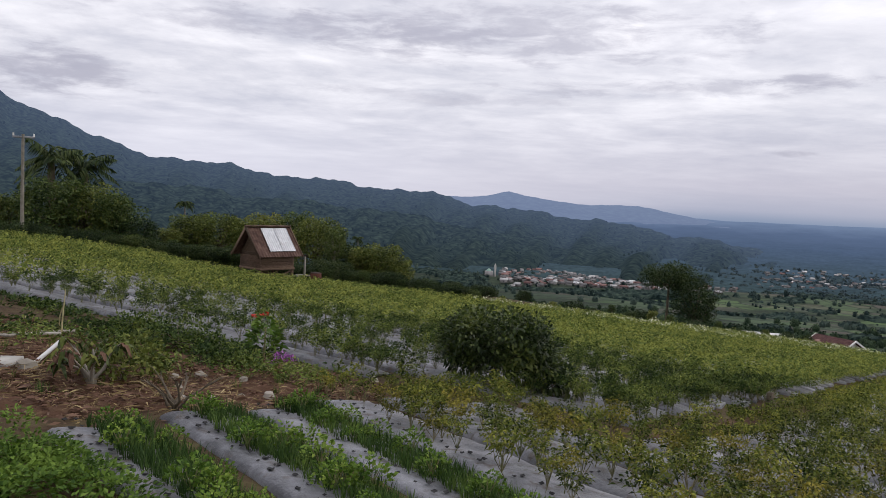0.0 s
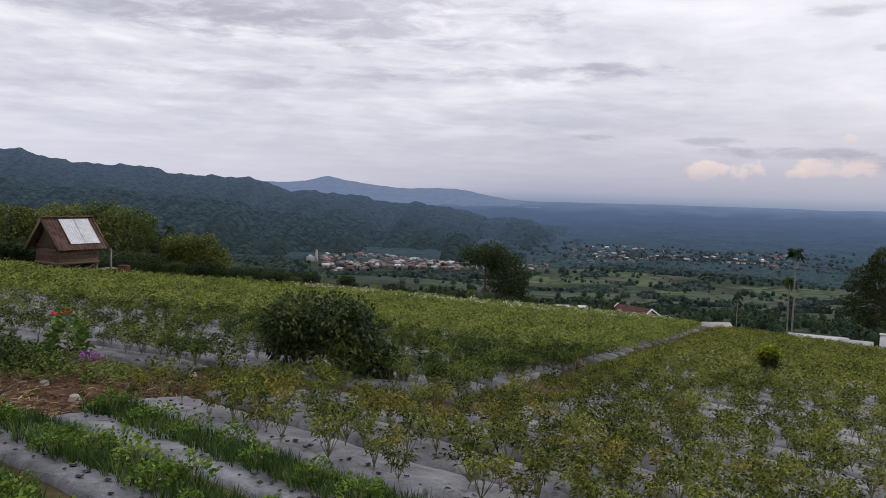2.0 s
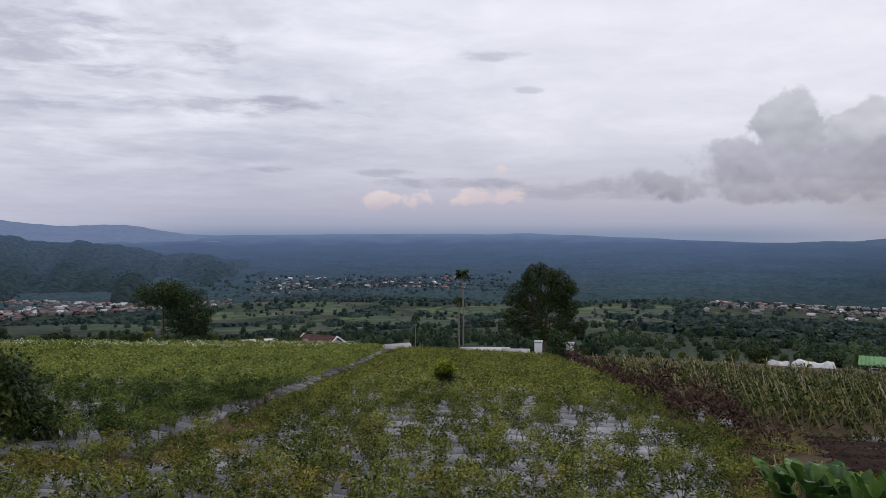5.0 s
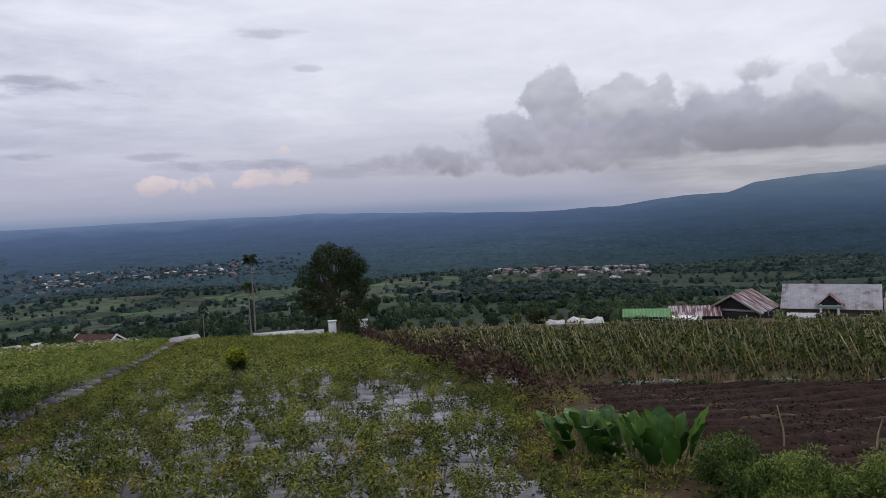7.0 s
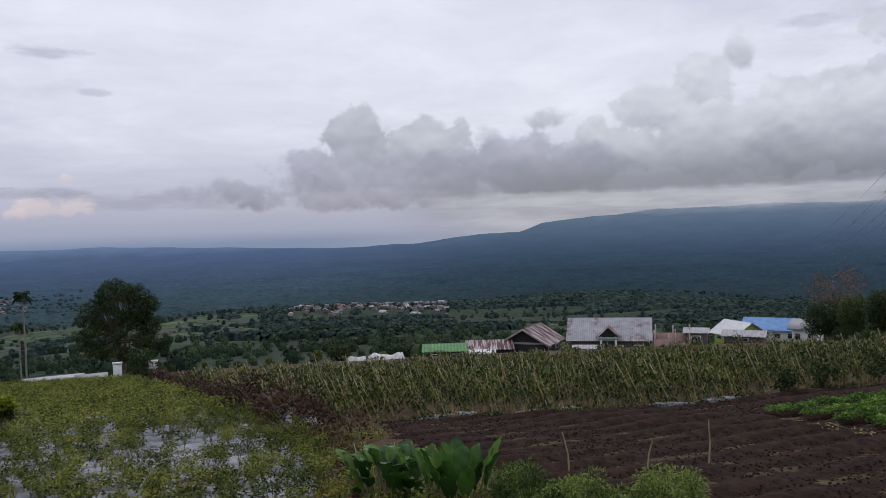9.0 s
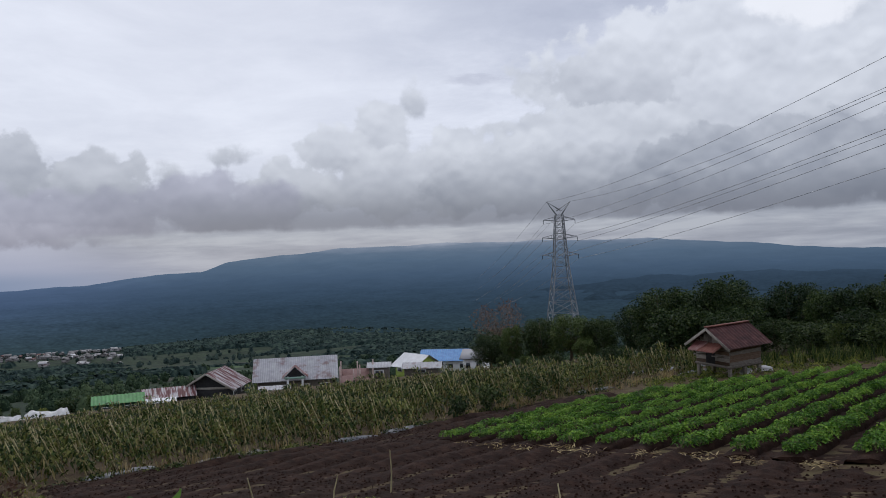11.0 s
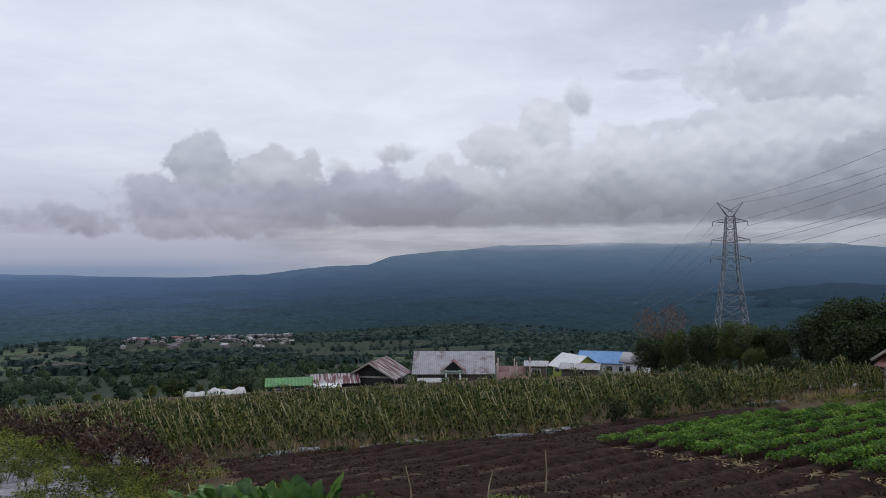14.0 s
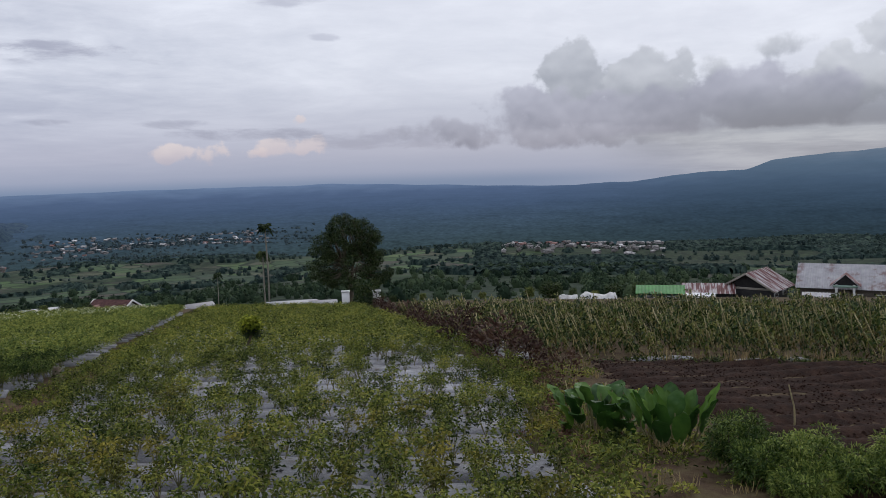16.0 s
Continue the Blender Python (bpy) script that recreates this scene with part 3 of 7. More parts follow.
def ground_material():
    m = bpy.data.materials.new("field_and_valley_ground")
    m.use_nodes = True
    nt = m.node_tree
    pb = nt.nodes["Principled BSDF"]
    geo = nt.nodes.new("ShaderNodeNewGeometry")
    p = geo.outputs["Position"]
    ln = nt.nodes.new("ShaderNodeVectorMath")
    ln.operation = "LENGTH"
    link(nt, p, ln.inputs[0])
    r = ln.outputs["Value"]
    earth = ramp(nt, noise_tex(nt, p, 2.6, 10, 0.75), [(0.3, (0.028, 0.018, 0.011)), (0.45, (0.068, 0.044, 0.027)), (0.56, (0.085, 0.066, 0.034)), (0.75, (0.13, 0.115, 0.055))])
    vor = nt.nodes.new("ShaderNodeTexVoronoi")
    link(nt, p, vor.inputs["Vector"])
    vor.inputs["Scale"].default_value = 0.045
    plots = ramp(nt, vor.outputs["Color"], [(0.1, (0.040, 0.062, 0.040)), (0.35, (0.075, 0.120, 0.048)), (0.55, (0.052, 0.076, 0.050)), (0.75, (0.075, 0.066, 0.056)), (0.95, (0.105, 0.150, 0.066))])
    hed = nt.nodes.new("ShaderNodeTexVoronoi")
    hed.feature = "DISTANCE_TO_EDGE"
    link(nt, p, hed.inputs["Vector"])
    hed.inputs["Scale"].default_value = 0.045
    plots = mixc(nt, smooth(nt, mth(nt, "ADD", hed.outputs["Distance"], mth(nt, "MULTIPLY", noise_tex(nt, p, 0.2, 4, 0.6), 0.12)), 0.06, 0.14), (0.016, 0.026, 0.017), plots)
    wood = ramp(nt, noise_tex(nt, p, 0.12, 10, 0.75), [(0.32, (0.007, 0.013, 0.010)), (0.5, (0.021, 0.034, 0.020)), (0.68, (0.050, 0.070, 0.036))])
    def near_spot(cx, cy, r0, r1):
        d = nt.nodes.new("ShaderNodeVectorMath")
        d.operation = "DISTANCE"
        fl = nt.nodes.new("ShaderNodeVectorMath")
        fl.operation = "MULTIPLY"
        link(nt, p, fl.inputs[0])
        fl.inputs[1].default_value = (1, 1, 0)
        link(nt, fl.outputs[0], d.inputs[0])
        d.inputs[1].default_value = (cx, cy, 0)
        return mth(nt, "SUBTRACT", 1.0, smooth(nt, d.outputs["Value"], r0, r1))

    farmed = mth(nt, "MAXIMUM", near_spot(330, 500, 190, 330), mth(nt, "MAXIMUM", near_spot(400, 110, 60, 130), near_spot(190, 520, 60, 160)))
    cover = mth(nt, "MULTIPLY", smooth(nt, noise_tex(nt, p, 0.011, 4, 0.6), 0.40, 0.52), farmed)
    valley = mixc(nt, cover, wood, plots)
    link(nt, mixc(nt, smooth(nt, r, 75, 130), earth, valley), pb.inputs["Base Color"])
    pb.inputs["Roughness"].default_value = 0.95
    pb.inputs["Specular IOR Level"].default_value = 0.1
    b = nt.nodes.new("ShaderNodeBump")
    b.inputs["Strength"].default_value, b.inputs["Distance"].default_value = 0.6, 0.06
    link(nt, noise_tex(nt, p, 6.0, 8, 0.7), b.inputs["Height"])
    link(nt, b.outputs[0], pb.inputs["Normal"])
    return m


def distance_haze_material(name, stops, scale, glow, fine=0.01, cover=((0.003, 0.006, 0.007), (0.016, 0.024, 0.024))):
    """Wooded land many kilometres off; the blue air before it is painted as emission by distance."""
    m = bpy.data.materials.new(name)
    m.use_nodes = True
    nt = m.node_tree
    pb = nt.nodes["Principled BSDF"]
    geo = nt.nodes.new("ShaderNodeNewGeometry")
    p = geo.outputs["Position"]
    ln = nt.nodes.new("ShaderNodeVectorMath")
    ln.operation = "LENGTH"
    link(nt, p, ln.inputs[0])
    # shade between tree crowns put into the base colour
    crowns = nt.nodes.new("ShaderNodeTexVoronoi")
    link(nt, p, crowns.inputs["Vector"])
    crowns.inputs["Scale"].default_value = fine * 3.0
    f = mth(nt, "ADD", mth(nt, "MULTIPLY", noise_tex(nt, p, fine, 9, 0.72), 0.8), mth(nt, "MULTIPLY", mth(nt, "SUBTRACT", 0.62, crowns.outputs["Distance"]), 0.55))
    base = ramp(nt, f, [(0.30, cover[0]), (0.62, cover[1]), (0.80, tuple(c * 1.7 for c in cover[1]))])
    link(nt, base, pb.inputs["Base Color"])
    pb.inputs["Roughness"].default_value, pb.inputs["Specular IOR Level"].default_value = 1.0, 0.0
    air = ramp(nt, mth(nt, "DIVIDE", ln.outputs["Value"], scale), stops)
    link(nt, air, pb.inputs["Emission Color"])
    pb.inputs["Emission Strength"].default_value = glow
    return m


def haze_glow_material(name, left, right, a0, a1, dim=1.0):
    """Far land with blue haze painted as emission, by the height of the view line; two sets of stops by bearing."""
    m = bpy.data.materials.new(name)
    m.use_nodes = True
    nt = m.node_tree
    pb = nt.nodes["Principled BSDF"]
    p = nt.nodes.new("ShaderNodeNewGeometry").outputs["Position"]
    sep = nt.nodes.new("ShaderNodeSeparateXYZ")
    link(nt, p, sep.inputs[0])
    x, y, z = sep.outputs
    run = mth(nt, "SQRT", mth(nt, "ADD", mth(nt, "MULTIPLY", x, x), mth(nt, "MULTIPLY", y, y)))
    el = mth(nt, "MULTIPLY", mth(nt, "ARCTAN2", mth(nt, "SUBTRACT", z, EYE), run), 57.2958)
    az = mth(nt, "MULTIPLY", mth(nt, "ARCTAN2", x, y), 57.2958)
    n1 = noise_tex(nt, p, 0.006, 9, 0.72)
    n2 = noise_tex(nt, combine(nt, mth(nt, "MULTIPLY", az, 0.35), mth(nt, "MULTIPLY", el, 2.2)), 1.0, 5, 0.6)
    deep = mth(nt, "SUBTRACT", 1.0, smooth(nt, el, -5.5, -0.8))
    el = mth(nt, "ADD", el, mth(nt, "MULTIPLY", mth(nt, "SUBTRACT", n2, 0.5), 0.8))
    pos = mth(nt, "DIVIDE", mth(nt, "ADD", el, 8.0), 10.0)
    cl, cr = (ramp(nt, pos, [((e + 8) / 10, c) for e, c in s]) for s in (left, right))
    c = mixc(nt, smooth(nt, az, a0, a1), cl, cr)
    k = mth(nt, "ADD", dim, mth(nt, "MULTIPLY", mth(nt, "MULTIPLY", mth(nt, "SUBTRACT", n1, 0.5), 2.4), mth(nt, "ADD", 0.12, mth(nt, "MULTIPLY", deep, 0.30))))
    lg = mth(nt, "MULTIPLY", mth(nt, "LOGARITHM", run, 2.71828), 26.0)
    # dark gaps between tree crowns painted into the glow
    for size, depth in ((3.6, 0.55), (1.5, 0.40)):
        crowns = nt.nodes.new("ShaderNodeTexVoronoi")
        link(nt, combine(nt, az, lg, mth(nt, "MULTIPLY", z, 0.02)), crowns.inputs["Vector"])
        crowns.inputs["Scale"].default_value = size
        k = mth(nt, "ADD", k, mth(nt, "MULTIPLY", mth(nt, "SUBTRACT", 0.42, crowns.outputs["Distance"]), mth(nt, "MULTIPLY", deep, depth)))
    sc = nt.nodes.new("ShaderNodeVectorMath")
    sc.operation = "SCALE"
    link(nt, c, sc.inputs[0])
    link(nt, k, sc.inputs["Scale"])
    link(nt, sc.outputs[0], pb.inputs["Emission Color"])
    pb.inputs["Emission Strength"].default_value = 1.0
    pb.inputs["Base Color"].default_value = (0.006, 0.009, 0.009, 1)
    pb.inputs["Roughness"].default_value, pb.inputs["Specular IOR Level"].default_value = 1.0, 0.0
    return m


# painted haze by elevation; the right set's top stops fade the crest into cloud
LEFT_HAZE = [(-7.0, (0.026, 0.044, 0.047)), (-5.0, (0.036, 0.060, 0.074)), (-3.4, (0.045, 0.074, 0.116)), (-2.2, (0.057, 0.092, 0.168)), (-1.3, (0.076, 0.117, 0.215)), (-0.7, (0.122, 0.178, 0.300)), (-0.2, (0.17, 0.235, 0.375))]
RIGHT_HAZE = [(-7.0, (0.017, 0.029, 0.032)), (-5.0, (0.021, 0.038, 0.050)), (-3.4, (0.026, 0.047, 0.075)), (-2.2, (0.038, 0.066, 0.110)), (-1.2, (0.058, 0.095, 0.155)), (-0.2, (0.086, 0.132, 0.200)), (0.4, (0.115, 0.162, 0.232)), (0.75, (0.18, 0.222, 0.295)), (1.05, (0.33, 0.36, 0.43))]
ground = tagged(part("ground", polar_sheet(0.015, 960, 180, -180, 180, 361, lambda X, Y, R, A: ground_z(X, Y)), ground_material(), None, soft=True),
                "sloping farmland of brown earth and weeds falling to a wooded valley", "ground", kind="structure")
PLAIN = haze_glow_material("plain_in_blue_air", LEFT_HAZE, RIGHT_HAZE, 52, 74)
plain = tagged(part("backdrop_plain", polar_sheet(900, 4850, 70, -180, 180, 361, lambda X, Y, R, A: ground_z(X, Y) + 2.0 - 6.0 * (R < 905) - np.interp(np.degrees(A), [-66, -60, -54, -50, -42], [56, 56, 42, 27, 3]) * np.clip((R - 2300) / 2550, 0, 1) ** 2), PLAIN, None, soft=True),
               "wide wooded lowland with blue haze painted on", "backdrop", kind="structure")


def canopy_template(seed, n=30, leaf=1.0, m=5, q=7):
    """A far-off tree as a dome of leaf masses."""
    r = np.random.default_rng(seed)
    d = r.normal(0, 1, (n, 3))
    d /= np.linalg.norm(d, axis=1)[:, None]
    d[:, 2] = np.abs(d[:, 2]) * 1.15 - .2
    pos = d * r.uniform(.5, .95, (n, 1)) * np.array([1, 1, .95]) + np.array([0, 0, .8])
    way = np.cross(d, r.normal(0, 1, (n, 3))) + d * .35
    a = np.arange(q) * 2 * np.pi / q
    V = np.array([(math.cos(b) * s * r.uniform(.62, .92), math.sin(b) * s * r.uniform(.62, .92), z) for s, z in (((.55, -.1), (.95, .45), (.9, .95), (.6, 1.4), (.12, 1.65)) if m == 5 else ((.7, -.1), (1.0, .6), (.7, 1.25), (.12, 1.6))) for b in a])
    V[:, 2] += r.normal(0, .07, len(V))
    i, j = np.meshgrid(np.arange(m - 1), np.arange(q), indexing="ij")
    V = (V - np.array([0, 0, .7])) * .84 + np.array([0, 0, .62])
    core = (V, np.stack([i * q + j, i * q + (j + 1) % q, (i + 1) * q + (j + 1) % q, (i + 1) * q + j], -1).reshape(-1, 4))
    return [core, leaves(pos - way * .3, way, leaf * r.uniform(.55, .95, n), leaf * r.uniform(.5, .85, n), .15, r)]


def ridge(name, label, bearings, elevations, r_top, r_front, r_back, material, rough, seed, foot=-9.0, na=300, nr=30, trees=0, bumps=0.0):
    """A mountain flank: crest elevation by bearing, a concave front slope and a back slope."""
    nz = np.random.default_rng(seed)
    ph = nz.uniform(0, 6.28, 12)
    aa = np.linspace(min(bearings), max(bearings), na)
    crest = np.interp(aa, bearings, elevations)
    wob = sum(np.sin(aa * f + ph[k]) / f ** 0.8 for k, f in enumerate((0.9, 1.7, 3.1, 5.3, 9.7)))
    crest = crest + rough * wob * 0.12
    ztop = EYE + r_top * np.tan(np.radians(crest))
    s = np.concatenate([np.linspace(0, 1, nr), np.linspace(1.05, 1.6, 6)])
    V = []
    for t in s:
        if t <= 1:
            r = r_front + (r_top - r_front) * t
            zb = np.interp(r, PROFILE_R, PROFILE_Z) + foot
            gul = sum(np.sin(aa * f + ph[k + 3] + t * 7 * (k - 1.5)) for k, f in enumerate((0.35, 0.8, 1.5, 2.6))) * rough * r_top * 0.0030
            z = zb + (ztop - zb) * t ** 1.35 + gul * math.sin(math.pi * t) + np.interp(np.arange(na), np.arange(0, na + 6, 6), nz.normal(0, r * bumps, len(np.arange(0, na + 6, 6))))
        else:
            r = r_top + (r_back - r_top) * (t - 1) / 0.6
            z = ztop - (ztop + 150) * ((t - 1) / 0.6) ** 1.2
        a = np.radians(aa)
        V.append(np.stack([-r * np.sin(a), r * np.cos(a), z], -1))
    V = np.array(V)
    n, m = V.shape[:2]
    i, j = np.meshgrid(np.arange(n - 1), np.arange(m - 1), indexing="ij")
    F = np.stack([i * m + j, i * m + j + 1, (i + 1) * m + j + 1, (i + 1) * m + j], -1).reshape(-1, 4)
    ob = part(name, (V.reshape(-1, 3), F), material, None, soft=True)
    if trees:
        flat = V[:nr + 1].reshape(-1, 3)
        fr = nz.uniform(0.05, .94, trees) ** .8
        ii, jj = np.minimum((fr * nr).astype(int), nr - 1), nz.integers(0, na, trees)
        P = flat[ii * na + jj] + nz.normal(0, 9.0, (trees, 3)) * np.array([1, 1, 0])
        wood = part(name.replace("backdrop", "forest_on"), scatter([canopy_template(60 + k, 5, .8, 4, 5) for k in range(5)], P - np.array([0, 0, .0022]) * np.hypot(P[:, 0], P[:, 1])[:, None], nz.uniform(0, 6.28, trees), nz.uniform(.6, 1.3, trees) * np.hypot(P[:, 0], P[:, 1]) * .0019, nz), material)
        tagged(wood, "dense forest trees on the mountain side", "forest", kind="stuff")
    return tagged(ob, label, "mountain", kind="structure")


# emission stops are painted haze, bluer with distance
HILL_NEAR = distance_haze_material("near_wooded_ridge", [(0.30, (0.008, 0.014, 0.018)), (0.42, (0.015, 0.026, 0.037)), (0.62, (0.030, 0.048, 0.082)), (0.8, (0.046, 0.070, 0.122))], 3000, 1.0, 0.035, ((0.003, 0.005, 0.006), (0.024, 0.034, 0.026)))
HILL_FAR = distance_haze_material("far_blue_hills", [(0.5, (0.100, 0.142, 0.255)), (1.0, (0.150, 0.200, 0.325))], 5000, 1.0)
SPUR = haze_glow_material("spur_in_blue_air", LEFT_HAZE, RIGHT_HAZE, 40, 62, 0.74)
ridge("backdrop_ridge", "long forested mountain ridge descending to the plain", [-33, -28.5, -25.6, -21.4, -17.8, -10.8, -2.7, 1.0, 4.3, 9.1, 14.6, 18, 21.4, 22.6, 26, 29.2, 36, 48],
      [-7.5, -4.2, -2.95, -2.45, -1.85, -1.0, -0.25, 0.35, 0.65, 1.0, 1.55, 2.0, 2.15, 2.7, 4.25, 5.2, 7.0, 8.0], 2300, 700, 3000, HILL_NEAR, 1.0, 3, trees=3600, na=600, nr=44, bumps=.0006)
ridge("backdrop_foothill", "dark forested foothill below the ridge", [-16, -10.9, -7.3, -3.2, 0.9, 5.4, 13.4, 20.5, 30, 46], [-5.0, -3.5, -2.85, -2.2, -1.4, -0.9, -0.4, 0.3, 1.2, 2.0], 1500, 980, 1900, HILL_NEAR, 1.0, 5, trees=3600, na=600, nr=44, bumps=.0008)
ridge("backdrop_hills", "hills on the horizon with pale blue haze painted on", [-21, -18, -16.2, -13.9, -12.3, -10.7, -7.1, -4.7, -3.1, -0.2, 4, 9], [-1.2, -0.6, -0.25, 0.16, 0.12, 0.0, 0.36, 0.74, 0.36, 0.25, 0.1, -0.5], 4550, 3900, 4800, HILL_FAR, 0.25, 9)
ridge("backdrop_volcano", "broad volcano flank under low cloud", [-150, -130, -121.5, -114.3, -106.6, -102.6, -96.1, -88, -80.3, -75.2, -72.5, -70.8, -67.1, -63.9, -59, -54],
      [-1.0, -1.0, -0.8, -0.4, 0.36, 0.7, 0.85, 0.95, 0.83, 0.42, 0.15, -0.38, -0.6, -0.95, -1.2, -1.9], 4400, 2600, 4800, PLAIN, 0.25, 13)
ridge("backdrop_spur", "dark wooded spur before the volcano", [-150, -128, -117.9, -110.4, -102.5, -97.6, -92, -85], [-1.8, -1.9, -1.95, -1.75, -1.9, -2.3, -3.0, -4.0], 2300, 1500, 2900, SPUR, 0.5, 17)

# ---------------------------------------------------------------- plants
def chili_template(seed, h=0.55, n_leaf=80, leaf=0.062, spread=0.27):
    """Bare pale stems that fork low, with the leaves gathered in a spreading top."""
    r = np.random.default_rng(seed)
    stems, pos, way = [], [], []
    top = np.array([r.normal(0, .02), r.normal(0, .02), h * 0.12])
    stems.append(tube([(0, 0, -0.03), top * 0.5, top], [0.008, 0.007, 0.006], 4))
    for k in range(8):
        a = k * 0.79 + r.uniform(0, .5)
        e = top + np.array([math.cos(a) * spread * r.uniform(.3, 1), math.sin(a) * spread * r.uniform(.3, 1), h * r.uniform(.58, .86)])
        stems.append(tube([top, (top + e) / 2 + r.normal(0, .02, 3), e], [0.0055, 0.0045, 0.003], 3))
        for _ in range(n_leaf // 8):
            t = 1.08 - 0.50 * r.random() ** 1.7
            pos.append(top + (e - top) * t + r.normal(0, 0.035, 3) * np.array([1.4, 1.4, .6]))
            way.append(np.array([math.cos(a), math.sin(a), 0]) * r.uniform(0, 1) + r.normal(0, .7, 3) * np.array([1, 1, .6]) + np.array([0, 0, .25]))
    n = len(pos)
    return stems, [leaves(pos, way, leaf * r.uniform(.7, 1.3, n), leaf * 0.38, 0.30, r)]


def clump_template(seed, n, rad, h, leaf, wid, upright=0.3, droop=0.3, base=0.05):
    """A low cushion of leaves."""
    r = np.random.default_rng(seed)
    a, q = r.uniform(0, 6.28, n), np.sqrt(r.uniform(0, 1, n)) * rad
    z = base + (h - base) * np.sqrt(np.clip(1 - (q / rad) ** 2, 0, 1)) * r.uniform(.45, 1, n)
    pos = np.stack([q * np.cos(a), q * np.sin(a), z], -1)
    way = np.stack([np.cos(a), np.sin(a), np.full(n, upright)], -1) + r.normal(0, .45, (n, 3))
    return [leaves(pos, way, leaf * r.uniform(.7, 1.25, n), wid * r.uniform(.8, 1.2, n), droop, r)]


def blade_template(seed, n, rad, h, wid):
    """A tuft of upright blades."""
    r = np.random.default_rng(seed)
    a = r.uniform(0, 6.28, n)
    b = np.stack([np.cos(a), np.sin(a), 0 * a], -1) * rad * r.uniform(.1, .5, n)[:, None]
    lean = np.stack([np.cos(a), np.sin(a), 0 * a], -1) * r.uniform(.1, .55, n)[:, None]
    hh = h * r.uniform(.65, 1.1, n)
    side = np.stack([-np.sin(a), np.cos(a), 0 * a], -1) * wid / 2
    up = np.array([0, 0, 1.0])
    mid = b + lean * hh[:, None] * 0.45 + up * hh[:, None] * 0.6
    tip = b + lean * hh[:, None] * 1.1 + up * hh[:, None]
    V = np.stack([b - side, b + side, mid + side * .8, mid - side * .8, tip, tip], 1)[:, :5].reshape(-1, 3)
    k = np.arange(n)[:, None] * 5
    return [(V, np.concatenate([k + np.array([[0, 1, 2]]), k + np.array([[0, 2, 3]]), k + np.array([[3, 2, 4]])]))]


def tree_template(seed, h, rad, crown_low, n_leaf, leaf, blobs=26, flat=1.0, trunk_r=None, lean=0.0, slim=.55):
    """Trunk with limbs, and a crown of leaf clusters with an uneven outline."""
    r = np.random.default_rng(seed)
    tr = trunk_r or 0.035 * h
    fork = np.array([lean * h * .3, r.normal(0, .1), crown_low + (h - crown_low) * 0.2])
    wood = [tube([(0, 0, -0.4), (0, 0, 0.1), fork * 0.55 + r.normal(0, .06, 3), fork], [tr * 1.3, tr, tr * .8, tr * .6], 7)]
    cen = []
    cz, ch = (h + crown_low) / 2, (h - crown_low) / 2
    for k in range(blobs):
        a = k * 2.399 + r.uniform(-.3, .3)
        zz = -0.75 + 1.6 * (k + .5) / blobs
        q = rad * math.sqrt(max(0.05, 1 - (zz * .93) ** 2)) * r.uniform(.45, .92)
        cen.append((q * math.cos(a) + lean * h * .3, q * math.sin(a), cz + ch * flat * zz * r.uniform(.75, .95)))
    cen = np.array(cen)
    for c in cen[::2]:
        mid = (fork + c) / 2 + r.normal(0, .12, 3) + np.array([0, 0, -.05 * h])
        wood.append(tube([fork, mid, c], [tr * .42, tr * .26, tr * .08], 4))
    bs = r.uniform(.26, .46, blobs) * rad * (26 / max(blobs, 26)) ** .42
    k = r.choice(blobs, n_leaf, p=bs ** 2 / (bs ** 2).sum())
    d = r.normal(0, 1, (n_leaf, 3))
    d /= np.linalg.norm(d, axis=1)[:, None]
    pos = cen[k] + d * (bs[k] * (1.06 - .7 * r.random(n_leaf) ** 2.2))[:, None] * np.array([1, 1, .72])
    way = d + np.array([0, 0, .15]) + r.normal(0, .5, (n_leaf, 3))
    return wood, [leaves(pos, way, leaf * r.uniform(.65, 1.3, n_leaf), leaf * slim * r.uniform(.7, 1.2, n_leaf), .2, r)]


def litter_template(seed, n, rad, long, wide):
    """Stalks and blades lying flat."""
    r = np.random.default_rng(seed)
    a = r.uniform(0, 6.28, n)
    q = np.sqrt(r.uniform(0, 1, n)) * rad
    pos = np.stack([q * np.cos(a), q * np.sin(a), r.uniform(.015, .07, n)], -1)
    b = r.uniform(0, 6.28, n)
    way = np.stack([np.cos(b), np.sin(b), r.normal(0, .12, n)], -1)
    return [leaves(pos, way, long * r.uniform(.4, 1.3, n), wide * r.uniform(.6, 1.5, n), .02, r)]


def palm_template(seed, h, frond, n, trunk_r=0.12, droop=1.0, leaf_n=16):
    r = np.random.default_rng(seed)
    top = np.array([r.normal(0, .2), r.normal(0, .2), h])
    wood = [tube([(0, 0, -.5), top * .5 + r.normal(0, .08, 3) * np.array([1, 1, 0]), top], [trunk_r * 1.2, trunk_r, trunk_r * .8], 8)]
    geo = []
    for k in range(n):
        a, e = k * 2.399, r.uniform(-.7, 1.2)
        dirh = np.array([math.cos(a), math.sin(a), 0])
        t = np.linspace(0, 1, leaf_n)
        spine = top + dirh * (t * frond * math.cos(e * .6))[:, None] + np.array([0, 0, 1.0]) * (frond * (math.sin(e) * t - droop * .75 * t ** 2))[:, None]
        geo.append(tube(spine[::3], 0.04, 3))
        side = np.array([-dirh[1], dirh[0], 0])
        for sgn in (-1, 1):
            w = side * sgn + dirh * .5 + np.array([0, 0, -.55])
            geo.append(leaves(spine, np.tile(w, (leaf_n, 1)), frond * .40 * np.sin(np.pi * np.clip(t * .85 + .12, 0, 1)), .15, .3, r))
    return wood, geo


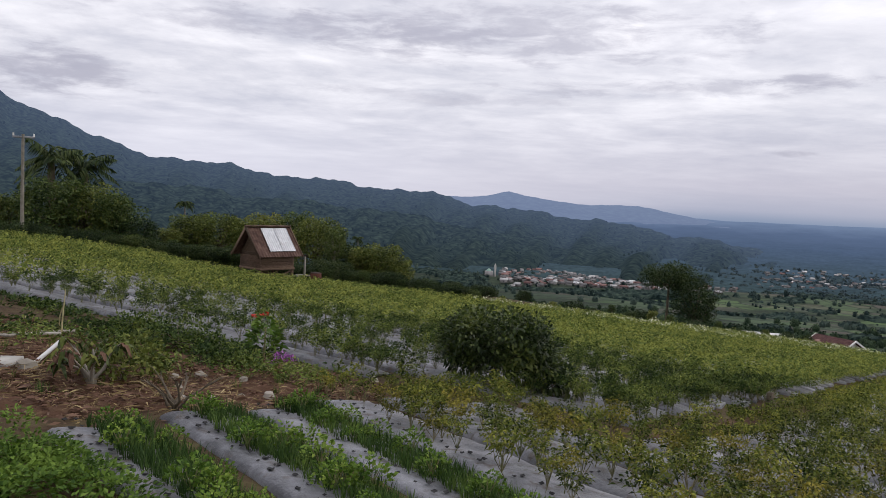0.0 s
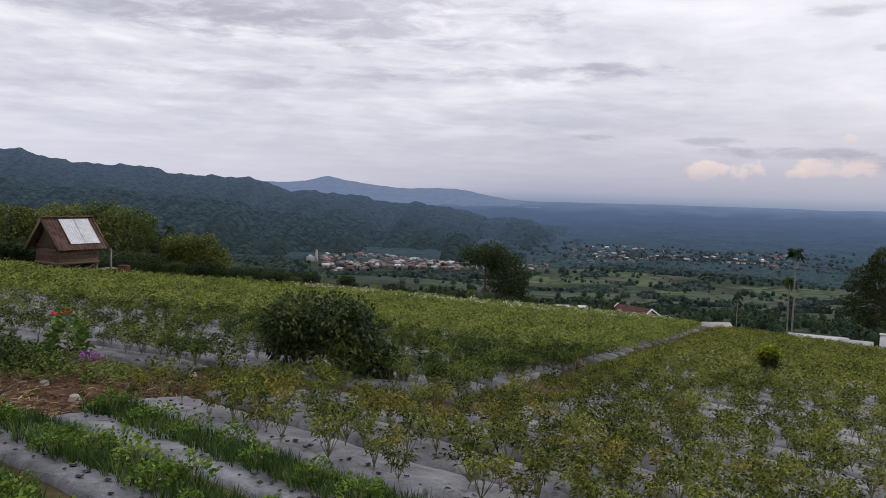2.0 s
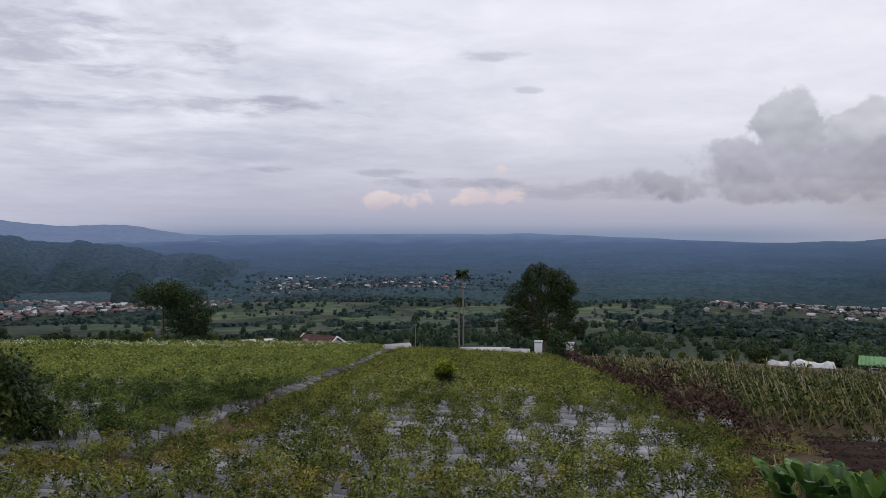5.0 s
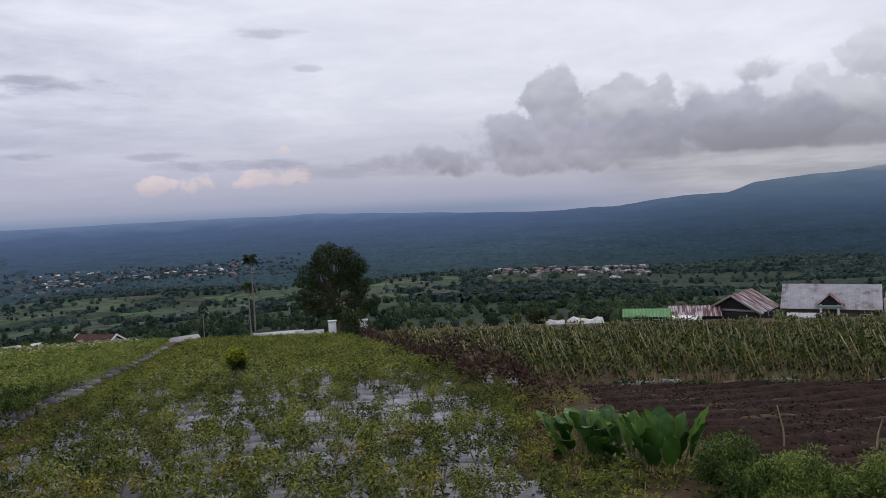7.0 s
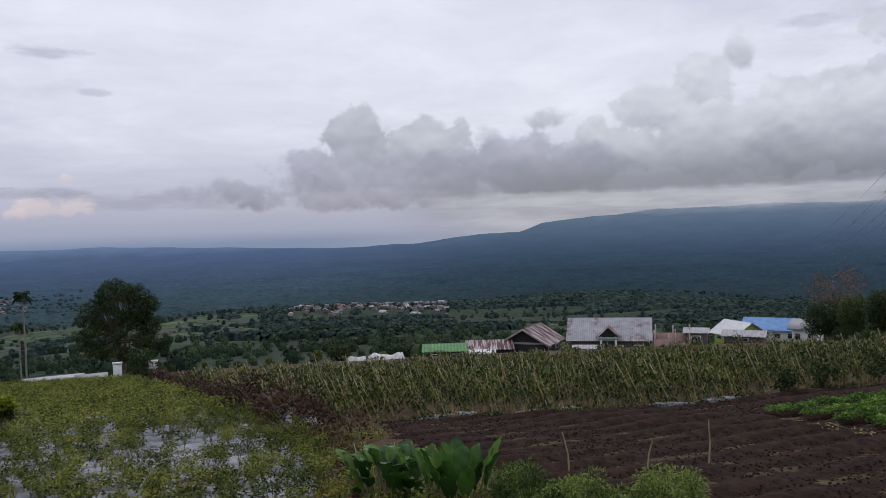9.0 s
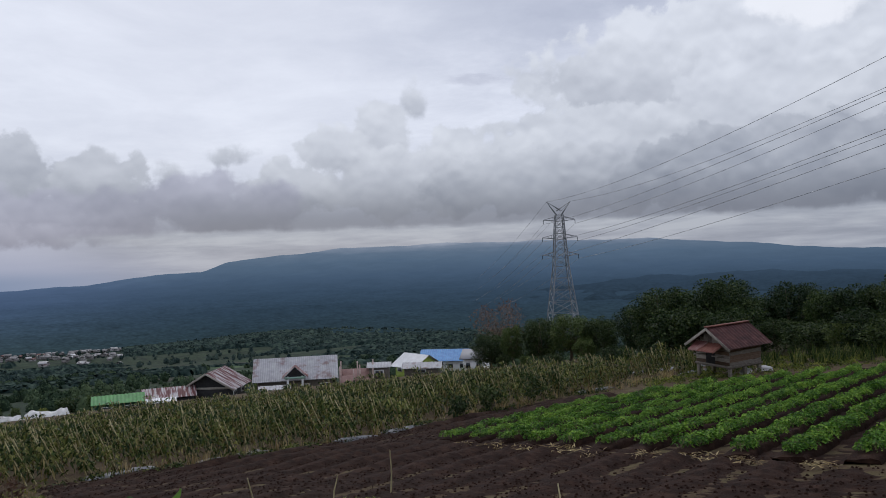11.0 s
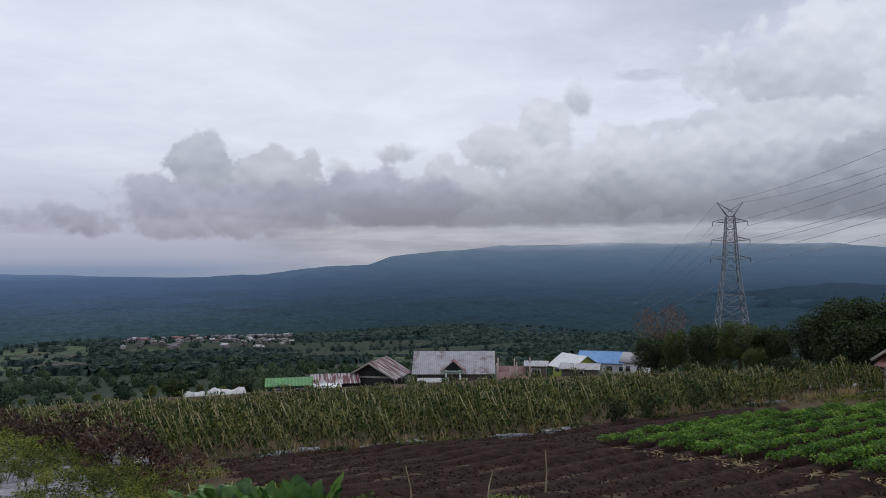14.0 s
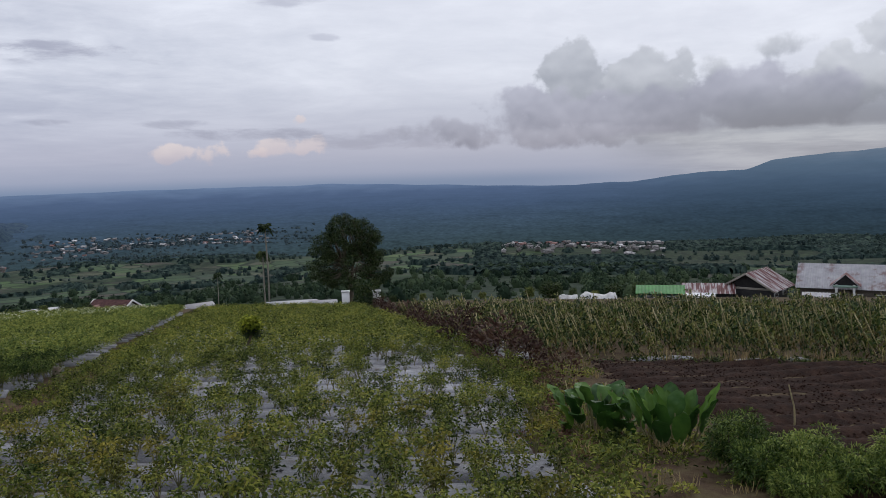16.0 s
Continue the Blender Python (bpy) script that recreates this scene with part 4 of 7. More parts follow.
def plant_thing(name, label, category, tpl, mats, names, m, group=""):
    """A plant as one thing with its woody and its leafy part."""
    root = thing(name, label, category, m, group)
    part(names[0], tpl[0], mats[0], root)
    part(names[1], tpl[1], mats[1], root)
    return root


def spot(x, y, turn=0.0, s=1.0, dz=0.0):
    return pose(x, y, gz(x, y) + dz, 0, 0, turn) @ Matrix.Scale(s, 4)


def inside(P, poly):
    P, poly = np.asarray(P), np.asarray(poly)
    c = np.zeros(len(P), bool)
    for (x0, y0), (x1, y1) in zip(poly, np.roll(poly, -1, 0)):
        hit = ((y0 > P[:, 1]) != (y1 > P[:, 1])) & (P[:, 0] < (x1 - x0) * (P[:, 1] - y0) / (y1 - y0 + 1e-12) + x0)
        c ^= hit
    return c


def unit(az):
    return np.array([-math.sin(radians(az)), math.cos(radians(az))])


def runs(poly, way, nrm, n):
    """The stretches along a row line that lie inside a field."""
    t = np.arange(-90, 90, 0.1)
    P = nrm[None] * n + way[None] * t[:, None]
    ok = inside(P, poly)
    out, start = [], None
    for k, o in enumerate(ok):
        if o and start is None:
            start = t[k]
        if not o and start is not None:
            out.append((start, t[k]))
            start = None
    return [(a, b) for a, b in out if b - a > 0.8]


def bed(way, nrm, n, t0, t1, width=0.95, high=0.17, name="mulch_bed", step=0.35, material=None, label="raised bed under torn silver plastic mulch film"):
    """A raised bed with rounded shoulders along a row."""
    ts = np.arange(t0, t1 + step, step)
    cs = np.array([(-.5, -.06), (-.47, .5), (-.41, .93), (-.22, 1.0), (0, 1.02), (.22, 1.0), (.41, .93), (.47, .5), (.5, -.06)])
    ph = rng.uniform(0, 6.28, 3)
    V = []
    for t in ts:
        w = width * (1 + .05 * math.sin(t * 1.1 + ph[0]))
        o = .04 * math.sin(t * .7 + ph[1])
        h = high * (1 + .12 * math.sin(t * 1.9 + ph[2])) * (0.55 if t in (ts[0], ts[-1]) else 1)
        c = nrm[None] * (n + o + cs[:, :1] * w) + way[None] * t
        base = ground_z(c[:, 0], c[:, 1])
        V.append(np.column_stack([c, base + cs[:, 1] * h + rng.normal(0, .009, len(cs))]))
    V = np.array(V)
    k, m = V.shape[:2]
    i, j = np.meshgrid(np.arange(k - 1), np.arange(m - 1), indexing="ij")
    F = np.stack([i * m + j, i * m + j + 1, (i + 1) * m + j + 1, (i + 1) * m + j], -1).reshape(-1, 4)
    caps = [(V[0], np.array([[0, 1, 2, 3], [0, 3, 4, 5], [0, 5, 6, 7]])), (V[-1], np.array([[0, 3, 2, 1], [0, 5, 4, 3], [0, 7, 6, 5]]))]
    ob = part(name, [(V.reshape(-1, 3), F)] + caps, material or MULCH, None, soft=True)
    return tagged(ob, label, "garden bed", "mulched beds")


def row_points(way, nrm, n, t0, t1, gap, offs, keep, jit=0.06):
    out = []
    for o in offs:
        t = np.arange(t0 + .08, t1, gap) + rng.uniform(0, gap * .5)
        P = nrm[None] * (n + o + rng.normal(0, jit, (len(t), 1))) + way[None] * (t + rng.normal(0, jit, len(t)))[:, None]
        out.append(P[rng.random(len(t)) < keep])
    return np.concatenate(out) if out else np.zeros((0, 2))


def joined(name, label, category, templates, P, sc, material, lift=0.0):
    P3 = np.column_stack([P, ground_z(P[:, 0], P[:, 1]) + lift])
    ob = part(name, scatter(templates, P3, rng.uniform(0, 6.28, len(P)), sc), material)
    return tagged(ob, label, category, kind="stuff")


# fields (plan polygons)
ROW_A, NRM_A = unit(-139), np.array([0.755, 0.656])          # lower field: onions, chili
ROW_B, NRM_B = unit(-116), np.array([0.438, 0.899])          # upper field
PATH = [(4.0, 13.2), (9.0, 19.8), (16.6, 30.0), (23.0, 38.6), (34.0, 54.0)]
FIELD_A = [(-4.6, 8.4), (-3.4, 9.9), (-2.7, 11.0), (-1.8, 12.6), (-1.1, 13.7), (0.4, 14.5), (3.8, 13.2)] + [(x + .25, y - .2) for x, y in PATH[1:]] + [(42.0, 44.5), (26.0, 23.6), (18.0, 14.2), (14.6, 10.3), (11.2, 7.6), (9.6, 6.6), (8.0, 4.6), (4, 0.5)]
FIELD_B = [(-13.2, 21.8), (-6, 18.2), (-0.9, 15.9), (3.6, 13.9)] + [(x - .5, y + .4) for x, y in PATH[1:]] + [(28, 60), (18.8, 54.8), (10.6, 51.8), (0, 46.0), (-5.5, 40.5), (-8.5, 38.2), (-12.5, 39.0), (-16, 43.5), (-20, 42.5), (-26, 39.5), (-24, 26.6)]
PITCH = 1.40
chili_A, chili_B, onion_pts, celery_pts = [], [], [], []
for k in range(1, 44):
    n = 1.55 + PITCH * k
    for t0, t1 in runs(FIELD_A, ROW_A, NRM_A, n):
        t0 += rng.uniform(0, .35)
        onion = k < 4
        bed(ROW_A, NRM_A, n, t0, t1, 0.98 if onion else 1.14, .12, step=0.2 if k < 9 else 0.35)
        if onion:
            onion_pts.append(row_points(ROW_A, NRM_A, n, t0, t1, 0.115, (-.06, .03, .12, .21, .30, .39, .48), 0.95, .03))
            celery_pts.append(row_points(ROW_A, NRM_A, n, t0, t1, 0.75, (-.02, .2, .36), 0.75))
        else:
            chili_A.append(row_points(ROW_A, NRM_A, n, t0, t1, 0.50, (-.34, .0, .34), 0.84))
for k in range(40):
    n = 13.9 + 1.3 * k
    for t0, t1 in runs(FIELD_B, ROW_B, NRM_B, n):
        t1 -= rng.uniform(.35, .8)
        bed(ROW_B, NRM_B, n, t0, t1, 1.02, .13, step=0.5)
        if n > 20.2:
            chili_B.append(row_points(ROW_B, NRM_B, n, t0, t1 + .25, 0.44, (-.40, -.0, .40), 0.86, .13))
        else:
            chili_B.append(row_points(ROW_B, NRM_B, n, t0, t1 + .25, 0.52, (-.28, .28), 0.82, .10))
        chili_B.append(row_points(ROW_B, NRM_B, n, t1 - 1.3, t1 + .3, 0.4, (-.3, .0, .3), 0.8, .12))
chili_A, chili_B = np.concatenate(chili_A), np.concatenate(chili_B)
onion_pts, celery_pts = np.concatenate(onion_pts), np.concatenate(celery_pts)

# chili plants: the nearest as things, the rest joined
chili_tpl = [chili_template(100 + k, 0.44 + 0.035 * k, 210, 0.072, 0.22) for k in range(6)]
chili_far = [[*chili_template(140 + k, 0.46, 64, 0.115, 0.34)[1]] for k in range(6)]
chili_mesh = [(mesh_of("stem", s, STEM), mesh_of("foliage", f, CHILI), mesh_of("foliage", f, CHILI_DRY)) for s, f in chili_tpl]
dist_A = np.hypot(chili_A[:, 0], chili_A[:, 1])
bare = np.exp(-(((chili_A[:, 0] - 12.0) / 4.6) ** 2 + ((chili_A[:, 1] - 12.5) / 5.0) ** 2))      # thin patch in the lower field
keep_A = rng.random(len(chili_A)) > 0.04 + 0.42 * bare
chili_A, dist_A = chili_A[keep_A], dist_A[keep_A]
near = np.argsort(dist_A)[:300]
for i in near:
    x, y = chili_A[i]
    k = int(rng.integers(6))
    dry = rng.random() < np.clip(0.42 - 0.04 * (x - 0.5), 0.06, 0.4)
    root = thing("chili_plant", "yellowing chili plant in silver plastic mulch" if dry else "green chili plant in silver plastic mulch", "plant", None, "chili plants")
    root.matrix_world = pose(x, y, gz(x, y) + 0.11, 0, 0, rng.uniform(0, 360)) @ Matrix.Scale(rng.uniform(.7, 1.2), 4)
    for nm, me in (("stem", chili_mesh[k][0]), ("foliage", chili_mesh[k][2 if dry else 1])):
        c = new(nm, me)
        c.parent = root
far_A = np.setdiff1d(np.arange(len(chili_A)), near)
PA = chili_A[far_A]
dA = dist_A[far_A]
mid = dA < 24
leaf_only = [f for s, f in chili_tpl]
stem_only = [s for s, f in chili_tpl]
joined("chili_crop", "rows of green chili plants along mulched beds", "plants", leaf_only, PA[mid], rng.uniform(.75, 1.2, mid.sum()), CHILI, 0.11)
joined("chili_stems", "thin stems of the chili rows", "plants", stem_only, PA[mid], rng.uniform(.75, 1.2, mid.sum()), STEM, 0.11)
joined("distant_chili_crop", "distant rows of green chili plants", "plants", chili_far, PA[~mid], rng.uniform(.8, 1.25, (~mid).sum()), CHILI, 0.11)
dB = np.hypot(chili_B[:, 0], chili_B[:, 1])
mid = dB < 25
joined("upper_chili_crop", "rows of leafy chili plants on mulched beds", "plants", leaf_only, chili_B[mid], rng.uniform(.7, 1.15, mid.sum()), UPPER_CHILI, 0.11)
joined("upper_chili_stems", "thin stems of the upper chili rows", "plants", stem_only, chili_B[mid], rng.uniform(.6, 1.05, mid.sum()), STEM, 0.11)
joined("far_upper_chili_crop", "dense distant chili rows", "plants", chili_far, chili_B[~mid], rng.uniform(.75, 1.3, (~mid).sum()), UPPER_CHILI, 0.13)
# pale blossom of a bean strip at the field's far edge
bl = np.column_stack([rng.uniform(2, 32, 520), rng.uniform(43, 60, 520)])
bl = bl[inside(bl, [(1, 44.5), (12, 45), (24, 48), (33, 56), (33.5, 60), (24, 57), (10.6, 51.5), (1, 47.5)])]
joined("blossom_strip", "pale yellow-white blossom on far crop rows", "flowers", [clump_template(300 + k, 14, .25, .3, .10, .08) for k in range(3)], bl, rng.uniform(.7, 1.2, len(bl)), PETAL_WHITE, 0.46)

# onions, herbs
oni = [blade_template(200 + k, 14, .14, .19, .013) for k in range(5)]
joined("onion_crop", "rows of spring onions in planting holes", "plants", oni, onion_pts, rng.uniform(.75, 1.15, len(onion_pts)), ONION, 0.10)
cel = [clump_template(220 + k, 150, .2, .31, .05, .034, .8, .15) for k in range(4)]
herb_mesh = [mesh_of("foliage", t, CELERY) for t in cel]
herb_stem = mesh_of("stem", [tube([(0, 0, -.05), (.02 * math.cos(a), .02 * math.sin(a), .08), (.08 * math.cos(a), .08 * math.sin(a), .2)], [.008, .007, .004], 4) for a in (0, 1.3, 2.5, 3.8, 5)], STEM)
for x, y in celery_pts[:150]:
    ob = thing("herb_plant", "bright green celery plant among the onions", "plant", None, "herbs in the onion beds")
    for nm, me in (("foliage", herb_mesh[int(rng.integers(4))]), ("stem", herb_stem)):
        c = new(nm, me)
        c.parent = ob
    ob.matrix_world = pose(x, y, gz(x, y) + .09, 0, 0, rng.uniform(0, 360)) @ Matrix.Scale(rng.uniform(.7, 1.25), 4)
# planting holes burnt into the film
hole_pts = np.concatenate([row_points(ROW_A, NRM_A, 1.55 + PITCH * k, t0, t1, 0.30, (-.32, -.18), .9, .015) for k in range(1, 9) for t0, t1 in runs(FIELD_A, ROW_A, NRM_A, 1.55 + PITCH * k)])
hv = np.array([(math.cos(a) * .034, math.sin(a) * .034, .006 * math.cos(3 * a)) for a in np.linspace(0, 6.28, 8, endpoint=False)])
joined("planting_holes", "round dark planting holes burnt in the film", "holes", [[(np.vstack([hv, [(0, 0, -.02)]]), np.array([(k, (k + 1) % 8, 8) for k in range(8)]))]], hole_pts, rng.uniform(.7, 1.3, len(hole_pts)), DARK, 0.142)

# weeds: paths between beds, verge, and headland
def weed_patch(name, label, poly, dens, tpls, material, smin=.6, smax=1.3, lift=0.0):
    poly = np.array(poly)
    lo, hi = poly.min(0), poly.max(0)
    P = rng.uniform(lo, hi, (int(dens * np.prod(hi - lo)), 2))
    P = P[inside(P, poly)]
    clear = np.array([math.sin(x * .9) * math.cos(y * 1.1) + .4 * math.sin(x * 2.3 + y * 1.9) for x, y in P])
    P = P[clear > rng.normal(-.35, .4, len(P))]
    return joined(name, label, "weeds", tpls, P, rng.uniform(smin, smax, len(P)), material, lift)


weed = [clump_template(240 + k, 26, .22, .20, .13, .05, .7, .25, .0) for k in range(4)]
grass = [blade_template(250 + k, 18, .2, .28, .014) for k in range(4)]
weed_patch("headland_weeds", "low green weeds on the brown headland", [(-14, 21), (-6, 17.6), (-3.4, 16.6), (-3.4, 14.4), (-5.5, 14.6), (-9, 15.5), (-14, 17)], 18, weed, YARD_GREEN, .5, 1.1)
weed_patch("headland_grass", "tufts of rough grass", [(-14, 21), (-6, 17.6), (-1, 15.2), (3, 14), (0, 13), (-2, 12.5), (-5, 9.5), (-12, 12)], 3, grass, ONION, .4, .8)
weed_patch("dry_litter", "pale dry straw and stalks strewn on the soil", [(-9, 15), (-4, 14.6), (-.4, 13.6), (-2, 12.0), (-3.2, 10.4), (-4.8, 9.0), (-9, 11)], 15, [litter_template(260 + k, 14, .35, .24, .012) for k in range(4)], STRAW, .6, 1.5)
weed_patch("dead_leaves", "dead brown leaves and twigs on the headland soil", [(-9, 15.5), (-4, 15.2), (-.4, 14.0), (-2, 12.0), (-3.2, 10.4), (-4.8, 9.0), (-9, 11)], 24, [litter_template(265 + k, 14, .35, .11, .028) for k in range(4)], BROWN_TWIG, .6, 1.5)
weed_patch("headland_herbs", "rank green herbs and grass on the headland", [(-8, 15.4), (-4.5, 15.4), (-1.5, 14.4), (-2.2, 13.2), (-5, 12.8), (-8, 13.4)], 9, [clump_template(268 + k, 60, .3, .4, .12, .045, .6, .3, .02) for k in range(4)], YARD_GREEN, .4, 1.1)
weed_patch("corner_greens", "dense leafy greens beside the onion beds", [(-9, 10.4), (-4.6, 8.7), (-3.0, 7.2), (-1.2, 5.5), (-6, 4)], 75, [clump_template(225 + k, 70, .22, .24, .06, .032, .8, .15) for k in range(4)], GREENS, .7, 1.2)
weed_patch("path_weeds", "weeds along the earth path between fields", [(3.4, 13.0), (4.8, 13), (17.4, 29.6), (34.2, 53), (33, 53.6), (15.6, 30)], 15, weed, CHILI, .3, .8)
weed_patch("field_edge_weeds", "rough dry growth at the lower field's edge", [(8.2, 4.8), (9.8, 6.8), (14.8, 10.6), (18, 14.6), (19.6, 13.8), (15.8, 9.4), (11.6, 5.6)], 7, weed, BROWN_TWIG, .4, .9)
weed_patch("field_edge_greens", "green weeds at the lower field's edge", [(6.5, 3.2), (8.2, 5.2), (14.8, 10.8), (18, 14.6), (19.0, 13.8), (15.4, 9.6), (10.5, 3.8), (8, 2)], 6, weed, CHILI, .5, 1.0)

weed_patch("bank_grass", "rough green and dry grass on the bank", [(5.5, -.5), (8, 3), (9.6, 5.8), (12.5, 7.8), (17.8, 13.4), (20.3, 11.8), (15.8, 8.4), (12.3, 4.3), (9.2, 1.8), (6.4, -2)], 14, weed, CHILI, .4, .9)
weed_patch("bank_straw", "dry stalks lying on the bank", [(8, 3), (9.6, 5.8), (17.8, 13.4), (20.3, 11.8), (15.8, 8.4), (12.3, 4.3), (9.2, 1.8)], 7, [blade_template(640 + k, 10, .3, .14, .012) for k in range(3)], STRAW, .7, 1.5)
weed_patch("bean_edge_weeds", "weeds and dry stalks at the bean field's edge", [(20.2, 12), (22.4, 6.8), (24.2, 3.4), (27.4, .5), (31, -2.8), (35.5, -8.6), (34.6, -9.2), (30, -4), (26.6, -.2), (23.2, 2.8), (21.4, 6.2), (19.4, 11)], 10, weed, STAKE_LEAF, .4, .9)
weed_patch("bean_edge_straw", "dry straw at the bean field's edge", [(20.2, 12), (22.4, 6.8), (24.2, 3.4), (27.4, .5), (31, -2.8), (35.5, -8.6), (34.6, -9.2), (30, -4), (26.6, -.2), (23.2, 2.8), (21.4, 6.2), (19.4, 11)], 3, [blade_template(650 + k, 16, .3, .3, .014) for k in range(3)], STRAW, .7, 1.5)

# the red-brown headland patch and the turned dark soil
def soil_sheet(name, label, poly, step, material, furrow=None, lift=0.03, amp=0.05, phase=0.0):
    poly = np.array(poly, float)
    lo, hi = poly.min(0) - step, poly.max(0) + step
    nx, ny = np.ceil((hi - lo) / step).astype(int)
    X, Y = np.meshgrid(np.linspace(lo[0], hi[0], nx), np.linspace(lo[1], hi[1], ny), indexing="ij")
    soft_in = np.mean([inside(np.column_stack([X.ravel() + .35 * math.cos(b), Y.ravel() + .35 * math.sin(b)]), poly) for b in np.arange(0, 6.2, .7)], 0).reshape(X.shape)
    Z = ground_z(X, Y) - .10 + (lift + .10) * soft_in + rng.normal(0, amp * .35, X.shape)
    Z += amp * (np.sin(X * 2.1 + Y) * np.cos(Y * 2.7 - X * .6)) * .6
    if furrow:
        d = X * furrow[0] + Y * furrow[1]
        Z += furrow[3] * (np.cos(2 * np.pi * (d - phase) / furrow[2]) + 1) * (.75 + .35 * np.sin(X * .8 - Y * .5)) * soft_in
    idx = np.arange(nx * ny).reshape(nx, ny)
    F = np.stack([idx[:-1, :-1], idx[1:, :-1], idx[1:, 1:], idx[:-1, 1:]], -1).reshape(-1, 4)
    cx = (X[:-1, :-1] + X[1:, 1:]).ravel() / 2
    cy = (Y[:-1, :-1] + Y[1:, 1:]).ravel() / 2
    ok = (soft_in[:-1, :-1] + soft_in[1:, 1:]).ravel() > 0.02
    ob = part(name, (np.stack([X, Y, Z], -1).reshape(-1, 3), F[ok]), material, None, soft=True)
    return tagged(ob, label, "soil", kind="structure")


soil_sheet("earth_path", "trodden red-brown earth path between the fields", [(3.2, 13.4), (4.6, 12.9), (9.5, 19.5), (17.0, 29.7), (23.4, 38.3), (34.4, 53.8), (33.4, 54.4), (22.4, 38.9), (16.1, 30.4), (8.4, 20.2)], .22, RED_SOIL, None, .03, .05)
soil_sheet("red_soil", "bare red-brown soil of the headland", [(-12, 17.2), (-6, 16.8), (-3.4, 16.3), (-0.8, 15.1), (-0.2, 14.6), (-1.4, 13.2), (-2.6, 11.4), (-4.4, 9.0), (-10, 10)], .16, RED_SOIL)
SOIL_POLY = [(20.1, 11.6), (22.1, 6.5), (23.9, 3.1), (27.0, 0.2), (30.4, -3.0), (29.5, -5.6), (21.2, 0.6), (11.5, -6.4), (6, -6.5), (6, -1), (9, 2.0), (12.2, 4.2), (15.6, 8.2)]
soil_sheet("ploughed_soil", "freshly turned dark volcanic soil in low furrows", SOIL_POLY, .11, SOIL, (0.6293, 0.7771, 1.04, 0.07), 0.0, .03, 3.24)
clod = []
for k in range(5):
    r = np.random.default_rng(500 + k)
    a = np.linspace(0, 6.28, 6, endpoint=False)
    V = np.array([(math.cos(t) * r.uniform(.7, 1.2), math.sin(t) * r.uniform(.7, 1.2), 0) for t in a] + [(math.cos(t + .5) * .6, math.sin(t + .5) * .6, r.uniform(.5, .8)) for t in a] + [(0, 0, .95)])
    clod.append([(V * .05, np.array([(i, (i + 1) % 6, 6 + (i + 1) % 6, 6 + i) for i in range(6)])), (V * .05, np.array([(6 + i, 6 + (i + 1) % 6, 12) for i in range(6)]))])
P = rng.uniform((6, -6), (27, 12), (16000, 2))
P = P[inside(P, SOIL_POLY)]
joined("soil_clods", "crumbly clods of dark soil", "clods", clod, P, rng.uniform(.2, .65, len(P)), SOIL, 0.06)
P = rng.uniform((-10, 8.5), (1, 17), (900, 2))
P = P[inside(P, [(-10, 16.5), (-3.4, 16), (0.5, 14.2), (-2, 12.2), (-4.4, 9.2), (-10, 10)])]
joined("stones_and_clods", "scattered clods and pale stones", "stones", clod, P[:420], rng.uniform(.4, 1.9, min(420, len(P))), RED_SOIL, 0.03)

# potatoes in rows
POT_POLY = [(21.0, 1.1), (25.0, -1.3), (27.2, -4.6), (29.0, -8.2), (28.8, -11.2), (28.4, -14.4), (26.6, -17.4), (23.6, -17.2), (20.8, -15.1), (16.4, -11.0), (12.2, -7.1), (12.7, -5.6)]
ROW_P, NRM_P = unit(-129), np.array([0.6293, 0.7771])
pot_tpl = [clump_template(270 + k, 110, .20, .27, .075, .055, .45, .35) for k in range(5)]
soil_sheet("potato_soil", "dark soil between the potato rows", [(20.4, 2.2), *POT_POLY[1:], (11.2, -7.2)], .25, SOIL, None, .012, .05)
pot_pts = []
for k in range(30):
    n = 2.2 + 1.04 * k
    for t0, t1 in runs(POT_POLY, ROW_P, NRM_P, n):
        ob = bed(ROW_P, NRM_P, n, t0, t1, 0.56, .15, "potato_ridge", .6, SOIL, "earthed-up ridge of dark soil with potato plants")
        pot_pts.append(row_points(ROW_P, NRM_P, n, t0 + rng.uniform(0, .3), t1, 0.27, (-.07, .08), .95, .03))
pot_pts = np.concatenate(pot_pts)
order = np.argsort(np.hypot(pot_pts[:, 0], pot_pts[:, 1]))
pm = [mesh_of("foliage", t, POTATO) for t in pot_tpl]
for i in order[:300]:
    x, y = pot_pts[i]
    ob = thing("potato_plant", "bushy bright green potato plant in an earth ridge", "plant", None, "potato rows")
    for nm, me in (("foliage", pm[int(rng.integers(5))]), ("stem", herb_stem)):
        c = new(nm, me)
        c.parent = ob
    ob.matrix_world = pose(x, y, gz(x, y) + .11, 0, 0, rng.uniform(0, 360)) @ Matrix.Scale(rng.uniform(.6, .95), 4)
joined("potato_crop", "bright green potato plants in straight rows", "plants", pot_tpl, pot_pts[order[300:]], rng.uniform(.55, .9, len(order) - 300), POTATO, .11)
for k in range(9):
    x, y = np.array((12.55, -5.35)) * (1 - k / 8.6) + np.array((19.9, 0.75)) * (k / 8.6) + rng.normal(0, .08, 2)
    ob = part("straw_heap", litter_template(600 + k, 46, .26, .2, .018), STRAW)
    ob.matrix_world = spot(x, y, rng.uniform(0, 360), rng.uniform(.8, 1.3), .05)
    tagged(ob, "small heap of pale dry straw on soil", "straw", "straw heaps along the potato field", "stuff")
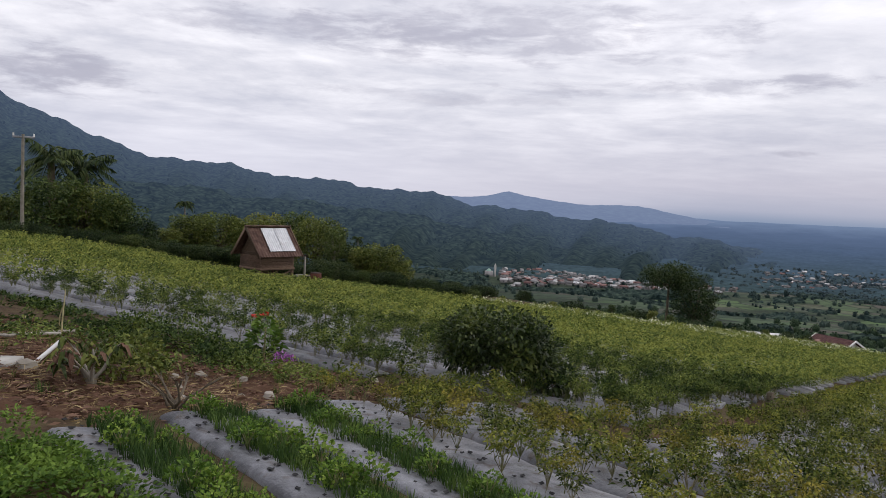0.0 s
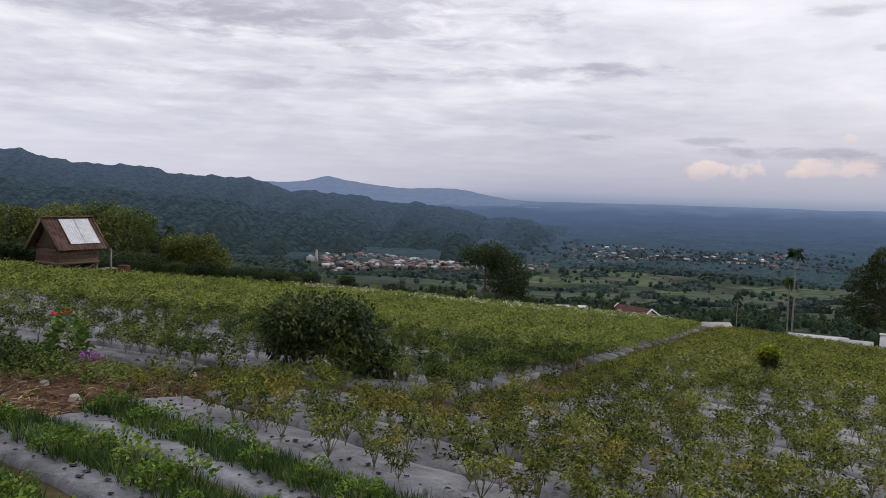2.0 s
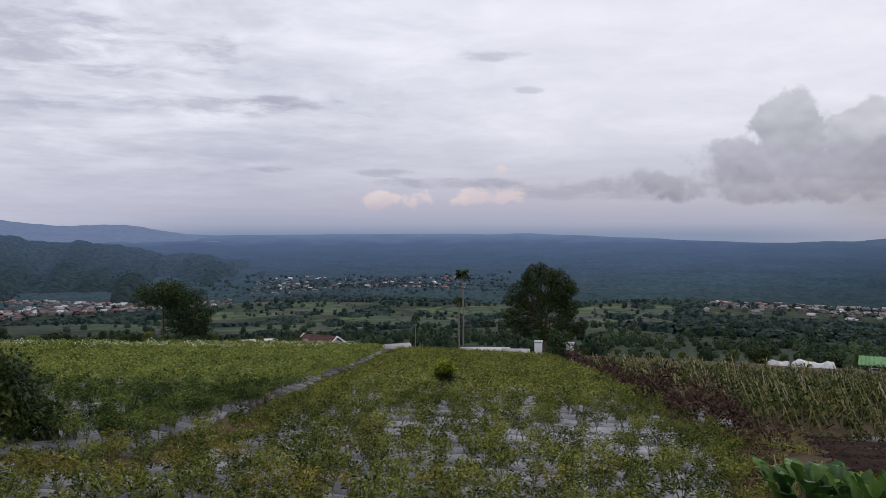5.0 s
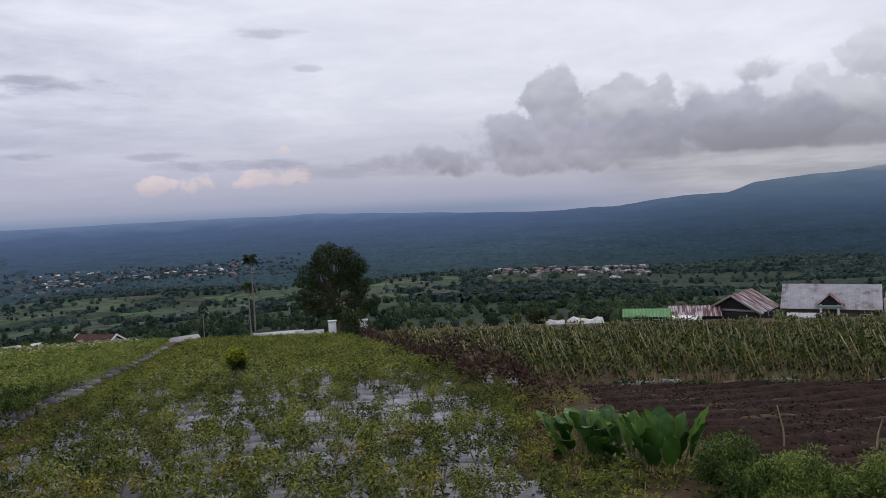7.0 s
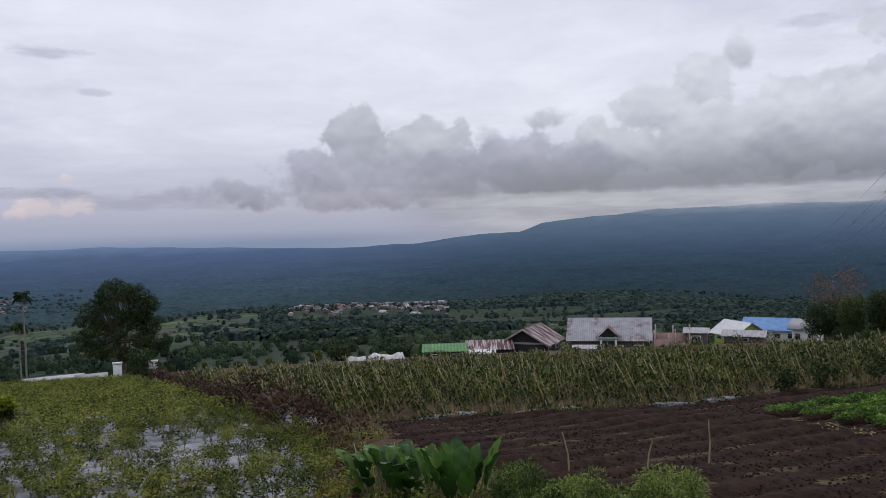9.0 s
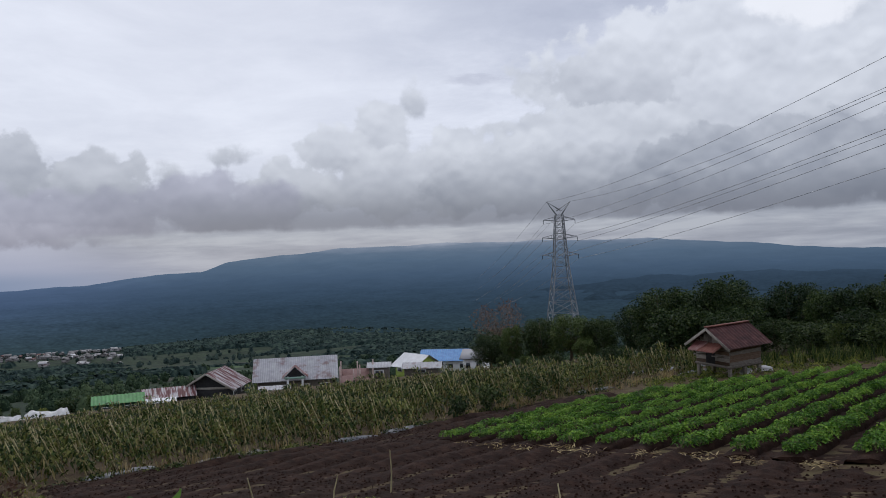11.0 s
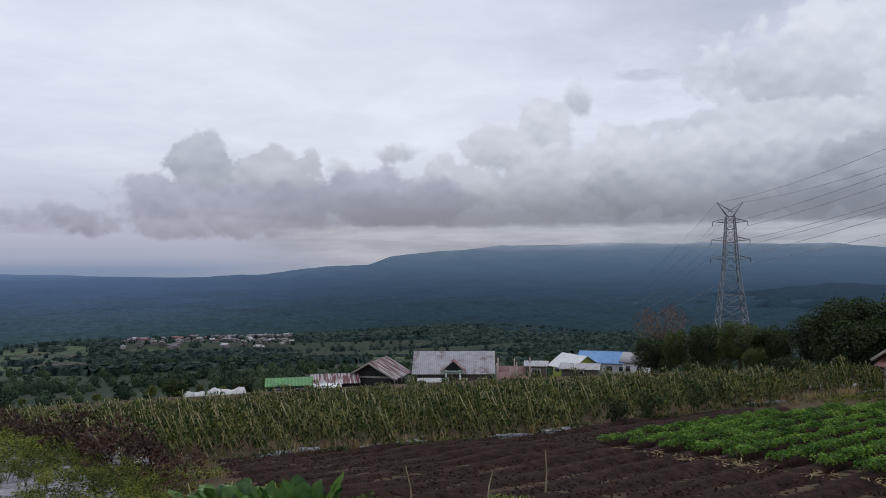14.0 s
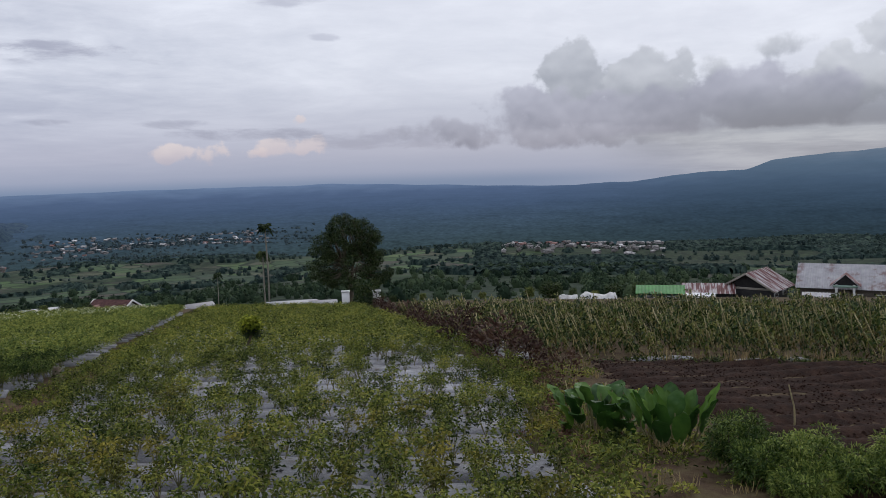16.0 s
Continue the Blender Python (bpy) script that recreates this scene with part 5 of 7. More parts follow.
weed_patch("straw_path", "path of trampled dry straw", [(12.0, -7.2), (14.2, -9.4), (19.8, -15.0), (18.8, -15.8), (13.6, -10.4), (11.4, -7.8)], 22, [litter_template(620 + k, 22, .3, .3, .02) for k in range(3)], STRAW, .7, 1.4)
weed_patch("yard_weeds", "weedy grass round the stilt house", [(11.6, -8.2), (14, -10.6), (19.5, -15.8), (26, -20), (24, -24), (14, -24), (8, -14), (9, -8.6)], 22, weed, YARD_GREEN, .5, 1.2)
weed_patch("yard_grass", "rough green grass in the yard", [(11.6, -8.0), (14, -10.4), (19.5, -15.6), (26, -19), (24, -24), (14, -24), (8, -14), (9, -8.6)], 22, [blade_template(670 + k, 22, .25, .3, .016) for k in range(4)], YARD_GREEN, .5, 1.1)

weed_patch("wood_edge_stalks", "tall dry stalks and weeds before the wood", [(36.5, -8.5), (40, -15), (36, -22), (29, -22), (24.4, -19.4), (25.8, -18.6), (30.4, -17), (33.4, -14.6), (35.6, -12.6)], 6, [blade_template(660 + k, 12, .35, .6, .03) for k in range(3)], STAKE_LEAF, .6, 1.2)
weed_patch("wood_edge_weeds", "dense weeds at the foot of the wood", [(31.0, -6.5), (36, -9.5), (40, -15), (36, -24), (26, -24), (24.4, -19), (25.8, -18), (30.4, -16), (31.0, -12)], 9, weed, CHILI, .4, 1.0)
# bean field on leaning bamboo stakes
STAKE_POLY = [(16.0, 9.6), (20.2, 11.6), (22.0, 6.6), (23.8, 3.2), (27.0, 0.2), (31.2, -3.4), (36.2, -9.0), (38.5, -13.0), (42, -12.5), (41, -6), (43.5, -2), (44, 6), (43, 14.6), (38, 25.8), (34, 31.6), (27.0, 23.6), (18.6, 13.6)]
STAKE_POLY = STAKE_POLY[1:]
rs = np.random.default_rng(77)
stake_pts = []
for k in range(60):
    n = 14.0 + 1.05 * k
    for t0, t1 in runs(STAKE_POLY, ROW_A, NRM_A, n):
        stake_pts.append(row_points(ROW_A, NRM_A, n, t0, t1, 0.75, (0.0,), .94, .08))
stake_pts = np.concatenate(stake_pts)
vines, dry, poles = [], [], []
for k in range(7):
    r = np.random.default_rng(700 + k)
    h, lx, ly = r.uniform(1.0, 1.4), -.14 + r.uniform(-.28, .28), .30 + r.uniform(-.28, .28)
    n = 92
    t = r.uniform(.12, 1, n)
    pos = np.column_stack([lx * t + r.normal(0, .12, n), ly * t + r.normal(0, .12, n), h * t * .95])
    way = np.column_stack([r.normal(0, 1, n), r.normal(0, 1, n), r.normal(-.2, .4, n)])
    vines.append([leaves(pos, way, r.uniform(.09, .19, n), r.uniform(.05, .09, n), .5, r)])
    q = r.uniform(.1, .8, 14)
    dry.append([leaves(np.column_stack([lx * q + r.normal(0, .10, 14), ly * q + r.normal(0, .10, 14), h * q]), np.column_stack([r.normal(0, .5, 14), r.normal(0, .5, 14), r.normal(-1, .4, 14)]), r.uniform(.12, .26, 14), r.uniform(.03, .07, 14), .3, r)])
    poles.append([tube([(0, 0, -.1), (lx, ly, h)], [.024, .018], 4), tube([(.3, .1, -.1), (lx * .5 - .1, ly * .5, h * .95)], [.020, .014], 3)])
sd = np.hypot(stake_pts[:, 0], stake_pts[:, 1])
order = np.argsort(sd)
vm = [mesh_of("vine", v, STAKE_LEAF) for v in vines]
dm = [mesh_of("withered_leaves", v, DRY_BEAN) for v in dry]
pmesh = [mesh_of("stake", p, BAMBOO) for p in poles]
for i in order[:260]:
    x, y = stake_pts[i]
    k = int(rs.integers(7))
    root = thing("staked_bean_plant", "half-dry climbing bean on leaning bamboo stakes", "plant", None, "staked bean rows")
    root.matrix_world = pose(x, y, gz(x, y), 0, 0, rs.uniform(-35, 35)) @ Matrix.Scale(rs.uniform(.85, 1.15), 4)
    for nm, me in (("stake", pmesh[k]), ("vine", vm[k]), ("withered_leaves", dm[k])):
        c = new(nm, me)
        c.parent = root
rest = stake_pts[order[260:]]
P3 = np.column_stack([rest, ground_z(rest[:, 0], rest[:, 1])])
yw, sc = rs.uniform(-.6, .6, len(rest)), rs.uniform(.85, 1.15, len(rest))
tagged(part("withered_bean_leaves", scatter(dry, P3, yw, sc, np.random.default_rng(5)), DRY_BEAN), "withered straw-coloured bean leaves in rows", "plants", kind="stuff")
tagged(part("bean_vines", scatter(vines, P3, yw, sc, np.random.default_rng(5)), STAKE_LEAF), "half-dry climbing bean vines in rows", "plants", kind="stuff")
tagged(part("bean_stakes", scatter(poles, P3, yw, sc, np.random.default_rng(5)), BAMBOO), "pale leaning bamboo stakes in rows", "stakes", kind="stuff")
for k in range(26):
    n = 14.0 + 1.05 * k
    for t0, t1 in runs(STAKE_POLY, ROW_A, NRM_A, n):
        for e, sg in ((t0, 1), (t1, -1)):
            L = rs.uniform(.9, 2.2)
            bed(ROW_A, NRM_A, n, min(e, e + sg * L), max(e, e + sg * L), rs.uniform(.45, .8), .075, step=.3, label="torn end of silver mulch film under bean stakes")

# russet hedge between chili and bean fields
hed = [clump_template(720 + k, 320, .5, .95, .15, .045, .9, .25, .05) for k in range(4)]
hm = [mesh_of("hedge_shrub", t, RUSSET) for t in hed]
for k in range(34):
    f = k / 33
    x, y = np.array((15.6, 9.9)) * (1 - f) + np.array((42.0, 41.5)) * f + rng.normal(0, .3, 2)
    ob = new("hedge_shrub", hm[k % 4])
    ob.matrix_world = spot(x, y, rng.uniform(0, 360), rng.uniform(.75, 1.25) * (1.35 if 0.06 < f < 0.3 else 1))
    tagged(ob, "dark russet-leaved shrub in a field hedge", "shrub", "russet hedge")

# ---------------------------------------------------------------- single plants of the fields
def bush(name, label, x, y, rad, h, n, leaf, material, seed, blobs=14, slim=.55):
    tp = tree_template(seed, h, rad, 0.12 * h, n, leaf, blobs, 1.0, 0.035, 0.0, slim)
    return plant_thing(name, label, "bush", tp, (BARK, material), ("branch", "foliage"), spot(x, y))


bush("coffee_bush", "dark glossy coffee bush among the chili rows", 1.25, 16.6, 1.15, 1.7, 7500, .12, COFFEE, 31, 26)
bush("coffee_bush", "low dark coffee shoot beside the larger bush", 2.5, 16.6, .55, .85, 900, .15, COFFEE, 32, 8)
bush("coffee_bush", "small dark coffee bush deeper in the field", 2.4, 21.5, .85, 1.0, 1400, .15, COFFEE, 33, 9)
ys = plant_thing("yellow_shrub", "round clipped shrub, dark below and yellow-green on top", "shrub", tree_template(34, 1.5, .33, .80, 1400, .09, 14, 1.0, .07), (BARK, COFFEE), ("stem", "foliage"), spot(14.95, 20.6) @ Matrix.Scale(.86, 4))
cap = tree_template(35, 1.68, .36, 1.0, 1700, .10, 16, 1.0, .02)
part("young_leaves", cap[1], YELLOW_LEAF, ys, "bright yellow-green young leaves")
for k, (x, y, h) in enumerate(((26.2, 0.5, .85), (27.6, -0.5, .95), (28.8, -2.0, 1.25))):
    bush("citrus_sapling", "small dark citrus sapling at the bean field's edge", x, y, .38, h, 420, .12, TREE_LEAF_DARK, 40 + k, 7)
bush("dark_bush", "rounded dark bush between white gate pillars", 42.9, 44.0, 1.25, 2.4, 1500, .22, TREE_LEAF_DARK, 45, 10)
bush("dark_bush", "low dark bush at the field corner", 41.2, 42.6, .9, .9, 700, .2, TREE_LEAF_DARK, 46, 8)
for k, (x, y, s, h) in enumerate(((9.95, 3.45, .46, .66), (9.5, 3.0, .42, .52), (9.75, 2.6, .46, .56), (9.2, 2.4, .4, .42), (9.65, 1.95, .42, .5), (9.95, 1.45, .48, .56), (9.4, 1.15, .4, .4))):
    r_h = (1.15, .95, 1.1, .6, .85, 1.15, .7)[k]
    bush("feathery_bush", "pale feathery wild marigold bush on the bank", x, y, s, h * r_h, 5200, .075, FEATHER, 50 + k, 40, .22)


def blade_leaf(root, way, length, width, seed, bend=0.5):
    """A broad leaf with a folded midrib, as a grid three cells wide."""
    r = np.random.default_rng(seed)
    way = np.array(way, float) / np.linalg.norm(way)
    side = np.cross(way, (0, 0, 1.0))
    side /= np.linalg.norm(side)
    t = np.linspace(0, 1, 9)
    w = width * np.clip(np.sin(np.pi * t ** .95), 0, 1) ** .62 * .5
    sp = np.array(root) + way * (t * length)[:, None] - np.array([0, 0, 1.0]) * (bend * length * t ** 2.2)[:, None]
    up = np.cross(side, way)
    V = []
    for k in range(9):
        for q, lift in ((-1, .22), (-.5, .12), (0, 0), (.5, .12), (1, .22)):
            V.append(sp[k] + side * q * w[k] + up * (abs(w[k]) * lift + .02 * math.sin(k * 1.7 + q * 3 + seed)))
    i, j = np.meshgrid(np.arange(8), np.arange(4), indexing="ij")
    F = np.stack([i * 5 + j, i * 5 + j + 1, (i + 1) * 5 + j + 1, (i + 1) * 5 + j], -1).reshape(-1, 4)
    return np.array(V), F


def broad_clump(name, label, x, y, n, h, length, width, seed, spread=.5, bend=.5, rise=0.0):
    r = np.random.default_rng(seed)
    root = thing(name, label, "plant", spot(x, y))
    for k in range(n):
        a = k * 2.399 + r.uniform(-.3, .3)
        q = spread * math.sqrt((k + .5) / n)
        bx, by, hh = q * math.cos(a), q * math.sin(a), h * r.uniform(.2, .98) * (1 - .35 * q / spread)
        part("stalk", tube([(bx * .7, by * .7, -.05), (bx, by, hh * .6), (bx * 1.1, by * 1.1, hh)], [.018, .014, .008], 5), STEM, root)
        part("leaf", blade_leaf((bx * 1.05, by * 1.05, hh * .75), (math.cos(a) * .6, math.sin(a) * .6, r.uniform(.5, 1.3) + rise), length * r.uniform(.7, 1.15), width * r.uniform(.8, 1.15), seed * 50 + k, bend * r.uniform(.4, 1.2)), CANNA_PALE if k % 4 == 2 else CANNA, root, soft=True)
    return root


broad_clump("canna_clump", "lush broad-leaved canna clump on the field bank", 11.1, 6.1, 34, .78, .60, .27, 61, .62, .5, .35)
broad_clump("canna_clump", "broad upright canna leaves beside weeds", 10.8, 4.7, 20, .62, .74, .27, 62, .48, .22, .95)
broad_clump("canna_clump", "young canna shoots at the soil's edge", 11.0, 5.35, 12, .62, .52, .2, 63, .4, .35, .7)


def taro(x, y, n, h, size, seed):
    """Broad ovate leaves on stout stalks, each with a pale midrib and side veins."""
    r = np.random.default_rng(seed)
    root = thing("taro_clump", "large ovate taro leaves with pale veins", "plant", spot(x, y))
    for k in range(n):
        a = k * 2.399 + r.uniform(-.3, .3)
        q = .34 * math.sqrt((k + .5) / n)
        o = np.array((math.cos(a), math.sin(a)))
        hh = h * r.uniform(.55, 1.0) * (1 - .5 * q)
        L, w = size * r.uniform(.8, 1.15), size * r.uniform(.62, .8)
        part("stalk", tube([(o[0] * q * .4, o[1] * q * .4, -.05), (o[0] * q * .8, o[1] * q * .8, hh * .6), (o[0] * q, o[1] * q, hh)], [.026, .02, .012], 6), VEIN, root)
        V, F = blade_leaf((o[0] * q, o[1] * q, hh - .03), (o[0] * .75, o[1] * .75, r.uniform(.7, 1.5)), L, w, seed * 20 + k, r.uniform(.35, .8))
        blade = part("leaf", (V, F), TARO, root, soft=True)
        G = V.reshape(9, 5, 3)
        up = np.array((0, 0, .006))
        part("vein", tube(G[:, 2] + up, np.linspace(.011, .003, 9), 5), VEIN, blade)
        for c in (1, 2, 3, 4, 5, 6):
            for e, m_ in ((0, 1), (4, 3)):
                part("vein", tube([G[c, 2] + up, G[min(c + 1, 8), m_] * .6 + G[c, m_] * .4 + up, G[min(c + 1, 8), e] * .75 + G[min(c + 2, 8), e] * .25 + up * .5], [.005, .004, .002], 4), VEIN, blade)


taro(7.72, -5.02, 14, .92, .66, 64)
taro(7.3, -5.95, 9, .68, .56, 65)

# flowering plant and shrubs on the headland
fl = thing("flowering_plant", "leafy garden plant with red blooms on the headland", "plant", spot(-3.45, 15.7))
part("foliage", clump_template(71, 190, .34, .92, .2, .08, .5, .3), GREENS, fl)
part("stem", tube([(0, 0, -.05), (.03, 0, .7)], [.03, .015], 6), STEM, fl)
part("bloom", [clump_template(72, 12, .06, .98, .07, .05, .8, .1, .9)[0]], PETAL_RED, fl, "red bloom")
b2 = part("bloom", [clump_template(73, 10, .05, .92, .07, .05, .8, .1, .86)[0]], PETAL_RED, fl, "red bloom")
b2.location = (-.22, -.1, .02)
pf = part("purple_flower", clump_template(74, 60, .22, .32, .14, .04, 1.0, .1), PETAL_PURPLE)
pf.matrix_world = spot(-2.95, 15.2)
tagged(pf, "tuft of purple flowers on bare soil", "flower")
bush("headland_shrub", "straggly shrub with dull green leaves on headland", -4.7, 11.9, .6, .62, 900, .10, TREE_LEAF_PALE, 75, 9)
bush("headland_shrub", "leafy weed bush beside the mulched strip", -5.0, 15.3, .8, .5, 1500, .085, YARD_GREEN, 76, 9)
bush("headland_shrub", "low weed bush on the red soil", -6.2, 16.4, .7, .42, 1300, .085, YARD_GREEN, 77, 9)
bush("headland_shrub", "small leafy weed bush near litter", -4.0, 14.5, .6, .38, 1100, .08, YARD_GREEN, 78, 8)
def scraggly(name, label, x, y, n, reach, high, thick, bark, foliage, seed):
    """Crooked forking branches from one foot; leaves hang at the twig ends."""
    r = np.random.default_rng(seed)
    root = thing(name, label, "shrub", spot(x, y))
    for k in range(n):
        a = k * 6.28 / n + r.uniform(-.4, .4)
        o = np.array((math.cos(a), math.sin(a), 0))
        p0, p1 = np.array((0, 0, -.06)), o * reach * .28 + np.array((0, 0, high * r.uniform(.3, .5)))
        p2 = o * reach * r.uniform(.5, .8) + np.array((r.normal(0, .06), r.normal(0, .06), high * r.uniform(.6, .95)))
        stem = part("branch", tube([p0, p1 * .5 + r.normal(0, .02, 3), p1, p2], [thick, thick * .8, thick * .6, thick * .35], 6), bark, root)
        for j in range(3):
            b = a + r.uniform(-1.1, 1.1)
            e = p2 + np.array((math.cos(b), math.sin(b), r.uniform(.1, .9))) * reach * .3
            part("twig", tube([p1 * .4 + p2 * .6, (p2 + e) / 2, e], [thick * .3, thick * .22, thick * .1], 4), bark, stem)
            for i in range(4 if foliage else 0):
                c = b + i * 1.6
                part("leaf", blade_leaf(e - (e - p2) * .2 * i, (math.cos(c), math.sin(c), r.uniform(-.2, .5)), r.uniform(.13, .22), .07, seed * 90 + 20 * k + 5 * j + i, 1.0), foliage[int(r.integers(len(foliage)))], root, soft=True)
    return root


scraggly("dead_stump", "cut leafless shrub with forked bare branches", -3.5, 10.55, 6, .6, .5, .032, BARK, (), 81)
scraggly("frangipani_cutting", "stubby pale-barked cutting with large drooping leaves", -4.85, 11.1, 7, .55, .6, .036, BARK_PALE, (COFFEE, TREE_LEAF_PALE, BROWN_TWIG), 82)
# pole, pipe, boards and stones lying about
pipe = part("pvc_pipe", tube([(-6.2, 12.1, gz(-6.2, 12.1) + .03), (-6.0, 12.55, gz(-6.0, 12.55) + .36)], [.035, .035], 10), WHITE)
tagged(pipe, "white plastic pipe lying slantwise on soil", "pipe")
for k, (x, y, a, L) in enumerate(((-7.6, 14.2, 12, 1.5), (-7.9, 13.7, -6, 1.1), (-7.4, 15.0, 20, .9))):
    ob = part("board", beam((-L / 2, 0, .07), (L / 2, 0, .09), .14, .035), WOOD_PALE)
    ob.matrix_world = spot(x, y, a)
    tagged(ob, "grey weathered board lying on the headland", "board", "boards on the headland")
slab = part("concrete_slab", box((0, 0, .02), (1.5, .6, .08)), CONCRETE)
slab.matrix_world = spot(-7.0, 11.6, 8)
tagged(slab, "low slab of dirty concrete in the soil", "slab")
for k, (x, y, s) in enumerate(((-6.05, 11.6, .22), (-3.9, 11.9, .10), (-3.6, 11.2, .11), (-3.3, 11.6, .09), (-4.2, 12.6, .12), (-2.6, 12.3, .12), (-2.95, 12.0, .09), (-3.85, 12.9, .16), (-3.2, 13.1, .12), (0.1, 14.6, .14), (-1.2, 15.2, .12), (-3.6, 16.6, .14))):
    V, F = clod[k % 5][0], clod[k % 5][1]
    ob = part("stone", [(V[0] * 20 * s, V[1]), (F[0] * 20 * s, F[1])], STONE)
    ob.matrix_world = spot(x, y, 40 * k)
    tagged(ob, "pale rough stone lying on soil", "stone", "loose stones")
for k, (x, y, h) in enumerate(((-6.9, 14.4, 1.0), (-7.5, 15.6, .6), (12.9, 3.6, .75), (14.2, 1.5, .8), (13.4, 2.4, .55), (12.3, 6.7, .6), (10.2, -1.2, .6), (11.6, 6.9, .7))):
    ob = part("garden_stick", tube([(0, 0, -.1), (.03, .02, h * .5), (.1, -.03, h)], [.018, .014, .009], 5), BAMBOO)
    ob.matrix_world = spot(x, y, 70 * k)
    tagged(ob, "thin dry stick stuck in soil", "stick", "sticks in the ground")
stump = part("post_stump", tube([(0, 0, -.1), (.01, 0, .2), (0, .02, .42), (0, .02, .43)], [.14, .12, .10, .02], 9), BARK)
stump.matrix_world = spot(8.7, 20.2)
tagged(stump, "short dark stump beside the earth path", "stump")

# ---------------------------------------------------------------- trees
TREES = {}
for nm, args, wood, leaf in (
        ("broad", (801, 6.0, 2.6, 0.5, 5200, .24, 40, 1.0, None, 0.0, .75), BARK, TREE_LEAF),
        ("round", (802, 5.0, 2.2, 0.3, 5000, .22, 36, 1.0, None, 0.0, .75), BARK, TREE_LEAF_PALE),
        ("tall", (803, 7.5, 2.0, 2.2, 3600, .24, 30, 1.0, None, 0.0, .7), BARK_PALE, TREE_LEAF),
        ("low", (804, 3.8, 2.4, 0.1, 5000, .22, 36, 1.0, None, 0.0, .75), BARK, TREE_LEAF_DARK),
        ("loose", (805, 5.2, 2.6, 0.3, 4600, .23, 40, 1.0, None, 0.0, .7), BARK, TREE_LEAF_PALE),
        ("dark", (806, 5.6, 2.4, 0.3, 13000, .155, 50, 1.0, None, 0.0, .75), BARK, TREE_LEAF_DARK),
        ("deep", (807, 6.6, 2.3, 0.6, 13000, .155, 50, 1.0, None, 0.0, .75), BARK, TREE_LEAF)):
    tp = tree_template(*args)
    TREES[nm] = (mesh_of("trunk", tp[0], wood), mesh_of("crown", tp[1], leaf), args[1])
    tf = tree_template(*args[:4], 2000, .36, args[6], 1.0, None, 0.0, .8)
    TREES[nm + " far"] = (TREES[nm][0], mesh_of("crown", tf[1], leaf), args[1])


def tree(kind, az, r, top_el, label="leafy green tree at the field's edge", group="field-edge trees", wide=1.0):
    """A tree whose crown reaches the elevation top_el at that bearing and distance."""
    x, y = at(az, r)
    z = gz(x, y)
    h = EYE + r * math.tan(radians(top_el)) - z
    tr, cr, h0 = TREES[kind + " far" if r > 80 else kind]
    s = max(h, 1.0) / h0
    root = thing("tree", label, "tree", None, group)
    root.matrix_world = pose(x, y, z, 0, 0, (az * 37 + r * 11) % 360) @ Matrix.Diagonal((s * wide, s * wide, s, 1))
    for n, me in (("trunk", tr), ("crown", cr)):
        c = new(n, me)
        c.parent = root
    return root


for az, r, el, kind, w in ((30.5, 52, -.6, "broad", 1.1), (28.6, 56, -.8, "round", 1.1), (26.3, 53, .5, "broad", 1.25), (24.2, 54, .3, "loose", 1.2), (22.4, 53, -.4, "broad", 1.0), (21.0, 52, -2.2, "low", 1.0), (24, 51, -3.0, "low", 1.1), (28, 50, -3.2, "low", 1.1), (19.0, 56, -2.7, "round", 1.1), (17.4, 58, -1.7, "round", 1.2), (15.8, 60, -1.4, "loose", 1.1), (14.2, 62, -1.8, "round", 1.1), (12.4, 64, -1.3, "loose", 1.0), (10.4, 62, -1.2, "tall", 1.1), (9.0, 60, -1.4, "loose", .9), (7.6, 56, -2.2, "tall", .8), (6.4, 58, -3.4, "low", 1.0), (5.6, 56, -3.6, "round", 1.1), (4.2, 55, -3.3, "round", 1.2), (2.9, 58, -4.4, "round", 1.0), (18.2, 52, -4.2, "low", 1.3), (16, 53, -4.4, "low", 1.3), (13.8, 54, -4.5, "low", 1.2), (8.2, 53, -5.0, "low", 1.1), (6.0, 52, -5.4, "low", 1.1), (3.2, 54, -5.7, "low", 1.1), (1.2, 56, -6.0, "low", 1.2), (-1, 60, -6.5, "low", 1.3), (-3.4, 62, -6.9, "low", 1.3)):
    tree(kind, az, r, el, wide=w)
rt = np.random.default_rng(91)
for k in range(52):
    az = 31 - k * .66 + rt.uniform(-.3, .3)
    r = 46.5 + rt.uniform(0, 4) + (2.0 if az < 19 else 0)
    tree(("low", "dark", "low", "deep")[k % 4], az, r, np.interp(az, [-4, 5, 12, 18, 24, 31], [-6.9, -5.6, -4.5, -4.0, -3.2, -3.0]) + rt.uniform(-.5, .5), "dense low shrub under the field-edge trees", "undergrowth", rt.uniform(.9, 1.5))
for k in range(30):
    az = 0 - k * 0.9 + rt.uniform(-.3, .3)
    r = rt.uniform(64, 120)
    tree(("low", "round", "broad", "low")[k % 4], az, r, rt.uniform(-7.7, -6.7) - max(0, (-az - 8)) * .035 - (0.5 if az < -15 else 0), "dark leafy tree below the field's edge", "trees below the field", rt.uniform(.9, 1.3))
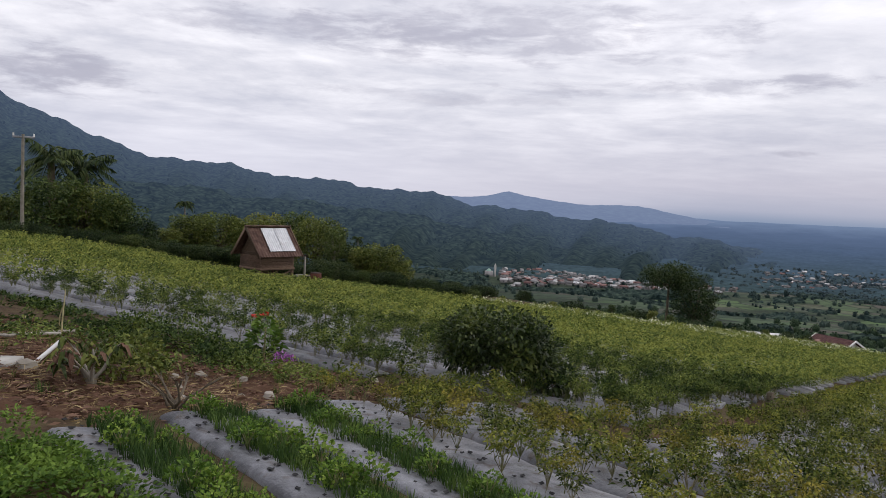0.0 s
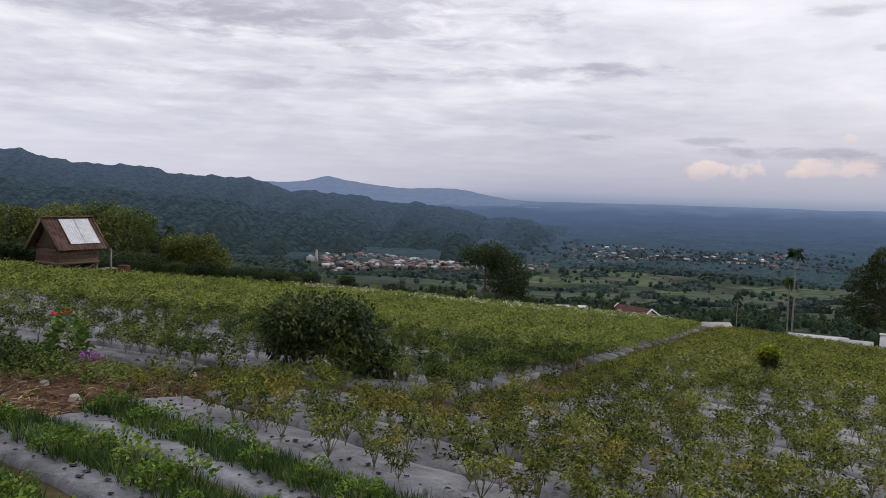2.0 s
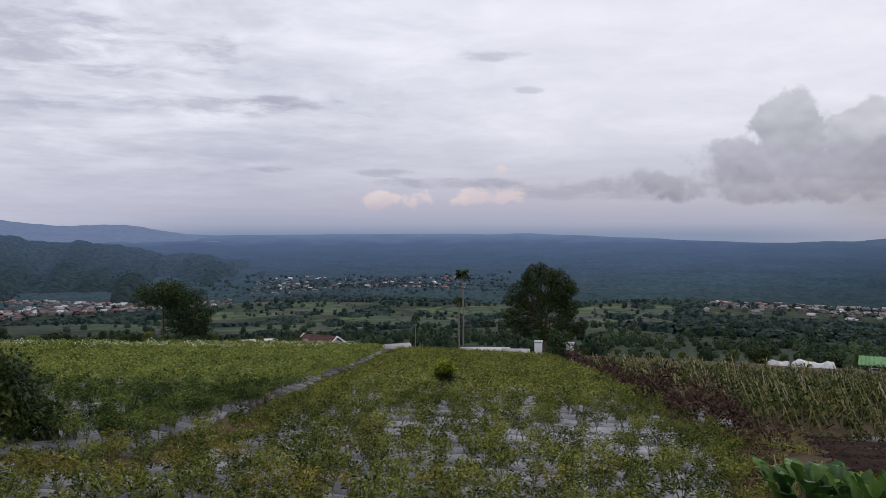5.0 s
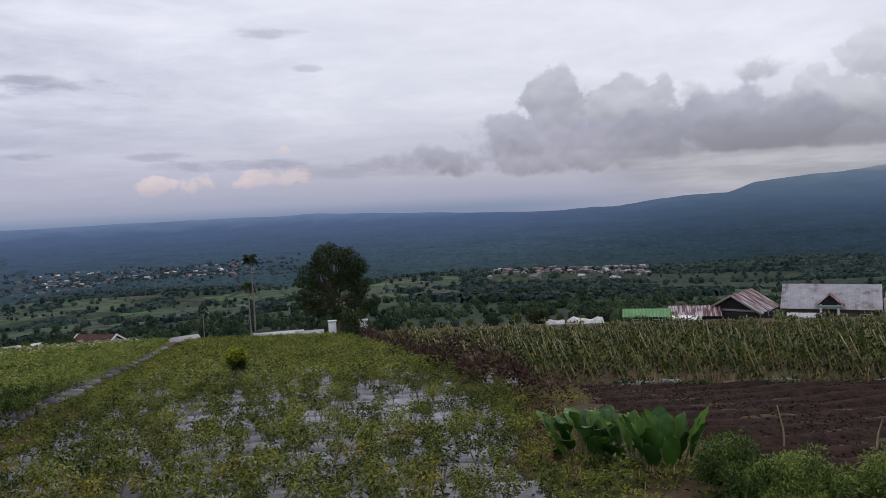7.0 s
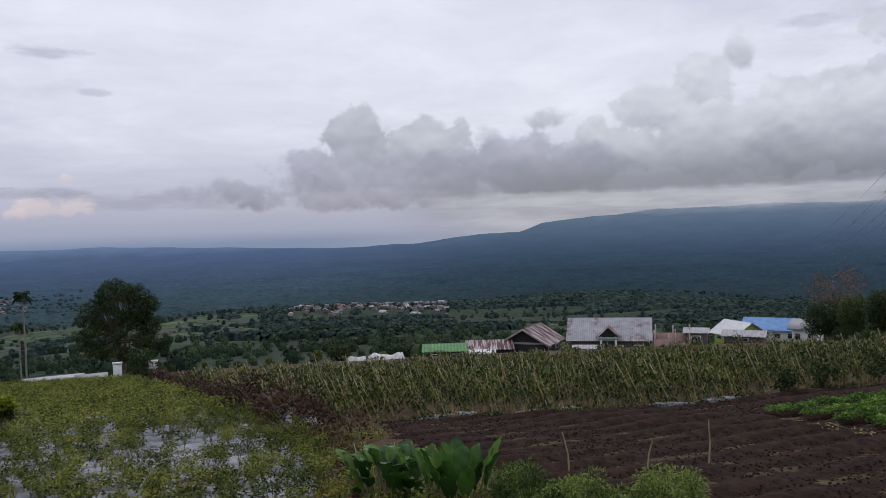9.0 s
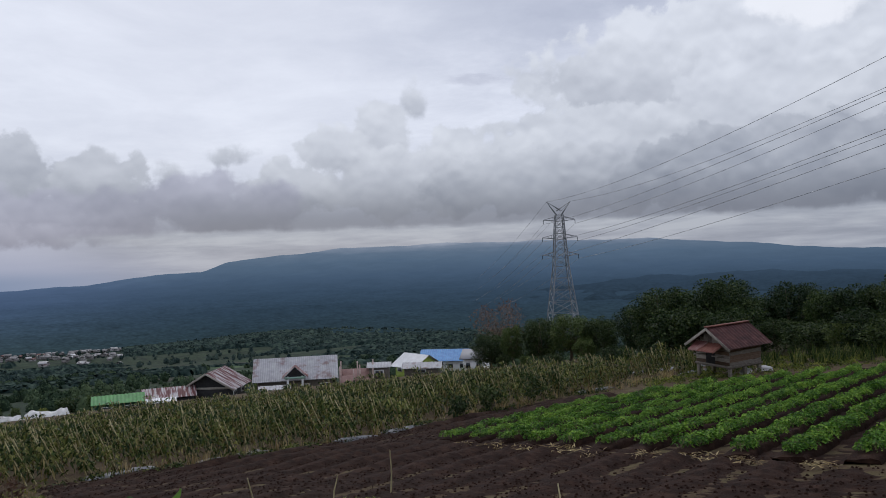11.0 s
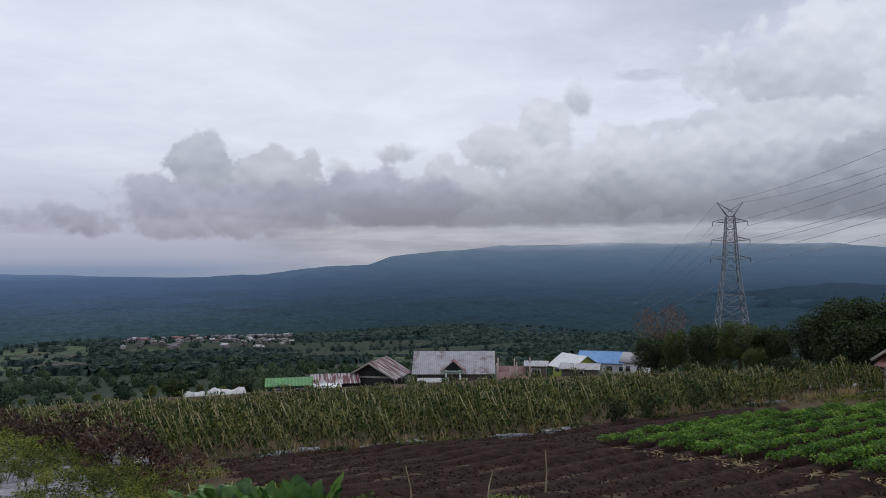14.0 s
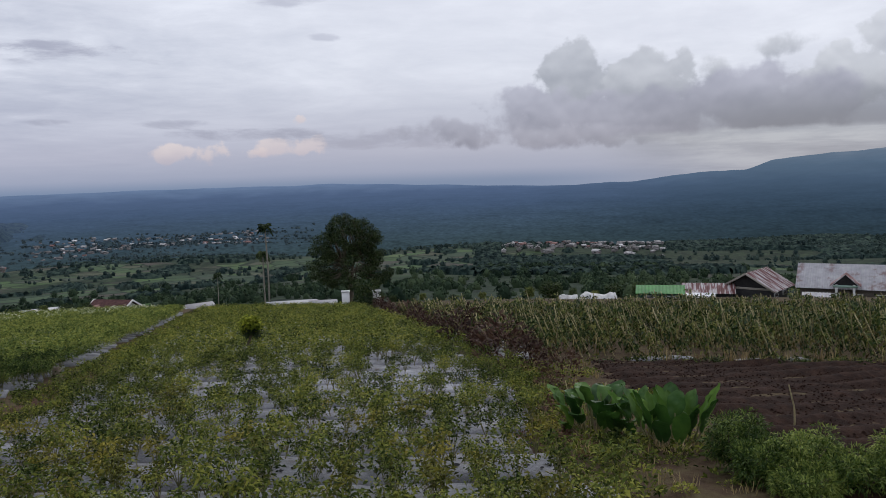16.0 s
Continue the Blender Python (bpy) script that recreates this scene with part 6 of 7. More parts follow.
for az, r, el, kind, w in ((-91, 66, -5.6, "low", 1.0), (-92.6, 64, -4.9, "dark", .9), (-94.6, 62, -4.7, "low", 1.2), (-96.8, 60, -4.6, "dark", 1.1), (-99, 60, -4.2, "dark", 1.1), (-101.5, 58, -3.4, "deep", 1.0), (-103.2, 56, -2.5, "dark", 1.0), (-105.6, 56, -2.4, "deep", 1.1), (-107.4, 54, -2.2, "dark", 1.0), (-109.6, 52, -2.8, "deep", 1.1), (-111.6, 50, -2.8, "dark", 1.1), (-113.6, 48, -2.5, "deep", 1.2), (-115.2, 47, -2.3, "dark", 1.1), (-117.0, 46, -2.2, "deep", 1.1), (-118.8, 44, -1.8, "dark", 1.1), (-120.6, 43, -1.6, "deep", 1.1), (-122.2, 42, -1.1, "dark", 1.1), (-124.2, 40, -.7, "dark", 1.1), (-126.5, 40, -.5, "deep", 1.2), (-129, 40, -.4, "dark", 1.2)):
    q = math.sin(az * 12.9) * .5
    tree(("dark", "deep", "dark")[int(az * 10) % 3], az, r, el + .45 * math.sin(az * 7.7), "dark dense tree behind the potato field", "wood edge", w * (1.0 + .3 * q))
    tree(("low", "deep", "dark")[int(az * 10) % 3], az - .9, r - 4.5 + 2 * q, el - 2.0 + q, "low shrubby tree at the wood edge", "wood edge", w * (1.15 - .3 * q))
for k in range(22):
    az = -56 - k * 1.55
    tree(("round", "low", "broad")[k % 3], az, rt.uniform(95, 150), -8.35 + .35 * math.sin(k * 1.7) + (0.25 if az < -80 else 0), "leafy tree among the houses", "village-edge trees", rt.uniform(.8, 1.2))
for k in range(14):
    az = -24 - k * 2.2
    tree(("low", "round")[k % 2], az, rt.uniform(85, 150), -9.0 + .3 * math.sin(k * 2.3), "leafy tree below the field's edge", "trees below the field", rt.uniform(.9, 1.2))


def single_tree(name, label, az, r, top_el, tp, mats, h0, wide=1.0, group="", names=("trunk", "crown")):
    x, y = at(az, r)
    z = gz(x, y)
    s = (EYE + r * math.tan(radians(top_el)) - z) / h0
    root = thing(name, label, "tree", None, group)
    root.matrix_world = pose(x, y, z, 0, 0, 30) @ Matrix.Diagonal((s * wide, s * wide, s, 1))
    part(names[0], tp[0], mats[0], root)
    part(names[1], tp[1], mats[1], root)
    return root


def dome_tree(seed, n_leaf, leaf):
    """A tall old tree: bare forked trunk, limbs to every leaf cluster, a crown widest low down and tapering to a blunt top."""
    r = np.random.default_rng(seed)
    wood = [tube([(0, 0, -.6), (0, 0, .4), (.15, 0, 2.2), (.1, .1, 4.2)], [.62, .46, .38, .30], 9)]
    forks = [np.array((.1, .1, 4.2)), np.array((-1.4, .3, 5.6)), np.array((1.6, -.4, 5.4)), np.array((.3, 1.2, 6.6)), np.array((.2, -.8, 7.4))]
    wood += [tube([forks[0] * (.62, .62, .7), forks[0] * .4 + f * .6, f], [.26, .2, .15], 6) for f in forks[1:]]
    cen, bs = [], []
    for k in range(120):
        f = (k + .5) / 120
        z = 3.0 + 10.9 * f ** .92
        rad = np.interp(f, [0, .16, .4, .7, .9, 1], [5.4, 6.6, 6.3, 5.0, 3.4, 1.6])
        a = k * 2.399 + r.uniform(-.3, .3)
        q = rad * math.sqrt(r.uniform(.25, 1))
        if f < .3 and -.9 < a % 6.283 - 3.14 < 1.0 and r.random() < .45:
            continue
        cen.append((q * math.cos(a), q * math.sin(a), z + r.normal(0, .3)))
        bs.append(r.uniform(.75, 1.35) * (1 if f < .8 else .7))
    cen, bs = np.array(cen), np.array(bs)
    for c in cen:
        f = min(forks[1:], key=lambda p: np.linalg.norm(p - c))
        wood.append(tube([f, (f + c) / 2 + r.normal(0, .25, 3) - np.array((0, 0, .25)), c], [.12, .075, .03], 4))
    k = r.choice(len(cen), n_leaf, p=bs ** 2 / (bs ** 2).sum())
    d = r.normal(0, 1, (n_leaf, 3))
    d /= np.linalg.norm(d, axis=1)[:, None]
    pos = cen[k] + d * (bs[k] * r.uniform(.3, 1.05, n_leaf))[:, None] * np.array([1, 1, .7])
    return wood, [leaves(pos, d + r.normal(0, .5, (n_leaf, 3)), leaf * r.uniform(.65, 1.3, n_leaf), leaf * .55, .3, r)]


single_tree("big_tree", "large dark spreading tree with a dense crown", -43.0, 120, -2.75, dome_tree(811, 30000, .27), (BARK, BIG_LEAF), 14.4)
single_tree("flat_crowned_tree", "dark flat-crowned tree before the village", -16.2, 250, -3.75, tree_template(812, 17, 6.2, 10.5, 9000, .45, 30, .9, .4), (BARK, TREE_LEAF_DARK), 17)
single_tree("bushy_tree", "bushy grey-green tree before the village", -18.0, 245, -4.4, tree_template(813, 15, 5.6, 1.5, 9000, .45, 40, 1.0, .4), (BARK, TREE_LEAF_DARK), 15)
single_tree("bare_tree", "tall tree with sparse brown foliage", -91.6, 84, -3.2, tree_template(814, 7, 2.7, 2.2, 1300, .22, 40, 1.0, .12), (BARK, BROWN_TWIG), 7)
pt = palm_template(821, 13.0, 1.35, 24, .12, .9)
single_tree("areca_palm", "tall slender palm with a small crown", -37.2, 118, -3.2, pt, (BARK_PALE, TREE_LEAF_DARK), 13.3, 1.0, "palms", ("trunk", "fronds"))
single_tree("areca_palm", "slender palm with a drooping crown", -36.9, 120, -5.1, palm_template(822, 9.5, 1.25, 22, .11, 1.3), (BARK_PALE, TREE_LEAF_DARK), 9.8, 1.0, "palms", ("trunk", "fronds"))
single_tree("areca_palm", "small slender palm in the valley", -33.7, 160, -6.45, palm_template(823, 10, 1.4, 20, .10, 1.1), (BARK_PALE, TREE_LEAF_DARK), 10.3, 1.0, "palms", ("trunk", "fronds"))
for az, r, el, s in ((7.4, 62, -2.3, 824), (5.9, 66, -3.0, 825), (18.0, 80, -.9, 826), (8.8, 78, -2.2, 827)):
    single_tree("areca_palm", "slender palm behind the farm hut", az, r, el, palm_template(s, 7, 1.3, 10, .09, 1.0), (BARK_PALE, TREE_LEAF_DARK), 7.2, 1.0, "palms", ("trunk", "fronds"))
single_tree("sugar_palm", "dark shaggy sugar palm above the trees", 26.2, 66, 3.3, palm_template(828, 6, 2.6, 18, .3, .55, 20), (BARK, TREE_LEAF_DARK), 8.0, 1.0, "palms", ("trunk", "fronds"))
single_tree("sugar_palm", "dark sugar palm with ragged fronds", 24.2, 68, 2.9, palm_template(829, 6, 2.6, 16, .3, .6, 20), (BARK, TREE_LEAF_DARK), 8.0, 1.0, "palms", ("trunk", "fronds"))
single_tree("banana_plant", "banana plant with broad pale leaves", -29.0, 105, -8.0, ([tube([(0, 0, -.3), (0, 0, 2.0)], [.15, .1], 7)], [blade_leaf((0, 0, 1.9), (math.cos(a), math.sin(a), 1.0), 2.0, .5, 40 + k, .6) for k, a in enumerate(np.arange(0, 6.2, .8))]), (STEM, CANNA), 3.3, 1.0, "", ("trunk", "leaf_crown"))

# woodland of the valley, past counting: a closed canopy of crowns with single trees over it
def clearing(X, Y):
    """True where farmland or houses open the wood."""
    a, q = np.degrees(np.arctan2(-X, Y)), np.hypot(X, Y)
    o = np.sin(X * .012 + 1) + np.cos(Y * .014 - X * .005) + .6 * np.sin(X * .031 + Y * .027) > 1.25
    o |= (a < -18) & (a > -52) & (q > 330) & (q < 900) & (np.sin(X * .05) * np.cos(Y * .043 + X * .02) + .5 * np.sin(X * .11 - Y * .09) > -.62)
    o |= (a < -66) & (a > -82) & (q > 330) & (q < 520) & (np.sin(X * .05) * np.cos(Y * .043) > -.5)
    for a0, a1, q0, q1 in ((-38, -21.5, 1080, 1540), (-21.5, -3.5, 700, 1000), (-65.5, -54, 630, 910)):
        o |= (a > a0) & (a < a1) & (q > q0) & (q < q1) & (np.sin(X * .06 + 2) * np.cos(Y * .055) > -.93)
    return o


rc = np.random.default_rng(23)
NR, NA = 260, 760
qq = np.geomspace(330, 960, NR)[:, None] + rc.normal(0, 1.1, (NR, NA))
aa = np.radians(np.linspace(-130, 34, NA))[None] + rc.normal(0, .0012, (NR, NA))
CX, CY = -qq * np.sin(aa), qq * np.cos(aa)
crown = rc.uniform(0, 1, (NR, NA)) ** 1.3
CZ = ground_z(CX, CY) + np.where(clearing(CX, CY) | (np.arange(NR)[:, None] < 2), -3.0, .3 + (1.4 + qq * .0018) * crown + 1.6 * np.sin(CX * .03) * np.cos(CY * .027))
ii, jj = np.meshgrid(np.arange(NR - 1), np.arange(NA - 1), indexing="ij")
tagged(part("forest_canopy", (np.stack([CX, CY, CZ], -1).reshape(-1, 3), np.stack([ii * NA + jj, ii * NA + jj + 1, (ii + 1) * NA + jj + 1, (ii + 1) * NA + jj], -1).reshape(-1, 4)), CANOPY_SHEET, None, "", True), "closed canopy of woodland across the valley", "woodland", kind="stuff")
canopy = [canopy_template(830 + k, 16, .55, 4, 5) for k in range(6)]
rv = np.random.default_rng(17)
NV = 17000
az = rv.uniform(-128, 34, NV)
rr = np.where(rv.random(NV) < .24, np.sqrt(rv.uniform(125 ** 2, 420 ** 2, NV)), np.sqrt(rv.uniform(400 ** 2, 970 ** 2, NV)))
X, Y = -rr * np.sin(np.radians(az)), rr * np.cos(np.radians(az))
open_land = np.sin(X * .012 + 1) + np.cos(Y * .014 - X * .005) + .6 * np.sin(X * .031 + Y * .027)
in_fields = ((az < -18) & (az > -52) & (rr > 330) & (rr < 900) & (rv.random(NV) < .72)) | ((az < -66) & (az > -82) & (rr > 330) & (rr < 520) & (rv.random(NV) < .8))
for a0, a1, q0, q1 in ((-38, -21.5, 1080, 1500), (-21.5, -3.5, 640, 980), (-65.5, -54, 630, 910)):
    in_fields |= (az > a0) & (az < a1) & (rr > q0) & (rr < q1) & (rv.random(NV) < .72)
vill = rv.random(NV) < .11
az, rr = np.where(vill, rv.normal(-30, 5.5, NV), az), np.where(vill, np.clip(rv.normal(1230, 190, NV), 930, 1700), rr)
X, Y = -rr * np.sin(np.radians(az)), rr * np.cos(np.radians(az))
ok = ((open_land < .7) | (rv.random(NV) < .3)) & ~in_fields | vill
X, Y, rr, vill = X[ok], Y[ok], rr[ok], vill[ok]
P3 = np.column_stack([X, Y, ground_z(X, Y) - .4])
close = rr < 420
fine = [canopy_template(850 + k, 95, .32) for k in range(5)]
# the two farther groups carry painted haze in their leaf colour
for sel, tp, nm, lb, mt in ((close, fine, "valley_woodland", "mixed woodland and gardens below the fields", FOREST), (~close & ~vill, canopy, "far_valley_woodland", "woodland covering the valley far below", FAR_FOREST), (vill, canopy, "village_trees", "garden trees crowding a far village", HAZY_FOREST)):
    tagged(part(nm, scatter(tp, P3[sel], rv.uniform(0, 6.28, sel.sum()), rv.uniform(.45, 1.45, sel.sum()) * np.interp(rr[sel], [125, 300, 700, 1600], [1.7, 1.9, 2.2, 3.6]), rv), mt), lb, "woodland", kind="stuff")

# ---------------------------------------------------------------- buildings
def sheet(p00, p10, p11, p01, ribs=14, amp=0.02, thick=0.02):
    """Corrugated sheet between four corners (p00-p10 along the ridge, p01-p11 along the eave)."""
    p00, p10, p11, p01 = (np.array(p, float) for p in (p00, p10, p11, p01))
    n = np.cross(p10 - p00, p01 - p00)
    n /= np.linalg.norm(n)
    if n[2] < 0:
        n = -n
    u = np.linspace(0, 1, ribs * 4 + 1)
    w = amp * np.cos(u * ribs * 2 * np.pi)
    rows = []
    for v in (0, .5, 1):
        a, b = p00 + (p01 - p00) * v, p10 + (p11 - p10) * v
        rows.append(a[None] + (b - a)[None] * u[:, None] + n[None] * w[:, None])
    V = np.concatenate(rows + [r_ - n * thick for r_ in rows])
    m = len(u)
    i, j = np.meshgrid(np.arange(2), np.arange(m - 1), indexing="ij")
    F = np.stack([i * m + j, i * m + j + 1, (i + 1) * m + j + 1, (i + 1) * m + j], -1).reshape(-1, 4)
    return V, np.concatenate([F, F[:, ::-1] + 3 * m])


def planks(p, q, z0, z1, n, thick, horizontal=True, jit=0.015):
    """Boards of a wall from p to q (plan), as separate pieces."""
    out = []
    p, q = np.array(p, float), np.array(q, float)
    for k in range(n):
        if horizontal:
            a, b = z0 + (z1 - z0) * k / n, z0 + (z1 - z0) * (k + 1) / n
            o = rng.normal(0, jit)
            out.append(beam((*p, (a + b) / 2 + o * .3), (*q, (a + b) / 2 - o * .3), thick, (b - a) * .94))
        else:
            c, d = p + (q - p) * (k + .04) / n, p + (q - p) * (k + .96) / n
            m = (c + d) / 2
            w = np.linalg.norm(d - c)
            ang = math.degrees(math.atan2(*(q - p)[::-1]))
            out.append(box((*m, (z0 + z1) / 2), (w, thick, z1 - z0), ang))
    return out


def farm_hut(az, r):
    """Stilt hut: broad roof slope of zinc framed in rust, plank walls, a lean-to and a bench."""
    x, y = at(az, r)
    root = thing("farm_hut", "small wooden stilt hut with a zinc-patched rusty roof", "hut", pose(x, y, gz(x, y), 0, 0, az + 35))
    W, D, f, w, rd = 1.9, 1.7, .78, 1.46, 2.86
    for sx in (-1, 1):
        for sy in (-1, 1):
            part("post", beam((sx * W / 2, sy * D / 2, -.3), (sx * W / 2, sy * D / 2, w), .12), WOOD_BROWN, root)
    part("floor", box((0, 0, f), (W + .2, D + .2, .1)), WOOD_BROWN, root)
    for k, g in enumerate(planks((-W / 2, -D / 2 - .06), (W / 2, -D / 2 - .06), f, w + .25, 5, .04)):
        part("plank", g, WOOD_BROWN, root)
    for sx in (-1, 1):
        for g in planks((sx * (W / 2 + .05), -D / 2), (sx * (W / 2 + .05), D / 2), f, w + .15, 5, .04):
            part("plank", g, WOOD_BROWN, root)
    for g in planks((-W / 2, D / 2 + .06), (W / 2, D / 2 + .06), f, w + .2, 4, .04):
        part("plank", g, WOOD_BROWN, root)
    e, o = 1.42, .40
    ey = D / 2 + .38
    part("roof_slope", sheet((-W / 2 - o, 0, rd), (W / 2 + o, 0, rd), (W / 2 + o, -ey, e), (-W / 2 - o, -ey, e), 16), RUST_DARK, root, "rusty corrugated roof slope")
    part("roof_slope", sheet((-W / 2 - o, 0, rd), (W / 2 + o, 0, rd), (W / 2 + o, ey, e), (-W / 2 - o, ey, e), 16), RUST_DARK, root, "rusty corrugated roof slope")
    t = np.array((0, -ey, e - rd)) / math.hypot(ey, e - rd)
    up = np.array((0, t[2], -t[1])) * .05
    c = np.array((0, 0, rd))
    for a, b in ((-.55, .22), (.24, 1.0)):
        part("zinc_patch", sheet(c + np.array((a, 0, 0)) + t * .12 + up, c + np.array((b, 0, 0)) + t * .12 + up, c + np.array((b, 0, 0)) + t * 1.58 + up, c + np.array((a, 0, 0)) + t * 1.58 + up, 6, .012), ZINC, root, "bright zinc sheet laid on the roof")
    part("ridge_cap", beam((-W / 2 - o, 0, rd + .04), (W / 2 + o, 0, rd + .04), .22, .06), RUST_DARK, root)
    for sx in (-1, 1):
        for sy in (-1, 1):
            part("bargeboard", beam((sx * (W / 2 + o - .02), 0, rd - .03), (sx * (W / 2 + o - .02), sy * ey, e - .03), .05, .13), WOOD_BROWN, root)
        V = np.array([(sx * (W / 2 + .02), -D / 2, w + .1), (sx * (W / 2 + .02), D / 2, w + .1), (sx * (W / 2 + .02), 0, rd - .1), (sx * (W / 2 - .03), -D / 2, w + .1), (sx * (W / 2 - .03), D / 2, w + .1), (sx * (W / 2 - .03), 0, rd - .1)])
        part("gable", [(V, np.array([(0, 1, 2), (3, 5, 4)])), (V, np.array([(0, 3, 4, 1), (1, 4, 5, 2), (2, 5, 3, 0)]))], WOOD_BROWN, root)
    # lean-to shelf at the right end with its own little roof, and braces
    part("lean_to_roof", sheet((W / 2 + .2, -.7, 1.62), (W / 2 + .2, .7, 1.62), (W / 2 + 1.15, .7, 1.36), (W / 2 + 1.15, -.7, 1.36), 7), RUST_DARK, root)
    for sy in (-.6, .6):
        part("post", beam((W / 2 + 1.0, sy, -.4), (W / 2 + 1.0, sy, 1.38), .08), WOOD_PALE, root)
    part("bench", box((W / 2 + .75, -.2, .3), (1.5, .5, .06)), WOOD, root)
    for a in (-.4, .4):
        part("brace", beam((-W / 2 + .1 + a, -D / 2, .05), (W / 2 - .4 + a, -D / 2, f - .06), .06), WOOD_BROWN, root)
    return root


farm_hut(12.35, 41.5)
x, y = at(8.9, 40.5)
drum = thing("oil_drum", "rusty brown drum standing by the hut", "drum", spot(x, y))
part("body", tube([(0, 0, -.1), (0, 0, .3), (0, 0, .31), (0, 0, .6), (0, 0, .61), (0, 0, .88)], [.28, .28, .295, .28, .295, .28], 14), RUST, drum)
part("lid", tube([(0, 0, .87), (0, 0, .89), (0, 0, .891)], [.29, .29, .01], 14), RUST_DARK, drum)


def field_hut(az, r):
    """Old plank hut: gable end with an awning, rusty ridge roof, short stilts."""
    x, y = at(az, r)
    root = thing("field_hut", "weathered grey plank hut with a rusty tin roof", "hut", pose(x, y, gz(x, y) - .03, 1.5, -2.0, az + 47) @ Matrix.Scale(.96, 4))
    W, D, f, w, rd = 1.85, 1.85, .62, 1.5, 2.12            # gable end faces -x
    for sx in (-1, 0, 1):
        for sy in (-1, 1):
            part("post", beam((sx * W * .47, sy * D * .47, -.4), (sx * W * .47, sy * D * .47, w), .13), WOOD, root)
    part("floor", box((0, 0, f - .06), (W + .12, D + .12, .1)), WOOD, root)
    for sy in (-1, 1):
        for k, g in enumerate(planks((-W / 2, sy * D / 2), (W / 2, sy * D / 2), f, w, 6, .04, True, .05)):
            part("plank", g, WOOD_BROWN if k % 3 else WOOD, root)
    for sx in (-1, 1):
        for k, g in enumerate(planks((sx * W / 2, -D / 2), (sx * W / 2, D / 2), f, w, 6, .04, True, .05)):
            part("plank", g, WOOD if k % 3 else WOOD_BROWN, root)
        for k in range(8):
            yy = -D / 2 + D * (k + .5) / 8
            top = w + (rd - w) * (1 - abs(yy) / (D / 2))
            part("gable_board", box((sx * W / 2, yy, (w + top) / 2), (.035, D / 8 * .94, top - w)), WOOD, root)
    ey, e, o = D / 2 + .34, 1.36, .34
    for sy in (-1, 1):
        part("roof_slope", sheet((-W / 2 - o, 0, rd + .08), (W / 2 + o, 0, rd + .08), (W / 2 + o, sy * ey, e + .04), (-W / 2 - o, sy * ey, e + .04), 14), RUST_RED, root, "rust-red corrugated roof slope")
        part("bargeboard", beam((-W / 2 - o, 0, rd + .02), (-W / 2 - o, sy * ey, e - .02), .04, .11), WOOD_PALE, root)
        part("bargeboard", beam((W / 2 + o, 0, rd + .02), (W / 2 + o, sy * ey, e - .02), .04, .11), WOOD_PALE, root)
    part("ridge_cap", beam((-W / 2 - o, 0, rd + .11), (W / 2 + o, 0, rd + .11), .2, .05), RUST, root)
    part("awning", sheet((-W / 2, -.8, 1.56), (-W / 2, .15, 1.52), (-W / 2 - .75, .15, 1.26), (-W / 2 - .75, -.8, 1.26), 6), RUST, root)
    part("awning", sheet((-W / 2, .2, 1.56), (-W / 2, .85, 1.56), (-W / 2 - .6, .85, 1.22), (-W / 2 - .6, .2, 1.22), 5), RUST_MIX, root)
    part("door", box((-W / 2 - .03, .1, (f + w) / 2 - .03), (.04, .5, w - f - .08)), DARK, root)
    for a in (-.55, .45):
        part("brace", beam((-W / 2 - .02, a, 1.0), (-W / 2 - .6, a, 1.08), .05), WOOD, root)
    return root


field_hut(-107.5, 35.2)
for k, (az, r, a) in enumerate(((-109.8, 35.6, 20), (-108.6, 35.2, -8))):
    x, y = at(az, r)
    ob = part("plastic_sack", [(clod[k][0][0] * np.array([12, 6, 5]), clod[k][0][1]), (clod[k][1][0] * np.array([12, 6, 5]), clod[k][1][1])], TARP)
    ob.matrix_world = spot(x, y, a)
    tagged(ob, "pale plastic sack lying before the hut", "sack", "sacks by the hut")


